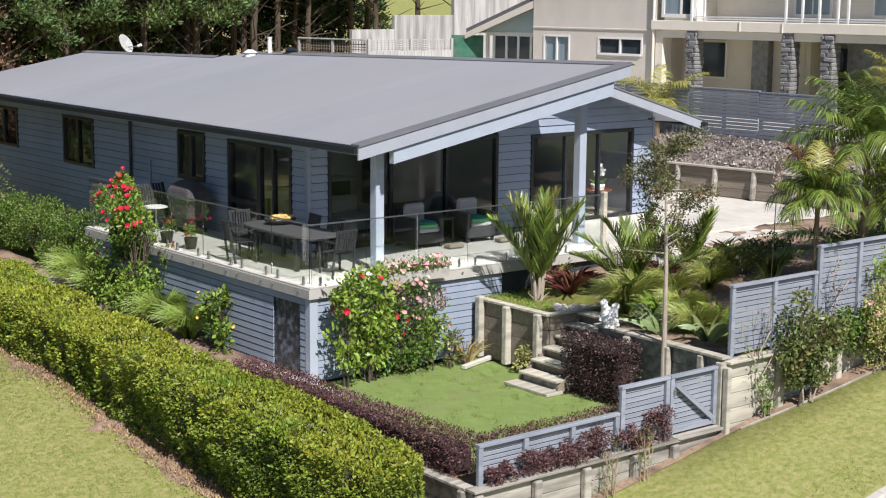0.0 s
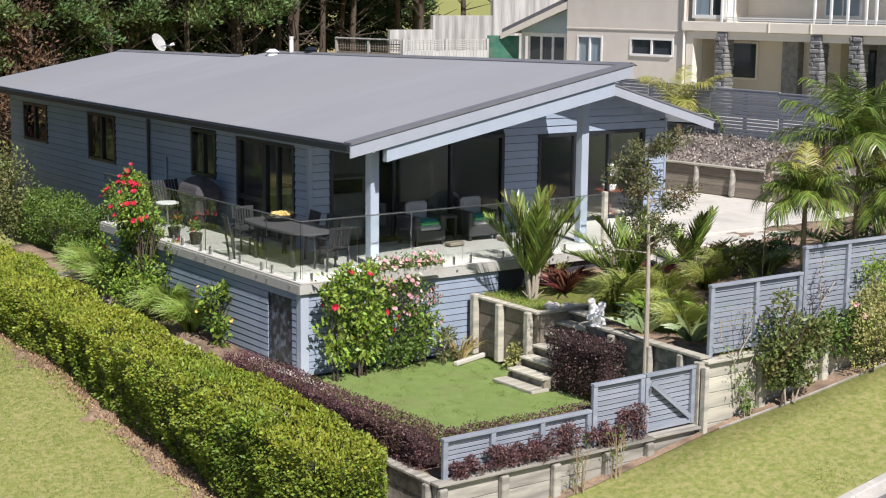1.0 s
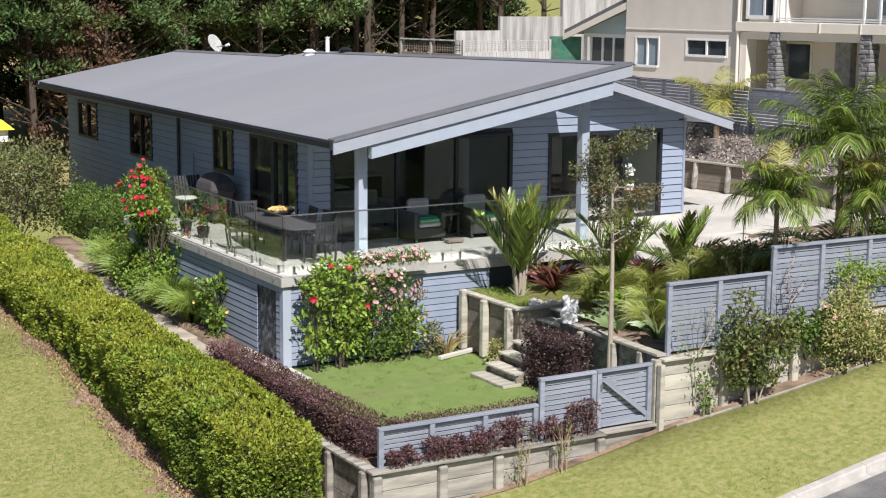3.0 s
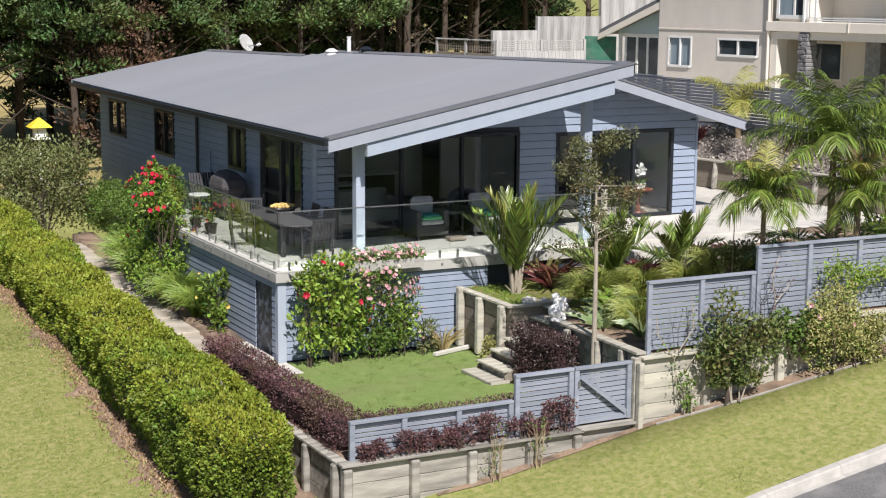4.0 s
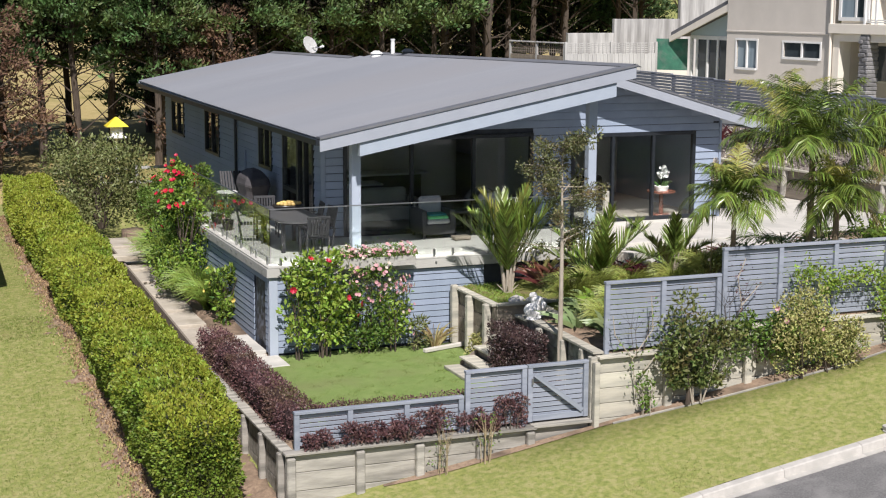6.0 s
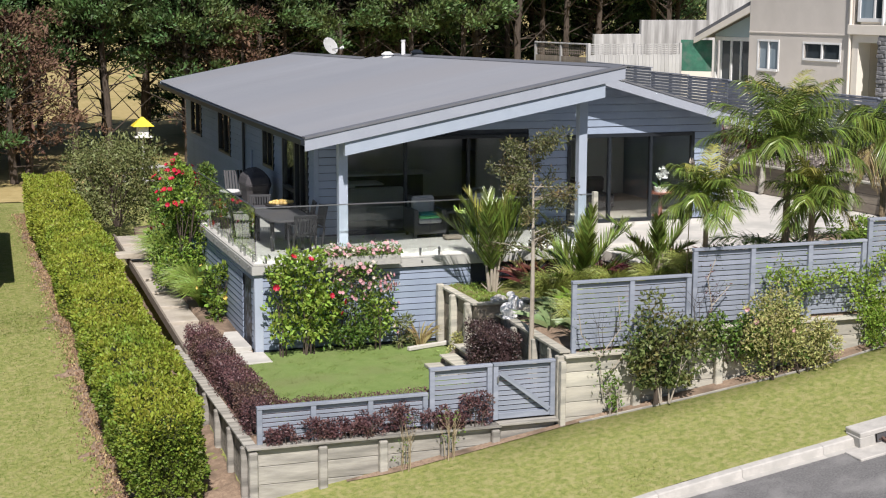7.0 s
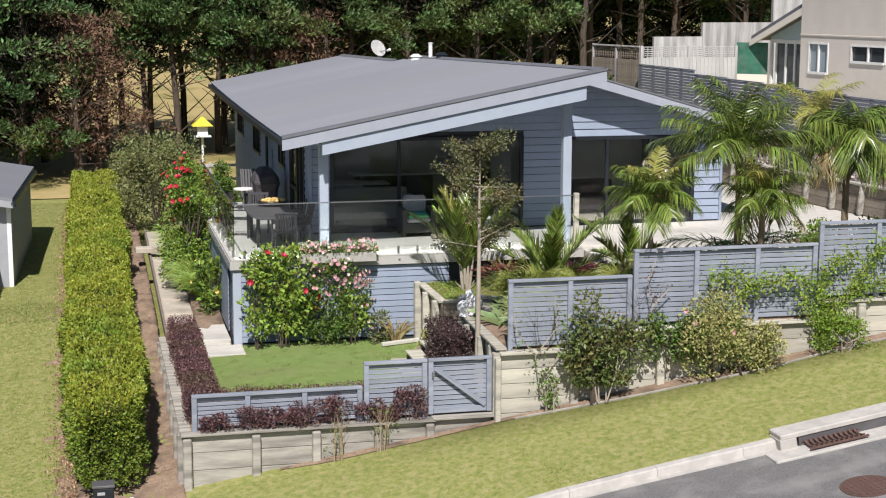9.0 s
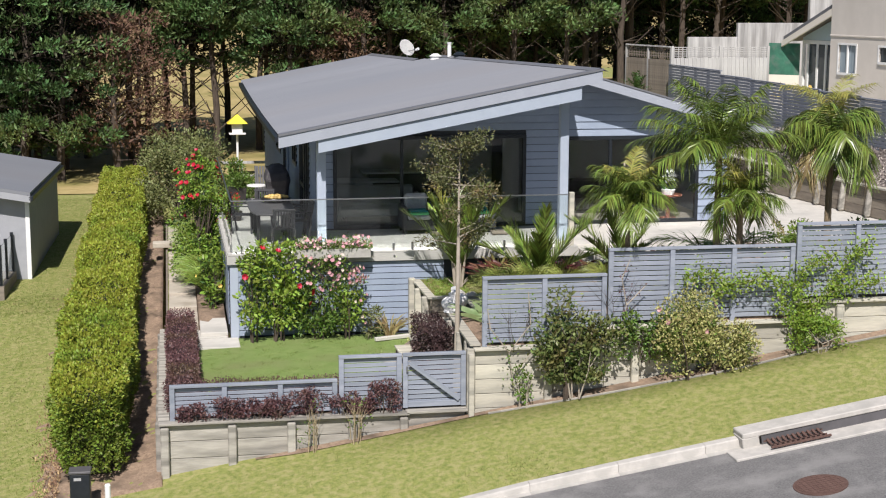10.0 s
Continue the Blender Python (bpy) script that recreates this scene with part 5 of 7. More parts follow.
# ---- hedges ----
def hedge(name, loc, size, mat, core_mat, leaf, count, label, seed, lean=0.0, lump=0.08, drop=0.0, side_mat=None, under=0.0):
    """A clipped hedge: a solid core with inner shade put into its near-black colour, and small leaves over its top and
    sides. size:
    length along y, x width, height; drop: how much lower its near end stands than its far end; under: bare height below
    the leaves."""
    def end_round(y):
        return 1.0 - 0.42 * max(0.0, 1.0 - max(y, 0.0) / 0.75) ** 2

    rng = np.random.default_rng(seed)
    ly, lx, h = size
    hd = thing(name, loc, label, "hedge")
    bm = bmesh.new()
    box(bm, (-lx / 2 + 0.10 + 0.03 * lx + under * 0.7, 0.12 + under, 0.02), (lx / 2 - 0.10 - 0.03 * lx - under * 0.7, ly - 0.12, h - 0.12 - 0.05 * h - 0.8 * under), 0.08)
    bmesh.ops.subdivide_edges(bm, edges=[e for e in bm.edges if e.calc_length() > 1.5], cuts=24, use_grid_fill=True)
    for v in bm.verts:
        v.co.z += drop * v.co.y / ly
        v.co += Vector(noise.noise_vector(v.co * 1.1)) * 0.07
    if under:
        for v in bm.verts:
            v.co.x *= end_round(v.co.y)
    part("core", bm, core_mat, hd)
    areas = np.array([lx * ly, h * ly, h * ly, lx * h, lx * h])
    pick = rng.choice(5, count, p=areas / areas.sum())
    u, v = rng.uniform(0, 1, count), rng.uniform(0, 1, count)
    p, o = np.zeros((count, 3)), np.zeros((count, 3))
    top = pick == 0
    p[top] = np.stack([(u[top] - 0.5) * lx, v[top] * ly, np.full(top.sum(), h)], 1)
    o[top] = (0, 0, 1)
    for k, sx in ((1, -1), (2, 1)):
        m = pick == k
        p[m] = np.stack([np.full(m.sum(), sx * lx / 2), v[m] * ly, under + u[m] ** 0.8 * (h - under)], 1)
        o[m] = (sx, 0, 0.35)
    for k, yy, sy in ((3, 0, -1), (4, ly, 1)):
        m = pick == k
        p[m] = np.stack([(u[m] - 0.5) * lx, np.full(m.sum(), yy), under + v[m] ** 0.8 * (h - under)], 1)
        o[m] = (0, sy, 0.35)
    if under:
        p[:, 0] *= 1 - 0.30 * np.clip(0.55 - p[:, 2] / h, 0, 1)
    # rounded shoulders and uneven clipping
    cx, cy, cz = np.abs(p[:, 0]) / (lx / 2), np.abs(p[:, 1] / ly - 0.5) * 2, p[:, 2] / h
    sh = np.clip(cx - 0.72, 0, 1) * np.clip(cz - 0.75, 0, 1) * 6
    p[:, 0] *= 1 - 0.10 * sh
    p[:, 2] -= 0.10 * sh * h * 0.6
    w = np.array([noise.noise((a * 0.9 + seed, b * 0.75, c * 0.9)) for a, b, c in p]) + 0.5 * np.array([noise.noise((a * 2.6 + seed, b * 2.2, c * 2.6)) for a, b, c in p])
    pocket = np.array([noise.noise((a * 3.4 + 9.0, b * 3.0 + seed, c * 3.4)) for a, b, c in p])
    p += o * (w[:, None] * lump - rng.uniform(0, 0.13, count)[:, None] + np.minimum(0, pocket + 0.12)[:, None] * (0.36 if under else 0.10))
    if under:
        p[:, 0] *= np.array([end_round(b) for b in p[:, 1]])
        p[:, 2] -= 0.16 * np.clip(1.0 - p[:, 1] / 1.2, 0, 1) ** 2 * (p[:, 2] / h)
    p[:, 2] += drop * p[:, 1] / ly
    # Lower side leaves take the darker copy, with side shade in its colour.
    side_shade = (pick != 0) & (rng.uniform(0, 1, count) > np.clip(p[:, 2] / h - 0.55, 0, 1) * 1.6)
    for nm, sel, m in (("foliage", ~side_shade, mat), ("side_foliage", side_shade, side_mat or mat)):
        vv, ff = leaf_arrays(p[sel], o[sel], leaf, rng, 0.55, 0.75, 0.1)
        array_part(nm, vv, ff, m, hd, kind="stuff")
    return hd


hedge("hedge", (-2.70, -6.3, -3.0), (25.7, 1.40, 1.82), LEAF_HEDGE, CORE, 0.066, 150000, "long clipped yellow-green hedge along the boundary", 11, lump=0.20, drop=1.10, side_mat=LEAF_HEDGE_SHADED, under=0.24)
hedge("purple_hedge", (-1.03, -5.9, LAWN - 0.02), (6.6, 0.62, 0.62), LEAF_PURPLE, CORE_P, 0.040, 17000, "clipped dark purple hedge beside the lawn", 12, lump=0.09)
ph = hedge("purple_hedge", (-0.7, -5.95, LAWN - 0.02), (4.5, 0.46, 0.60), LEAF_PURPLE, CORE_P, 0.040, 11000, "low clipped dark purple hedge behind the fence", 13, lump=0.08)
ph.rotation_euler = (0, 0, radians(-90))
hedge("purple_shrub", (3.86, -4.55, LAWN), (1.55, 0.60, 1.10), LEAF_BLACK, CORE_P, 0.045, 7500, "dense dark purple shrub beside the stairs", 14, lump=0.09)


# ---- shrubs ----
BLOOMS = {}


def flower(mat, size, at, out, parent):
    """One open bloom of seven petals, facing out."""
    if mat.name not in BLOOMS:
        r = np.random.default_rng(77)
        vs, fs = [], []
        for i in range(7):
            a = 2 * math.pi * i / 7
            c, q = math.cos(a), math.sin(a)
            w = 0.42
            vs += [(0, 0, 0), (c * 0.6 - q * w, q * 0.6 + c * w, 0.42 + r.normal(0, 0.06)), (c, q, 0.45 + r.normal(0, 0.1)), (c * 0.6 + q * w, q * 0.6 - c * w, 0.42 + r.normal(0, 0.06))]
            fs += [(4 * i, 4 * i + 1, 4 * i + 2), (4 * i, 4 * i + 2, 4 * i + 3)]
        BLOOMS[mat.name] = array_mesh("flower", vs, fs, mat)
    ob = new("flower", BLOOMS[mat.name])
    ob.parent = parent
    ob.location = tuple(at)
    ob.rotation_euler = Vector(out).to_track_quat('Z', 'Y').to_euler()
    ob.scale = (size, size, size)
    return ob


def shrub_arrays(rng, n, rx, ry, rz, leaf, lumps=9, aspect=0.5, hollow=0.55, loose=0.9):
    """Leaves gathered in uneven clumps round the origin, base at z 0."""
    cs = np.stack([rng.uniform(-0.62, 0.62, lumps) * rx, rng.uniform(-0.62, 0.62, lumps) * ry, rng.uniform(0.10, 0.82, lumps) * rz], 1)
    cs[:, :2] *= (1.15 - 0.45 * (cs[:, 2:] / rz) ** 2)
    rr = rng.uniform(0.16, 0.40, lumps)
    k = rng.choice(lumps, n, p=rr ** 2 / (rr ** 2).sum())
    d = unit(rng.normal(0, 1, (n, 3)))
    r = rr[k] * rng.uniform(hollow, 1.08, n)
    p = cs[k] + d * r[:, None] * np.array([rx, ry, min(rz * 0.62, max(rx, ry) * 1.1)])
    p[:, 2] = np.abs(p[:, 2]) + 0.03
    return leaf_arrays(p, d + np.array([0, 0, 0.25]), leaf, rng, aspect, loose)


def stems(rng, n, height, spread, r, fork=2):
    bm = bmesh.new()
    for _ in range(n):
        a, s = rng.uniform(0, 6.283), spread * rng.uniform(0.2, 1)
        b0 = Vector((math.cos(a) * 0.08, math.sin(a) * 0.08, -0.05))
        m = Vector((math.cos(a) * s * 0.45, math.sin(a) * s * 0.45, height * rng.uniform(0.4, 0.55)))
        cyl(bm, b0, m, r, r * 0.7, 6)
        for _ in range(fork):
            t = m + Vector((rng.normal(0, 0.3) * spread + math.cos(a) * s * 0.3, rng.normal(0, 0.3) * spread + math.sin(a) * s * 0.3, height * rng.uniform(0.25, 0.5)))
            cyl(bm, m, t, r * 0.65, r * 0.25, 5)
    return bm


def narrow_foot(v, radii, waist):
    """Draws the leaves in towards the stems below the waist and clears the foot."""
    q = v.reshape(-1, 4, 3)
    c = q.mean(axis=1)
    k = c[:, 2] / radii[2]
    keep = k > waist * 0.3
    q, c, k = q[keep], c[keep], k[keep]
    pull = np.clip(0.40 + 0.60 * k / waist, 0.4, 1.0) - 1.0
    q = q + np.stack([c[:, 0] * pull, c[:, 1] * pull, pull * 0.0], 1)[:, None, :]
    return q.reshape(-1, 3), np.arange(len(q) * 4).reshape(-1, 4)


def shrub(name, loc, radii, mat, leaf, count, label, seed, lumps=9, flowers=None, stem=8, stem_mat=None, hollow=0.55, aspect=0.5, inner=0.0, inner_mat=None, waist=0.0):
    """A loose shrub: stems, foliage, inner leaves with the gaps' shade put into their darker colour, and flowers as one
    part of each kind.
    """
    rng = np.random.default_rng(seed)
    s = thing(name, loc, label, "shrub")
    part("branch_frame", stems(rng, stem, radii[2] * 0.72, max(radii[0], radii[1]) * 0.7, 0.008 + 0.005 * radii[2]), stem_mat or BARK, s)
    k = int(lumps * 2.2)
    v, f = shrub_arrays(np.random.default_rng(seed + 1000), count, *radii, leaf, k, aspect, hollow)
    if waist:
        v, f = narrow_foot(v, radii, waist)
    array_part("foliage", v, f, mat, s, kind="stuff")
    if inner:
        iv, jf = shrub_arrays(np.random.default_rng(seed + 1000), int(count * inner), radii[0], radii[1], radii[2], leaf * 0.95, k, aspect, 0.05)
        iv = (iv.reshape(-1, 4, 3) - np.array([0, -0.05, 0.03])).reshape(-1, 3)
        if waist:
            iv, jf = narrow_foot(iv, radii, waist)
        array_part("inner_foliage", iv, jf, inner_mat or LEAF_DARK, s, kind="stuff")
    for fm, fn, fs, zmin in flowers or ():
        fp = v.reshape(-1, 4, 3)[:, 2]
        fp = fp[fp[:, 2] > zmin * radii[2]]
        ctr = fp.mean(axis=0)
        far = np.linalg.norm((fp - ctr) / np.array(radii), axis=1)
        fp = fp[far > np.quantile(far, 0.7)]
        fp = fp[rng.choice(len(fp), min(fn, len(fp)), replace=False)]
        for q in fp:
            flower(fm, fs * rng.uniform(0.8, 1.2), q, q - ctr + np.array([0, -0.3, 0.2]), s)
    return s


# ---- conifer belt behind ----
def conifer(seed, height, rust=False, low=0.35):
    rng = np.random.default_rng(seed)
    t = thing("conifer_tree", (0, 0, 0), "tall dark conifer with a bare lower trunk", "tree", "conifer belt")
    bm = bmesh.new()
    lean = rng.normal(0, 0.25, 2)
    pts = [Vector((lean[0] * k + rng.normal(0, 0.05), lean[1] * k + rng.normal(0, 0.05), height * k)) for k in np.linspace(0, 0.96, 6)]
    pts[0].z = -0.6
    for i in range(5):
        cyl(bm, pts[i], pts[i + 1], 0.17 * (1 - i * 0.17), 0.17 * (1 - (i + 1) * 0.17), 8)
    for _ in range(26):
        z = height * rng.uniform(0.10, 0.5)
        a, l = rng.uniform(0, 6.283), rng.uniform(0.7, 2.2)
        b = Vector((lean[0] * z / height, lean[1] * z / height, z))
        e = b + Vector((math.cos(a) * l, math.sin(a) * l, rng.uniform(0.1, 0.9) * l))
        cyl(bm, b, e, 0.035, 0.01, 5)
    part("trunk", bm, BARK, t)
    n = 60 if rust else 78
    zc = height * rng.uniform(low, 1.0, n)
    rad = 2.5 * (1.08 - zc / height) + 0.75
    a = rng.uniform(0, 6.283, n)
    rr = rad * np.sqrt(rng.uniform(0.25, 1, n))
    cs = np.stack([np.cos(a) * rr, np.sin(a) * rr, zc], 1)
    # sprays of needles: flat uneven pads, each with its lit upper side
    per = 45 if rust else 120
    k = np.repeat(np.arange(n), per)
    d = unit(rng.normal(0, 1, (n * per, 3)))
    size = rng.uniform(0.55, 1.25, n)[k][:, None]
    p = cs[k] + d * rng.uniform(0.35, 1, n * per)[:, None] * size * np.array([0.72, 0.72, 0.30])
    p[:, 2] -= 0.25 * np.linalg.norm(p[:, :2] - cs[k][:, :2], axis=1) ** 2
    out = unit(np.stack([np.cos(a) * 0.6, np.sin(a) * 0.6, np.full(n, 0.7)], 1))[k] + d * 0.55
    v, f = leaf_arrays(p, out, 0.16 if rust else 0.21, rng, 0.42, 0.6, 0.1, 0.1)
    # added inner strips that block light, crown shade put into their colour
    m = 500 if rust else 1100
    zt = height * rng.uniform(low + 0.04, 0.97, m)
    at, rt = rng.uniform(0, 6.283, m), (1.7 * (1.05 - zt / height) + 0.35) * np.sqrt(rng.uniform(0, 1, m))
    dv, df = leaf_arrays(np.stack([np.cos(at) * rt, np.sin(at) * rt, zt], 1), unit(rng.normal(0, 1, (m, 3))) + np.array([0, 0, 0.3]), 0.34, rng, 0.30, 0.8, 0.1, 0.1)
    array_part("dead_twig_mass", dv, df, LEAF_RUST if rust else CROWN_SHADE, t, kind="stuff")
    array_part("crown", v, f, LEAF_RUST if rust else LEAF_PINE, t, kind="stuff")
    return t


def conifer_belt():
    rng = random.Random(21)
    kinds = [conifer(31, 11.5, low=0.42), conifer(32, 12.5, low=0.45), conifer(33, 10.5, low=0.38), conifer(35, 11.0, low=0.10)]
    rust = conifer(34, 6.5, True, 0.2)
    used = set()
    spots = []
    for row, y in enumerate((33.0, 36.5, 40.5, 46.0)):
        x = -26.0 + row * 1.3
        while x < 34:
            if y < 45 or x > 3:
                spots.append((x + rng.uniform(-0.7, 0.7), y + rng.uniform(-1.2, 1.2) - (2.0 if x < -4 else 0)))
            x += 2.5
    for x in (-17, -14.5, -12.5, -10.6, -8.8, -7.0, -5.4):
        spots.append((x, 31.0 + rng.uniform(-0.6, 0.6)))
    for x in (-15.5, -14, -12.4, -10.8, -9.3, -8.0, -6.6, -5.3):
        spots.append((x, 27.2 + rng.uniform(-1.2, 1.2)))
    for x in np.arange(7.0, 36.0, 2.2):
        spots.append((float(x), 49.0 + rng.uniform(-1.0, 1.0)))
    for x, y in spots:
        if x > 22 and y < 35:
            continue
        k = 3 if (x < -4.6 and y < 34) or y > 44.5 else rng.randrange(3)
        m = pose(x, y, ground_z(x, y), 0, 0, rng.uniform(0, 360))
        if k in used:
            copy_thing(kinds[k], m)
        else:
            kinds[k].matrix_basis = m
            used.add(k)
    rust.matrix_basis = pose(-3.3, 28.0, ground_z(-3.3, 28.0))
    tagged(rust, "young conifer browned and half dead")
    for x, y in ((-2.5, 30.0), (6.2, 32.0)):
        copy_thing(rust, pose(x, y, ground_z(x, y), 0, 0, rng.uniform(0, 360)))


conifer_belt()


# ---- palms and garden plants ----
def frond_arrays(rng, az, elev, length, droop, leaf, n, width, vee=0.25, hang=0.35, sweep=0.0):
    """One pinnate frond from the origin: a midrib and leaflets on both sides."""
    u = np.linspace(0, 1, 9)
    ang = elev - droop * u ** 1.3
    step = length / 8
    x = np.concatenate([[0], np.cumsum(np.cos(ang[:-1]) * step)])
    z = np.concatenate([[0], np.cumsum(np.sin(ang[:-1]) * step)])
    ca, sa = math.cos(az), math.sin(az)
    rib = np.stack([x * ca, x * sa, z], 1)
    out = [strip_arrays(rib, 0.03 * (1.1 - u), (0, 0, 1))]
    side = np.array([-sa, ca, 0])
    for k in range(n):
        t = 0.12 + 0.88 * (k + rng.uniform(-0.2, 0.2)) / n
        b = np.array([np.interp(t, u, rib[:, i]) for i in range(3)])
        a = np.interp(t, u, ang)
        tan = np.array([math.cos(a) * ca, math.cos(a) * sa, math.sin(a)])
        nor = np.array([-math.sin(a) * ca, -math.sin(a) * sa, math.cos(a)])
        l = leaf * (0.45 + 0.9 * math.sin(math.pi * min(1, 0.12 + 0.85 * t))) * rng.uniform(0.85, 1.1)
        for s in (-1, 1):
            d = tan * (0.45 + 0.55 * t + sweep) + side * s * (0.85 - 0.3 * sweep) + nor * (vee + rng.normal(0, 0.15)) + rng.normal(0, 0.07, 3)
            d /= np.linalg.norm(d)
            p1 = b + d * l * 0.5 + np.array([0, 0, -hang * l * 0.12])
            p2 = b + d * l * 0.95 + np.array([0, 0, -hang * l * 0.55])
            out.append(strip_arrays([b, p1, p2], width * np.array([0.7, 1.0, 0.12]), nor + rng.normal(0, 0.25, 3)))
    return merge(out)


def palm(name, loc, trunk_h, trunk_r, fronds, length, label, seed, elev=(0.3, 1.35), droop=(0.7, 1.5), leaf=0.45, n=30, width=0.03, mat=None, trunk_mat=None, hang=0.4, vee=0.25, lean=(0, 0), dry=0, gold=0, sweep=0.0):
    rng = np.random.default_rng(seed)
    p = thing(name, loc, label, "palm")
    bm = bmesh.new()
    k = max(4, int(trunk_h / 0.12))
    for i in range(k):
        a, b = i / k, (i + 1) / k
        cyl(bm, (lean[0] * a, lean[1] * a, trunk_h * a - 0.03), (lean[0] * b, lean[1] * b, trunk_h * b), trunk_r * (1.08 - 0.25 * a), trunk_r * (0.95 - 0.25 * a), 10)
    part("trunk", bm, trunk_mat or BARK_PALE, p)
    if name == "feather_palm":
        # sheathing leaf bases and old stubs
        for i in range(9):
            a, o = i * 2.4, trunk_r * 1.2
            top = (math.cos(a) * (o + 0.07), math.sin(a) * (o + 0.07), trunk_h + 0.42)
            part("leaf_base", cyl(bmesh.new(), (math.cos(a) * o * 0.5, math.sin(a) * o * 0.5, -0.02), top, 0.055, 0.014, 7), BARK_PALE if i % 3 else LEAF_PALM, p)
        for i in range(5):
            a = i * 1.3 + 0.4
            part("stub", cyl(bmesh.new(), (math.cos(a) * trunk_r * 0.7, math.sin(a) * trunk_r * 0.7, 0.02), (math.cos(a) * 0.24, math.sin(a) * 0.24, 0.20), 0.02, 0.006, 6), BARK_PALE, p)
    top = np.array([lean[0], lean[1], trunk_h - 0.02])
    az0 = rng.uniform(0, 6.28)
    for i in range(fronds):
        e = elev[1] - (elev[1] - elev[0]) * (i / max(1, fronds - 1)) ** 1.1
        v, f = frond_arrays(rng, az0 + i * 2.4 + rng.normal(0, 0.15), e + rng.normal(0, 0.06), length * rng.uniform(0.85, 1.1), rng.uniform(*droop), leaf, n, width, vee, hang, sweep)
        m = LEAF_DRY if i >= fronds - dry else (LEAF_GOLD if i < gold else (mat or LEAF_PALM))
        array_part("frond", v + top, f, m, p)
    return p


palm("feather_palm", (4.97, -0.85, -0.70), 0.34, 0.085, 16, 1.85, "young upright feather palm in the raised bed", 41, elev=(0.95, 1.52), droop=(0.15, 0.5), leaf=0.44, n=44, width=0.032, hang=0.06, vee=0.4, sweep=0.7, gold=2, trunk_mat=PALM_TRUNK)
palm("feather_palm", (6.51, -2.0, -0.58), 0.15, 0.09, 11, 1.75, "small stiff feather palm among grasses", 42, elev=(0.40, 1.35), droop=(0.3, 0.75), leaf=0.40, n=38, width=0.032, hang=0.06, vee=0.4, sweep=0.6)
palm("feather_palm", (8.29, -2.0, -0.38), 0.15, 0.08, 8, 1.5, "small stiff feather palm near the patio", 43, elev=(0.35, 1.2), droop=(0.2, 0.7), leaf=0.36, n=36, width=0.030, hang=0.06, vee=0.4, sweep=0.6)
palm("queen_palm", (7.19, -5.95, -0.45), 2.35, 0.055, 26, 0.95, "slim palm with drooping bright fronds behind the fence", 44, elev=(-0.15, 1.5), droop=(0.7, 1.6), leaf=0.32, n=40, width=0.018, hang=1.0, mat=LEAF_PALM, trunk_mat=PALM_TRUNK, gold=3, vee=0.1)
palm("queen_palm", (9.05, -5.65, -0.25), 2.95, 0.075, 24, 1.65, "large palm with long arching fronds behind the fence", 45, elev=(0.1, 1.45), droop=(0.6, 1.5), leaf=0.44, n=52, width=0.021, hang=1.1, dry=1, mat=LEAF_PALM, trunk_mat=PALM_TRUNK, vee=0.1)
palm("queen_palm", (9.35, -6.05, -0.25), 2.15, 0.07, 24, 0.9, "young palm with a shaggy yellow-tipped crown", 39, elev=(-0.5, 1.5), droop=(0.5, 1.4), leaf=0.34, n=40, width=0.019, hang=1.0, dry=2, gold=4, mat=LEAF_PALM, trunk_mat=PALM_TRUNK, vee=0.1)
palm("queen_palm", (11.50, -5.2, -0.15), 3.0, 0.075, 22, 1.15, "tall palm with hanging fronds behind the fence", 46, elev=(-0.25, 1.35), droop=(1.0, 2.0), leaf=0.42, n=48, width=0.022, hang=1.3, mat=LEAF_PALM, trunk_mat=PALM_TRUNK, dry=2, vee=0.0)
palm("fan_palm", (9.5, -4.9, -0.25), 0.6, 0.10, 9, 1.5, "low palm with broad arching dark fronds", 40, elev=(0.25, 0.95), droop=(0.9, 1.4), leaf=0.5, n=46, width=0.026, hang=0.5, mat=LEAF_MID)
palm("golden_palm", (17.45, 7.7, 1.0), 1.15, 0.10, 10, 1.85, "golden-fronded palm on the bank below the boundary fence", 47, elev=(0.1, 1.4), droop=(0.9, 1.8), leaf=0.46, n=50, width=0.022, hang=0.9, gold=8, trunk_mat=PALM_TRUNK)
palm("yucca", (17.0, 24.6, 1.2), 0.9, 0.09, 22, 0.75, "spiky green yucca near the paling fence", 48, elev=(-0.3, 1.5), droop=(0.0, 0.3), leaf=0.12, n=6, width=0.05, hang=0.0, mat=LEAF_DARK)
palm("golden_palm", (22.9, 3.2, 1.2), 1.5, 0.11, 10, 1.7, "golden-fronded palm near the boundary fence", 49, elev=(0.1, 1.3), droop=(0.7, 1.4), leaf=0.48, n=70, width=0.016, hang=0.8, gold=8)


def tuft(name, loc, n, height, spread, mat, label, seed, width=0.016, droop=0.6, group=""):
    rng = np.random.default_rng(seed)
    t = thing(name, loc, label, "grass clump", group)
    v, f = tuft_arrays(rng, n, height, spread, width, droop)
    array_part("blade_mass", v, f, mat, t, kind="stuff")
    return t


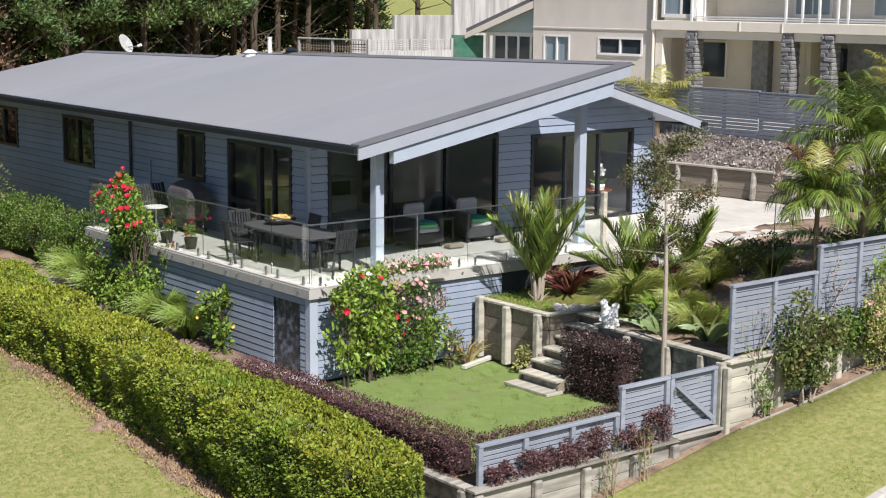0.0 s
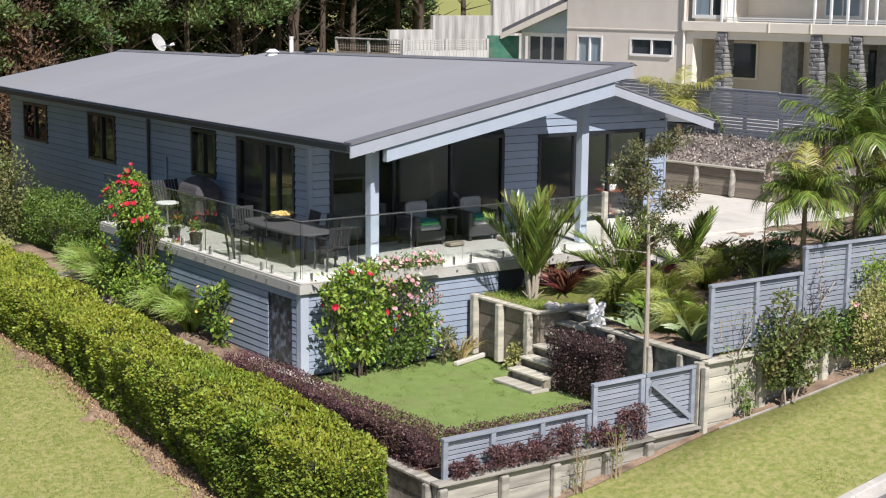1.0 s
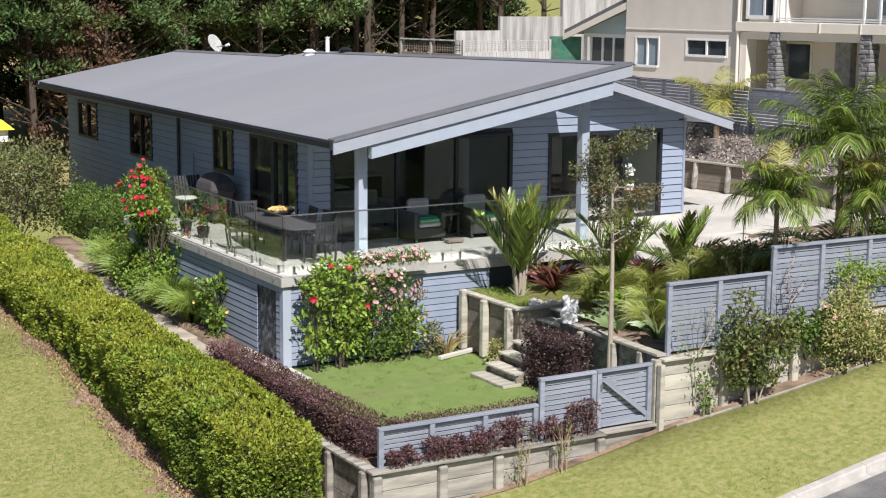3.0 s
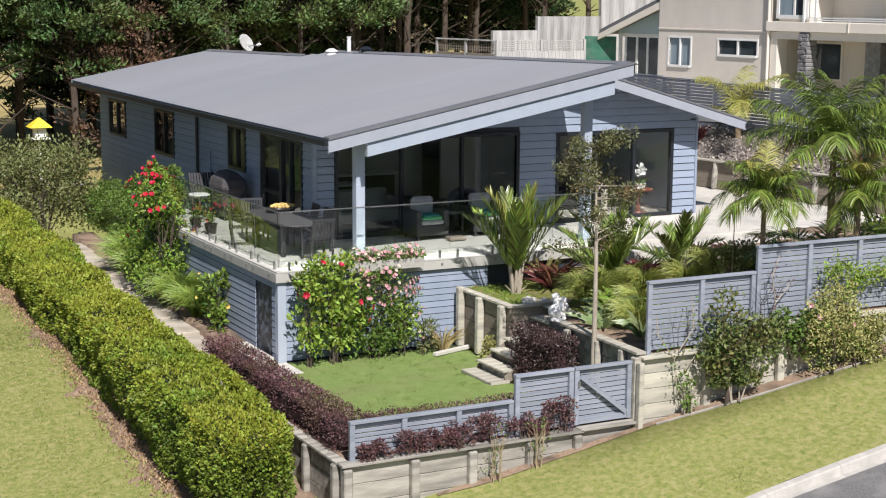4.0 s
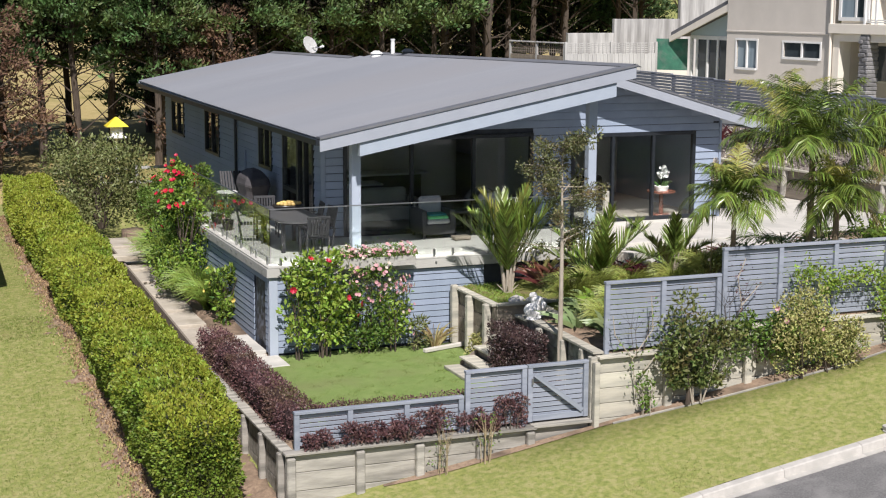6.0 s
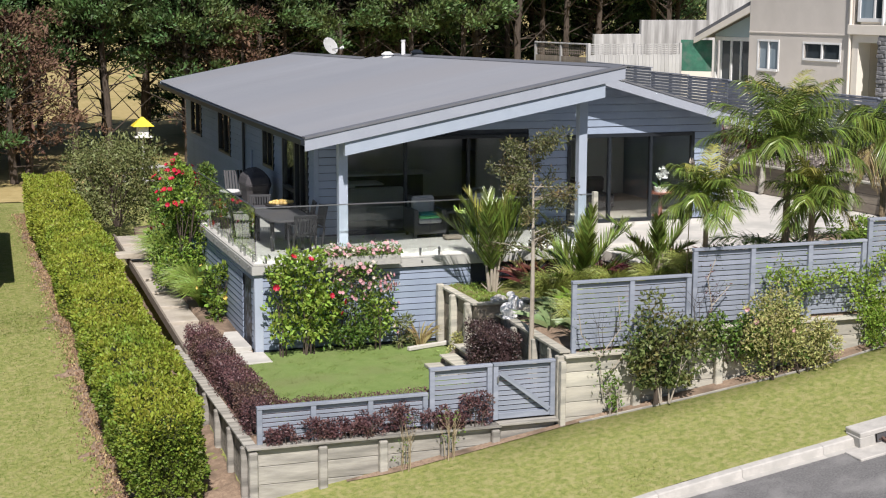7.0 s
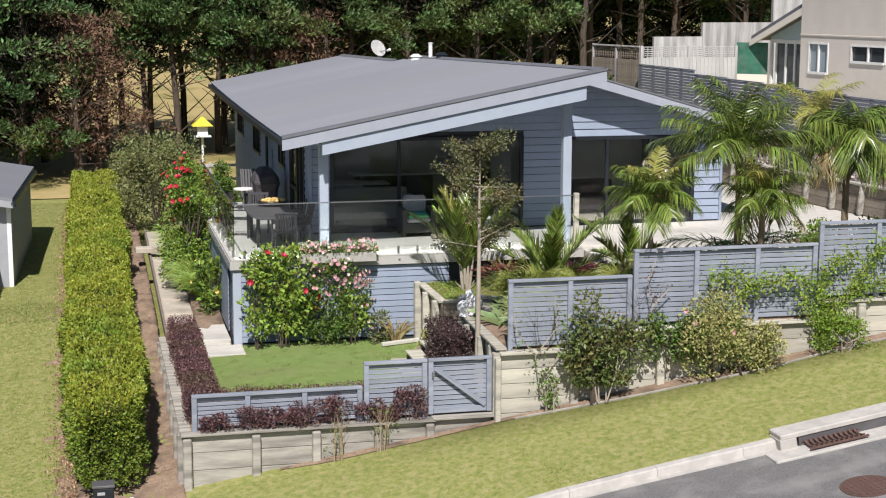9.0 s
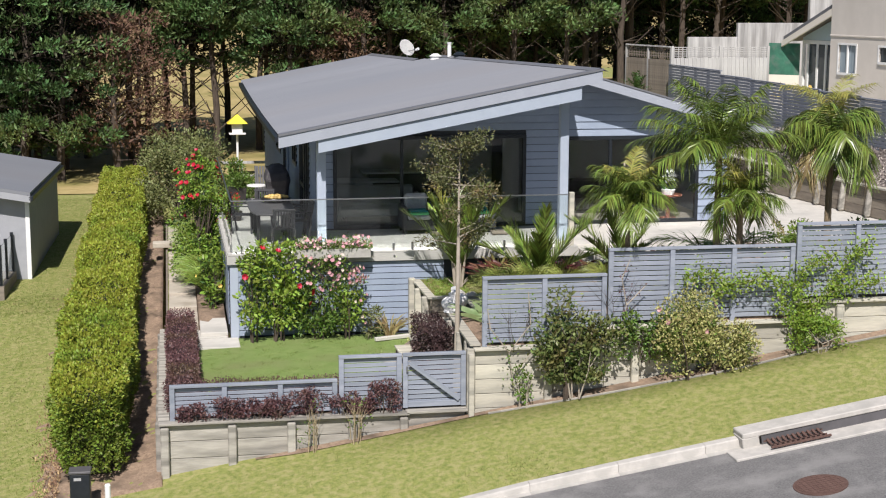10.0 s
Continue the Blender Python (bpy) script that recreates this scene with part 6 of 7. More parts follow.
tuft("grass_clump", (-0.34, 8.9, -1.42), 1100, 1.25, 0.85, BLADE, "large arching green grass clump beside the path", 51, 0.02)
tuft("grass_clump", (-0.34, 7.8, -1.47), 900, 1.05, 0.75, BLADE, "arching green grass clump beside the path", 50, 0.02)
tuft("grass_clump", (-0.34, 5.1, -1.60), 1100, 1.1, 0.75, BLADE, "large arching green grass clump beside the path", 52, 0.02)
tuft("grass_clump", (-0.32, 4.0, -1.64), 900, 1.0, 0.7, BLADE, "arching green grass clump beside the path", 53, 0.02)
for i, (x, y, h, r) in enumerate(((5.55, -2.75, 0.72, 0.72), (6.15, -2.55, 0.66, 0.62), (6.85, -2.75, 0.55, 0.55), (5.35, -4.70, 0.55, 0.60), (6.1, -3.7, 0.5, 0.55), (7.7, -3.0, 0.55, 0.55), (8.7, -2.6, 0.62, 0.60), (9.4, -3.2, 0.55, 0.5))):
    tuft("grass_clump", (x, y, bed_z(x, y)), 1000, h * 1.45, r * 0.92, BLADE_OLIVE, "fine olive-green grass clump in the garden bed", 54 + i, 0.015, 0.70)
for i, (x, y, h) in enumerate(((5.25, -3.75, 0.62), (5.75, -3.45, 0.62), (5.05, -5.3, 0.55), (5.9, -4.9, 0.6), (4.85, -4.3, 0.42))):
    tuft("agave", (x, y, bed_z(x, y)), 26, h, 0.62, LEAF_AGAVE if i % 2 == 0 else LEAF_BRIGHT, "pale green agave rosette with broad striped leaves", 62 + i, 0.105, 0.42)
rk = np.random.default_rng(205)
for x, y, r in ((4.78, -1.72, 0.20), (5.06, -1.84, 0.15), (5.3, -1.9, 0.12)):
    bm = bmesh.new()
    bmesh.ops.create_icosphere(bm, subdivisions=3, radius=r, matrix=Matrix.Diagonal((1.2, 0.8, 0.38, 1)))
    for q in bm.verts:
        q.co += Vector(noise.noise_vector(q.co * 7 + Vector((x * 9, y, 0)))) * r * 0.22
    me = bpy.data.meshes.new("garden_rock")
    bm.to_mesh(me)
    bm.free()
    me.materials.append(TROUGH_C)
    tagged(new("garden_rock", me), "flat pale rock on the mossy bed", "rock", "bed rocks").matrix_world = pose(x, y, bed_z(x, y) + 0.03, 0, 0, x * 50)
RED_LEAF = material("bronze_red_leaf", (0.085, 0.026, 0.022), (0.19, 0.070, 0.048), 4, 0.4, island=0.4, trans=0.15)
MAROON = material("maroon_leaf", (0.07, 0.015, 0.022), (0.13, 0.03, 0.04), 4, 0.4, island=0.4, trans=0.1)
for i, (x, y, h, m) in enumerate(((5.85, -0.85, 0.58, RED_LEAF), (6.25, -0.55, 0.5, RED_LEAF), (7.35, -1.35, 0.42, MAROON), (7.8, -1.5, 0.40, MAROON), (9.3, -1.5, 0.5, MAROON), (9.9, -1.8, 0.5, MAROON))):
    tuft("bromeliad", (x, y, bed_z(x, y)), 46, h * 0.95, 0.66, m, "bronze-red bromeliad rosette in the bed", 66 + i, 0.085, 0.35)
tuft("bromeliad", (6.0, -0.25, -0.62), 22, 0.62, 0.4, LEAF_VARIEG, "pale cream-green bromeliad rosette in the bed", 73, 0.09, 0.3)
for i, (x, y) in enumerate(((17.3, 2.2), (16.9, 9.0), (16.8, 10.2), (17.5, 1.3))):
    tuft("cordyline", (x, y, 1.0), 40, 0.8, 0.5, MAROON if i else RED_LEAF, "dark red cordyline on the bank", 74 + i, 0.06, 0.4)
pg = tuft("pampas_grass", (7.45, -4.75, -0.5), 70, 1.2, 0.4, BLADE_OLIVE, "pampas grass with a pale plume", 80, 0.014, 0.5)
bm = bmesh.new()
cyl(bm, (0, 0, 0), (0.05, 0, 2.25), 0.012, 0.009, 6)
part("stalk", bm, LEAF_DRY, pg)
prng = np.random.default_rng(81)
pp = np.stack([0.05 + prng.normal(0, 0.03, 260), prng.normal(0, 0.03, 260), prng.uniform(2.15, 2.85, 260)], 1)
v, f = leaf_arrays(pp, np.tile([0, 0, 1.0], (260, 1)), 0.12, prng, 0.25, 0.45)
array_part("plume", v, f, PALE_FLOWER, pg)

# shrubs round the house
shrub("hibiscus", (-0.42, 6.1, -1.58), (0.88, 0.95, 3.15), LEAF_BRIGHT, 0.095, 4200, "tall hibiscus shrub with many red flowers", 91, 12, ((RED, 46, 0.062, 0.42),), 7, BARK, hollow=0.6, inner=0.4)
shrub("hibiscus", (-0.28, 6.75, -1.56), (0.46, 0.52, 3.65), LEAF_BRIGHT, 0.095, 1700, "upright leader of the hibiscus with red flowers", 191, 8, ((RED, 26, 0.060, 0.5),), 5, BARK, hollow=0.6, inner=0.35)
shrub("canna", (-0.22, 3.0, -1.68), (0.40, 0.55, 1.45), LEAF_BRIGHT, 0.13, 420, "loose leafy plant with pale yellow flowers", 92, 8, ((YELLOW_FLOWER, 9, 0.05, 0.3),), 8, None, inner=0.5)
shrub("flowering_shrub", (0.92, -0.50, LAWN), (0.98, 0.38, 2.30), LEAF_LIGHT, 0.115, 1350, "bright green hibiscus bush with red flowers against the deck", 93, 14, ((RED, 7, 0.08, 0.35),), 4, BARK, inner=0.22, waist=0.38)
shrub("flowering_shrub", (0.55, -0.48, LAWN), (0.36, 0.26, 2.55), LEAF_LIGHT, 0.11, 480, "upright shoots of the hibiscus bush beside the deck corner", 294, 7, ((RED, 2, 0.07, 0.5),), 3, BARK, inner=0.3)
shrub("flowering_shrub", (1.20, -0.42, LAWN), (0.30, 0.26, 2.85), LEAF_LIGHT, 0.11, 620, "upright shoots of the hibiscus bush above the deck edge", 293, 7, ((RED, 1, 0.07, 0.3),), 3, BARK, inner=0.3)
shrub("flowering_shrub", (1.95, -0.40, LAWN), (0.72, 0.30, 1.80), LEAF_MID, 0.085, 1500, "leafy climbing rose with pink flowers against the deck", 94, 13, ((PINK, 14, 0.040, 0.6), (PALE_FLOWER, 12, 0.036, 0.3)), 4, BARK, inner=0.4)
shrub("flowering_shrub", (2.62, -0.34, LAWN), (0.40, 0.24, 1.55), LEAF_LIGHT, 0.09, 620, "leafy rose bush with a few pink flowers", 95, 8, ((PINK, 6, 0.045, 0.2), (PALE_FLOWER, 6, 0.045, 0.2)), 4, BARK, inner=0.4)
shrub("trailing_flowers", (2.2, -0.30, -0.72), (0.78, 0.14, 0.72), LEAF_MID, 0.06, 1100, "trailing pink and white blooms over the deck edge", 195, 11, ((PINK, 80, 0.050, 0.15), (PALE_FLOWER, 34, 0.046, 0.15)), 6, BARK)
shrub("low_shrub", (3.12, -0.36, LAWN), (0.26, 0.24, 0.72), LEAF_OLIVE, 0.11, 300, "low grey-green shrub with strap leaves", 96, 6, None, 6, BARK, aspect=0.25)
tuft("low_shrub", (3.52, -0.35, LAWN), 60, 0.62, 0.42, LEAF_DRY, "dry reddish strap-leaved clump beside the rose", 197, 0.035, 0.45)
shrub("low_shrub", (3.95, -1.55, LAWN), (0.22, 0.28, 0.55), LEAF_VARIEG, 0.075, 380, "small yellow-green shrub at the bed wall", 97, 5, None, 5)
shrub("olive_shrub", (-0.80, 16.3, -1.45), (1.75, 2.0, 2.8), LEAF_OLIVE, 0.105, 9500, "large loose olive-green shrub beside the path", 98, 30, None, 14, hollow=0.25)
shrub("olive_shrub", (-1.0, 19.3, -1.5), (1.35, 1.5, 2.7), LEAF_OLIVE, 0.10, 6000, "loose olive-green shrub behind the house corner", 99, 14, None, 9, hollow=0.4)
shrub("leafy_hedge_bush", (0.55, 11.3, -1.35), (0.95, 1.3, 1.65), LEAF_MID, 0.075, 6500, "dense mid-green bush at the end of the deck", 100, 13)
shrub("leafy_hedge_bush", (0.75, 13.6, -1.35), (1.0, 1.5, 1.55), LEAF_MID, 0.075, 6500, "dense mid-green bush along the house", 101, 13)
shrub("leafy_hedge_bush", (0.95, 15.9, -1.35), (1.0, 1.4, 1.45), LEAF_MID, 0.075, 5000, "dense mid-green bush along the house", 102, 12)
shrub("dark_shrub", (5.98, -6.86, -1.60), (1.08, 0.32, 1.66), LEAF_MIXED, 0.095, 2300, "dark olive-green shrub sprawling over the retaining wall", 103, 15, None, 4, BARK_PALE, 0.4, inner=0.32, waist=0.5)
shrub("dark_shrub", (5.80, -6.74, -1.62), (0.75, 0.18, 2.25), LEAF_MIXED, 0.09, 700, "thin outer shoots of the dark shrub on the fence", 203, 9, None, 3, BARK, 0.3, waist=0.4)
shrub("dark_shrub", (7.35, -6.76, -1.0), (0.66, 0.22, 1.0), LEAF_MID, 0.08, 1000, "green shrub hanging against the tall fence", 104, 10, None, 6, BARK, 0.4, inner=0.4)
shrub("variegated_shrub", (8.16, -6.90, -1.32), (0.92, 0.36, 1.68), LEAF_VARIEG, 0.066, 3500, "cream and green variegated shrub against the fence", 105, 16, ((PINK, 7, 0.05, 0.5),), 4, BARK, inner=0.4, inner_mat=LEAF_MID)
shrub("variegated_shrub", (8.72, -6.98, -1.28), (0.80, 0.36, 1.0), LEAF_VARIEG, 0.062, 2800, "low cream and green variegated shrub", 106, 16, None, 4, BARK, inner=0.4, inner_mat=LEAF_MID)


def vine(loc, routes, leaf, per_m, mat, label, seed, spread=0.10):
    """A climber: thin stems along routes (lists of points) with leaves round them."""
    rng = np.random.default_rng(seed)
    t = thing("climbing_vine", loc, label, "climber")
    bm = bmesh.new()
    pts = []
    for route in routes:
        for a, b in zip(route[:-1], route[1:]):
            a, b = Vector(a), Vector(b)
            cyl(bm, a, b, 0.012, 0.008, 6)
            k = max(2, int((b - a).length * per_m))
            u = rng.uniform(0, 1, k)[:, None]
            q = np.array(a)[None] * (1 - u) + np.array(b)[None] * u + rng.normal(0, 1, (k, 3)) * np.array([spread, spread * 0.45, spread]) * rng.uniform(0.4, 1.7, (k, 1))
            pts.append(q)
    part("stem", bm, BARK_PALE, t)
    p = np.concatenate(pts)
    p[:, 1] = np.minimum(p[:, 1], 0.05)
    v, f = leaf_arrays(p, np.tile([0, -0.6, 0.3], (len(p), 1)), leaf, rng, 0.5, 0.9)
    array_part("foliage", v, f, mat, t, kind="stuff")
    return t


vine((10.4, -6.62, -0.9), [[(0, 0, 0), (0.05, 0, 0.6), (-0.15, 0, 1.15), (0.1, 0, 1.55)], [(-0.15, 0, 1.15), (-0.7, 0, 1.35), (-1.4, 0, 1.2), (-1.75, 0, 1.0)], [(0.05, 0, 0.6), (0.5, 0, 1.0), (0.9, 0, 1.6), (1.3, 0, 1.95)], [(0.5, 0, 1.0), (1.1, 0, 1.15), (1.6, 0, 1.25)], [(0.05, 0, 0.5), (-0.35, 0, 0.75), (-0.5, 0, 1.0)], [(0, 0, 0.3), (0.45, 0, 0.45)], [(-1.4, 0, 1.2), (-1.9, 0, 1.45), (-2.3, 0, 1.35)], [(0.1, 0, 1.55), (0.6, 0, 1.7)]], 0.075, 430, LEAF_LIGHT, "sparse bright green climber trained on the tall fence", 107)
vine((6.9, -6.60, -0.6), [[(0, 0, 0), (0.1, 0, 0.6), (0.0, 0, 1.1), (0.15, 0, 1.45)], [(0.1, 0, 0.6), (0.45, 0, 0.95)]], 0.05, 55, LEAF_PURPLE, "thin purplish climber on the tall fence", 108, 0.07)
vine((4.9, -6.60, -1.3), [[(0, 0, -0.2), (-0.1, 0, 0.5), (-0.45, 0, 0.95), (-0.5, 0, 1.3)], [(-0.1, 0, 0.5), (0.3, 0, 1.0), (0.25, 0, 1.6)], [(0, 0, 0.1), (0.35, 0, 0.5), (0.7, 0, 0.9)]], 0.06, 38, LEAF_MID, "thin green climber on the timber wall and fence", 109, 0.08)
shrub("climbing_shrub", (10.7, -6.88, -0.95), (0.75, 0.28, 0.65), LEAF_BRIGHT, 0.065, 1500, "low bright green climber at the fence foot", 108, 7, None, 6, BARK_PALE)
shrub("low_shrub", (5.05, -6.70, -1.85), (0.26, 0.12, 0.85), LEAF_MID, 0.075, 190, "thin green climber on the timber wall", 109, 7, None, 5, BARK_PALE, 0.2)
shrub("low_shrub", (10.75, -5.4, -0.15), (0.7, 0.5, 1.5), LEAF_BRIGHT, 0.08, 2500, "bright green bush behind the tall fence", 110, 9)
shrub("low_shrub", (9.0, -2.9, -0.3), (0.7, 0.6, 0.7), LEAF_OLIVE, 0.07, 1600, "mixed low shrub in the garden bed", 111, 8, ((PALE_FLOWER, 8, 0.04, 0.4),))
shrub("low_shrub", (10.2, -2.4, -0.2), (0.8, 0.6, 0.65), LEAF_DARK, 0.07, 1600, "dark low shrub in the garden bed", 112, 8)
shrub("low_shrub", (7.9, -5.3, -0.4), (0.7, 0.5, 0.8), LEAF_OLIVE, 0.07, 1600, "mixed low shrub behind the fence", 113, 8)
shrub("low_shrub", (12.8, -4.2, -0.1), (1.2, 1.1, 1.2), LEAF_DARK, 0.09, 3500, "dark green bush in the garden bed", 114, 10)
shrub("low_shrub", (14.6, -3.6, -0.05), (1.2, 1.1, 1.3), LEAF_MID, 0.09, 3500, "green bush in the garden bed", 115, 10)
shrub("low_shrub", (19.0, 14.2, 1.45), (0.7, 0.9, 1.55), LEAF_OLIVE, 0.08, 1500, "flowering shrub behind the boundary fence", 116, 8, ((YELLOW_FLOWER, 22, 0.09, 0.6),))
shrub("low_shrub", (17.5, 22.8, 0.95), (0.9, 0.7, 0.8), LEAF_BRIGHT, 0.09, 1200, "bright low plants near the paling fence", 117, 7)
for i, (x, r, h) in enumerate(((-0.85, 0.34, 0.32), (-0.30, 0.42, 0.40), (0.25, 0.42, 0.34), (0.62, 0.35, 0.42), (1.15, 0.40, 0.50), (1.80, 0.34, 0.46), (2.55, 0.46, 0.62), (2.2, 0.3, 0.36))):
    shrub("purple_shrub", (x, -6.49, -1.86), (r, 0.15, h), LEAF_PURPLE, 0.05, int(1500 * r + 300), "small loose purple-leaved shrub against the low fence", 120 + i, 6, None, 5)
rng0 = np.random.default_rng(130)
for x in (1.20, 1.98):
    tw = thing("bare_rose", (x, -6.72, ground_z(x, -6.75) + 0.02), "thin brown rose stems with few leaves", "shrub")
    part("branch_frame", stems(rng0, 9, 0.85, 0.34, 0.0075, 2), ROSE_STEM, tw)
    v, f = shrub_arrays(rng0, 70, 0.35, 0.12, 1.1, 0.05)
    array_part("foliage", v, f, LEAF_MID, tw)
tw = thing("bare_climber", (6.75, -6.55, -0.42), "thin dark climber stems on the fence", "shrub")
part("branch_frame", stems(rng0, 4, 1.0, 0.6, 0.006, 3), BARK, tw)
tw = thing("bare_climber", (4.95, -6.55, -0.72), "thin dark climber stems on the fence", "shrub")
part("branch_frame", stems(rng0, 4, 0.85, 0.55, 0.006, 3), BARK, tw)


def slender_tree():
    rng = np.random.default_rng(140)
    t = thing("young_tree", (4.10, -5.12, LAWN), "slender young tree with a pale stem and airy crown", "tree")
    bm = bmesh.new()
    pts = [Vector((0, 0, -0.05)), Vector((0.03, 0.02, 1.2)), Vector((0.05, 0.05, 2.6)), Vector((0.07, 0.12, 3.6)), Vector((0.10, 0.2, 4.75))]
    for i in range(4):
        cyl(bm, pts[i], pts[i + 1], (0.055, 0.048, 0.036, 0.022)[i], (0.048, 0.036, 0.022, 0.008)[i], 9)
    limbs, tips = [], []
    for k in range(30):
        z = rng.uniform(2.75, 4.7)
        a, l = rng.uniform(0, 6.283), rng.uniform(0.35, 0.85) * (1.25 - 0.16 * (z - 2.6) ** 1.3 * 0.8)
        b = Vector((0.05 + 0.02 * (z - 2.6), 0.05 + 0.06 * (z - 2.6), z))
        e = b + Vector((math.cos(a) * l, math.sin(a) * l, rng.uniform(0.05, 0.55) * l))
        cyl(bm, b, e, 0.013, 0.004, 5)
        tips += [b.lerp(e, q) for q in (0.4, 0.6, 0.8, 1.0)]
    part("trunk", bm, BARK_PALE, t)
    tips = np.array([tuple(q) for q in tips])
    per = 55
    k = np.repeat(np.arange(len(tips)), per)
    d = unit(rng.normal(0, 1, (len(k), 3)))
    p = tips[k] + d * rng.uniform(0.2, 1, len(k))[:, None] * np.array([0.15, 0.15, 0.19]) - np.array([0, 0, 0.05])
    v, f = leaf_arrays(p, d, 0.062, rng, 0.42, 0.8)
    array_part("crown", v, f, LEAF_OLIVE2, t)


LEAF_OLIVE2 = material("grey_green_leaf", (0.085, 0.10, 0.035), (0.16, 0.165, 0.06), 2, 0.5, island=0.5, trans=0.2, c3=(0.19, 0.13, 0.06), c3_scale=3.0, c3_at=0.62)
slender_tree()

# flower trough on the deck edge
tr = thing("flower_trough", (2.3, -0.16, -0.05), "pale concrete trough of pink and cream flowers on the deck edge", "planter")
bm = prism(bmesh.new(), [(-0.15, 0.17), (0.15, 0.17), (0.11, -0.03), (-0.11, -0.03)], 'x', -0.82, 0.82)
part("trough", bm, TROUGH_C, tr)
fr = np.random.default_rng(150)
p = np.stack([fr.uniform(-0.85, 0.85, 1500), fr.normal(0, 0.10, 1500), 0.15 + np.abs(fr.normal(0, 0.11, 1500))], 1)
v, f = leaf_arrays(p, np.tile([0, -0.2, 0.8], (1500, 1)), 0.06, fr, 0.5, 0.9)
array_part("foliage", v, f, LEAF_MID, tr)
for m, n in ((PINK, 85), (PALE_FLOWER, 30)):
    for q in p[fr.choice(1500, n, replace=False)] + np.array([0, -0.03, 0.05]):
        flower(m, 0.04 * fr.uniform(0.8, 1.2), q, fr.normal(0, 0.35, 3) + np.array([0, -0.6, 0.7]), tr)


# ---- turf ----
def turf(name, x0, x1, y0, y1, density, height, zf, mat, label, seed):
    """Short grass blades over a patch of ground, too many to count."""
    rng = np.random.default_rng(seed)
    n = int((x1 - x0) * (y1 - y0) * density)
    x, y = rng.uniform(x0, x1, n), rng.uniform(y0, y1, n)
    z = np.array([zf(a, b) for a, b in zip(x, y)])
    p = np.stack([x, y, z - 0.008], 1)
    a = rng.uniform(0, 6.283, n)
    h = height * rng.uniform(0.5, 1.4, n)
    w = np.stack([np.cos(a), np.sin(a), np.zeros(n)], 1) * 0.010
    tip = p + np.stack([rng.normal(0, 1.0, n) * h, rng.normal(0, 1.0, n) * h, h], 1)
    v = np.stack([p - w, p + w, tip], 1).reshape(-1, 3)
    f = np.arange(3 * n).reshape(n, 3)
    tagged(new(name, array_mesh(name, v, f, mat)), label, "grass", kind="stuff")


turf("grass", -7.0, 17.0, -9.37, -6.85, 1100, 0.018, verge_z, TURF, "short mown verge grass with dry patches", 171)
turf("grass", -9.0, -3.48, -8.6, 22.0, 900, 0.024, ground_z, TURF_LEFT, "mown grass beside the hedge", 172)
turf("grass", -0.72, 4.02, -5.66, -0.05, 1700, 0.013, lambda x, y: LAWN + 0.02 * math.sin(x * 1.3) + 0.012 * y * 0.5, TURF_FINE, "fine green clipped lawn grass", 173)
turf("grass", 4.3, 5.14, -1.95, 0.25, 900, 0.05, bed_z, BLADE, "mossy green ground cover in the raised bed", 174)


def bark_chips():
    """Loose bark strewn along the hedge, thinning out into the grass."""
    rng = np.random.default_rng(181)
    n = 7500
    x = -3.25 - np.abs(rng.normal(0, 0.22, n))
    y = rng.uniform(-6.8, 20, n)
    p = np.stack([x, y, np.array([ground_z(a, b) for a, b in zip(x, y)]) + 0.03 + 0.05 * np.clip(x + 3.6, 0, 1)], 1)
    v, f = leaf_arrays(p, np.tile([0, 0, 1.0], (n, 1)), 0.055, rng, 0.5, 0.5)
    tagged(new("bark_chips", array_mesh("bark_chips", v, f, CHIP)), "red-brown bark chips strewn beside the hedge", "bark chips", kind="stuff")


bark_chips()


# ---- deck furniture ----
CHAR = material("charcoal_slats", (0.020, 0.020, 0.022), (0.036, 0.036, 0.040), 6, 0.5, obj=0.1)
CHAR_TOP = material("charcoal_tabletop", (0.075, 0.073, 0.075), (0.11, 0.105, 0.11), 4, 0.5, stretch=(1, 4, 1))
WICKER = material("dark_wicker", (0.035, 0.035, 0.038), (0.065, 0.065, 0.07), 30, 0.6, 0.8, 90)
CUSHION = material("grey_cushion", (0.33, 0.33, 0.33), (0.40, 0.40, 0.40), 8, 0.9, 0.2, 60)
GREEN_C = material("green_cushion", (0.10, 0.50, 0.18), (0.18, 0.60, 0.25), 6, 0.85)
TEAL_C = material("teal_cushion", (0.01, 0.16, 0.17), (0.02, 0.22, 0.22), 6, 0.85)
COVER = material("grey_cover_fabric", (0.055, 0.05, 0.053), (0.08, 0.074, 0.077), 5, 0.8, 0.3, 20)
FRUIT = material("yellow_fruit", (0.46, 0.30, 0.09), (0.62, 0.46, 0.16), 5, 0.5, obj=0.35)
POT = material("dark_glazed_bowl", (0.02, 0.018, 0.016), (0.035, 0.03, 0.028), 6, 0.3)

tb = thing("dining_table", (1.12, 2.35, 0), "charcoal oval-ended outdoor dining table on the deck", "table")
bm = bmesh.new()
outline = []
for k in range(24):
    a = 2 * math.pi * k / 24
    c, s = math.cos(a), math.sin(a)
    outline.append((0.52 * math.copysign(abs(c) ** 0.5, c), 1.30 * math.copysign(abs(s) ** 0.6, s)))
prism(bm, outline, 'z', 0.70, 0.74)
part("tabletop", bm, CHAR_TOP, tb)
part("apron", boxes(((-0.36, -0.8, 0.62), (0.36, 0.8, 0.699))), CHAR, tb)
for x in (-0.33, 0.33):
    for y in (-0.75, 0.75):
        piece("leg", (0.08, 0.08, 0.62), CHAR, tb, (x, y, 0.31), bevel=0.008)


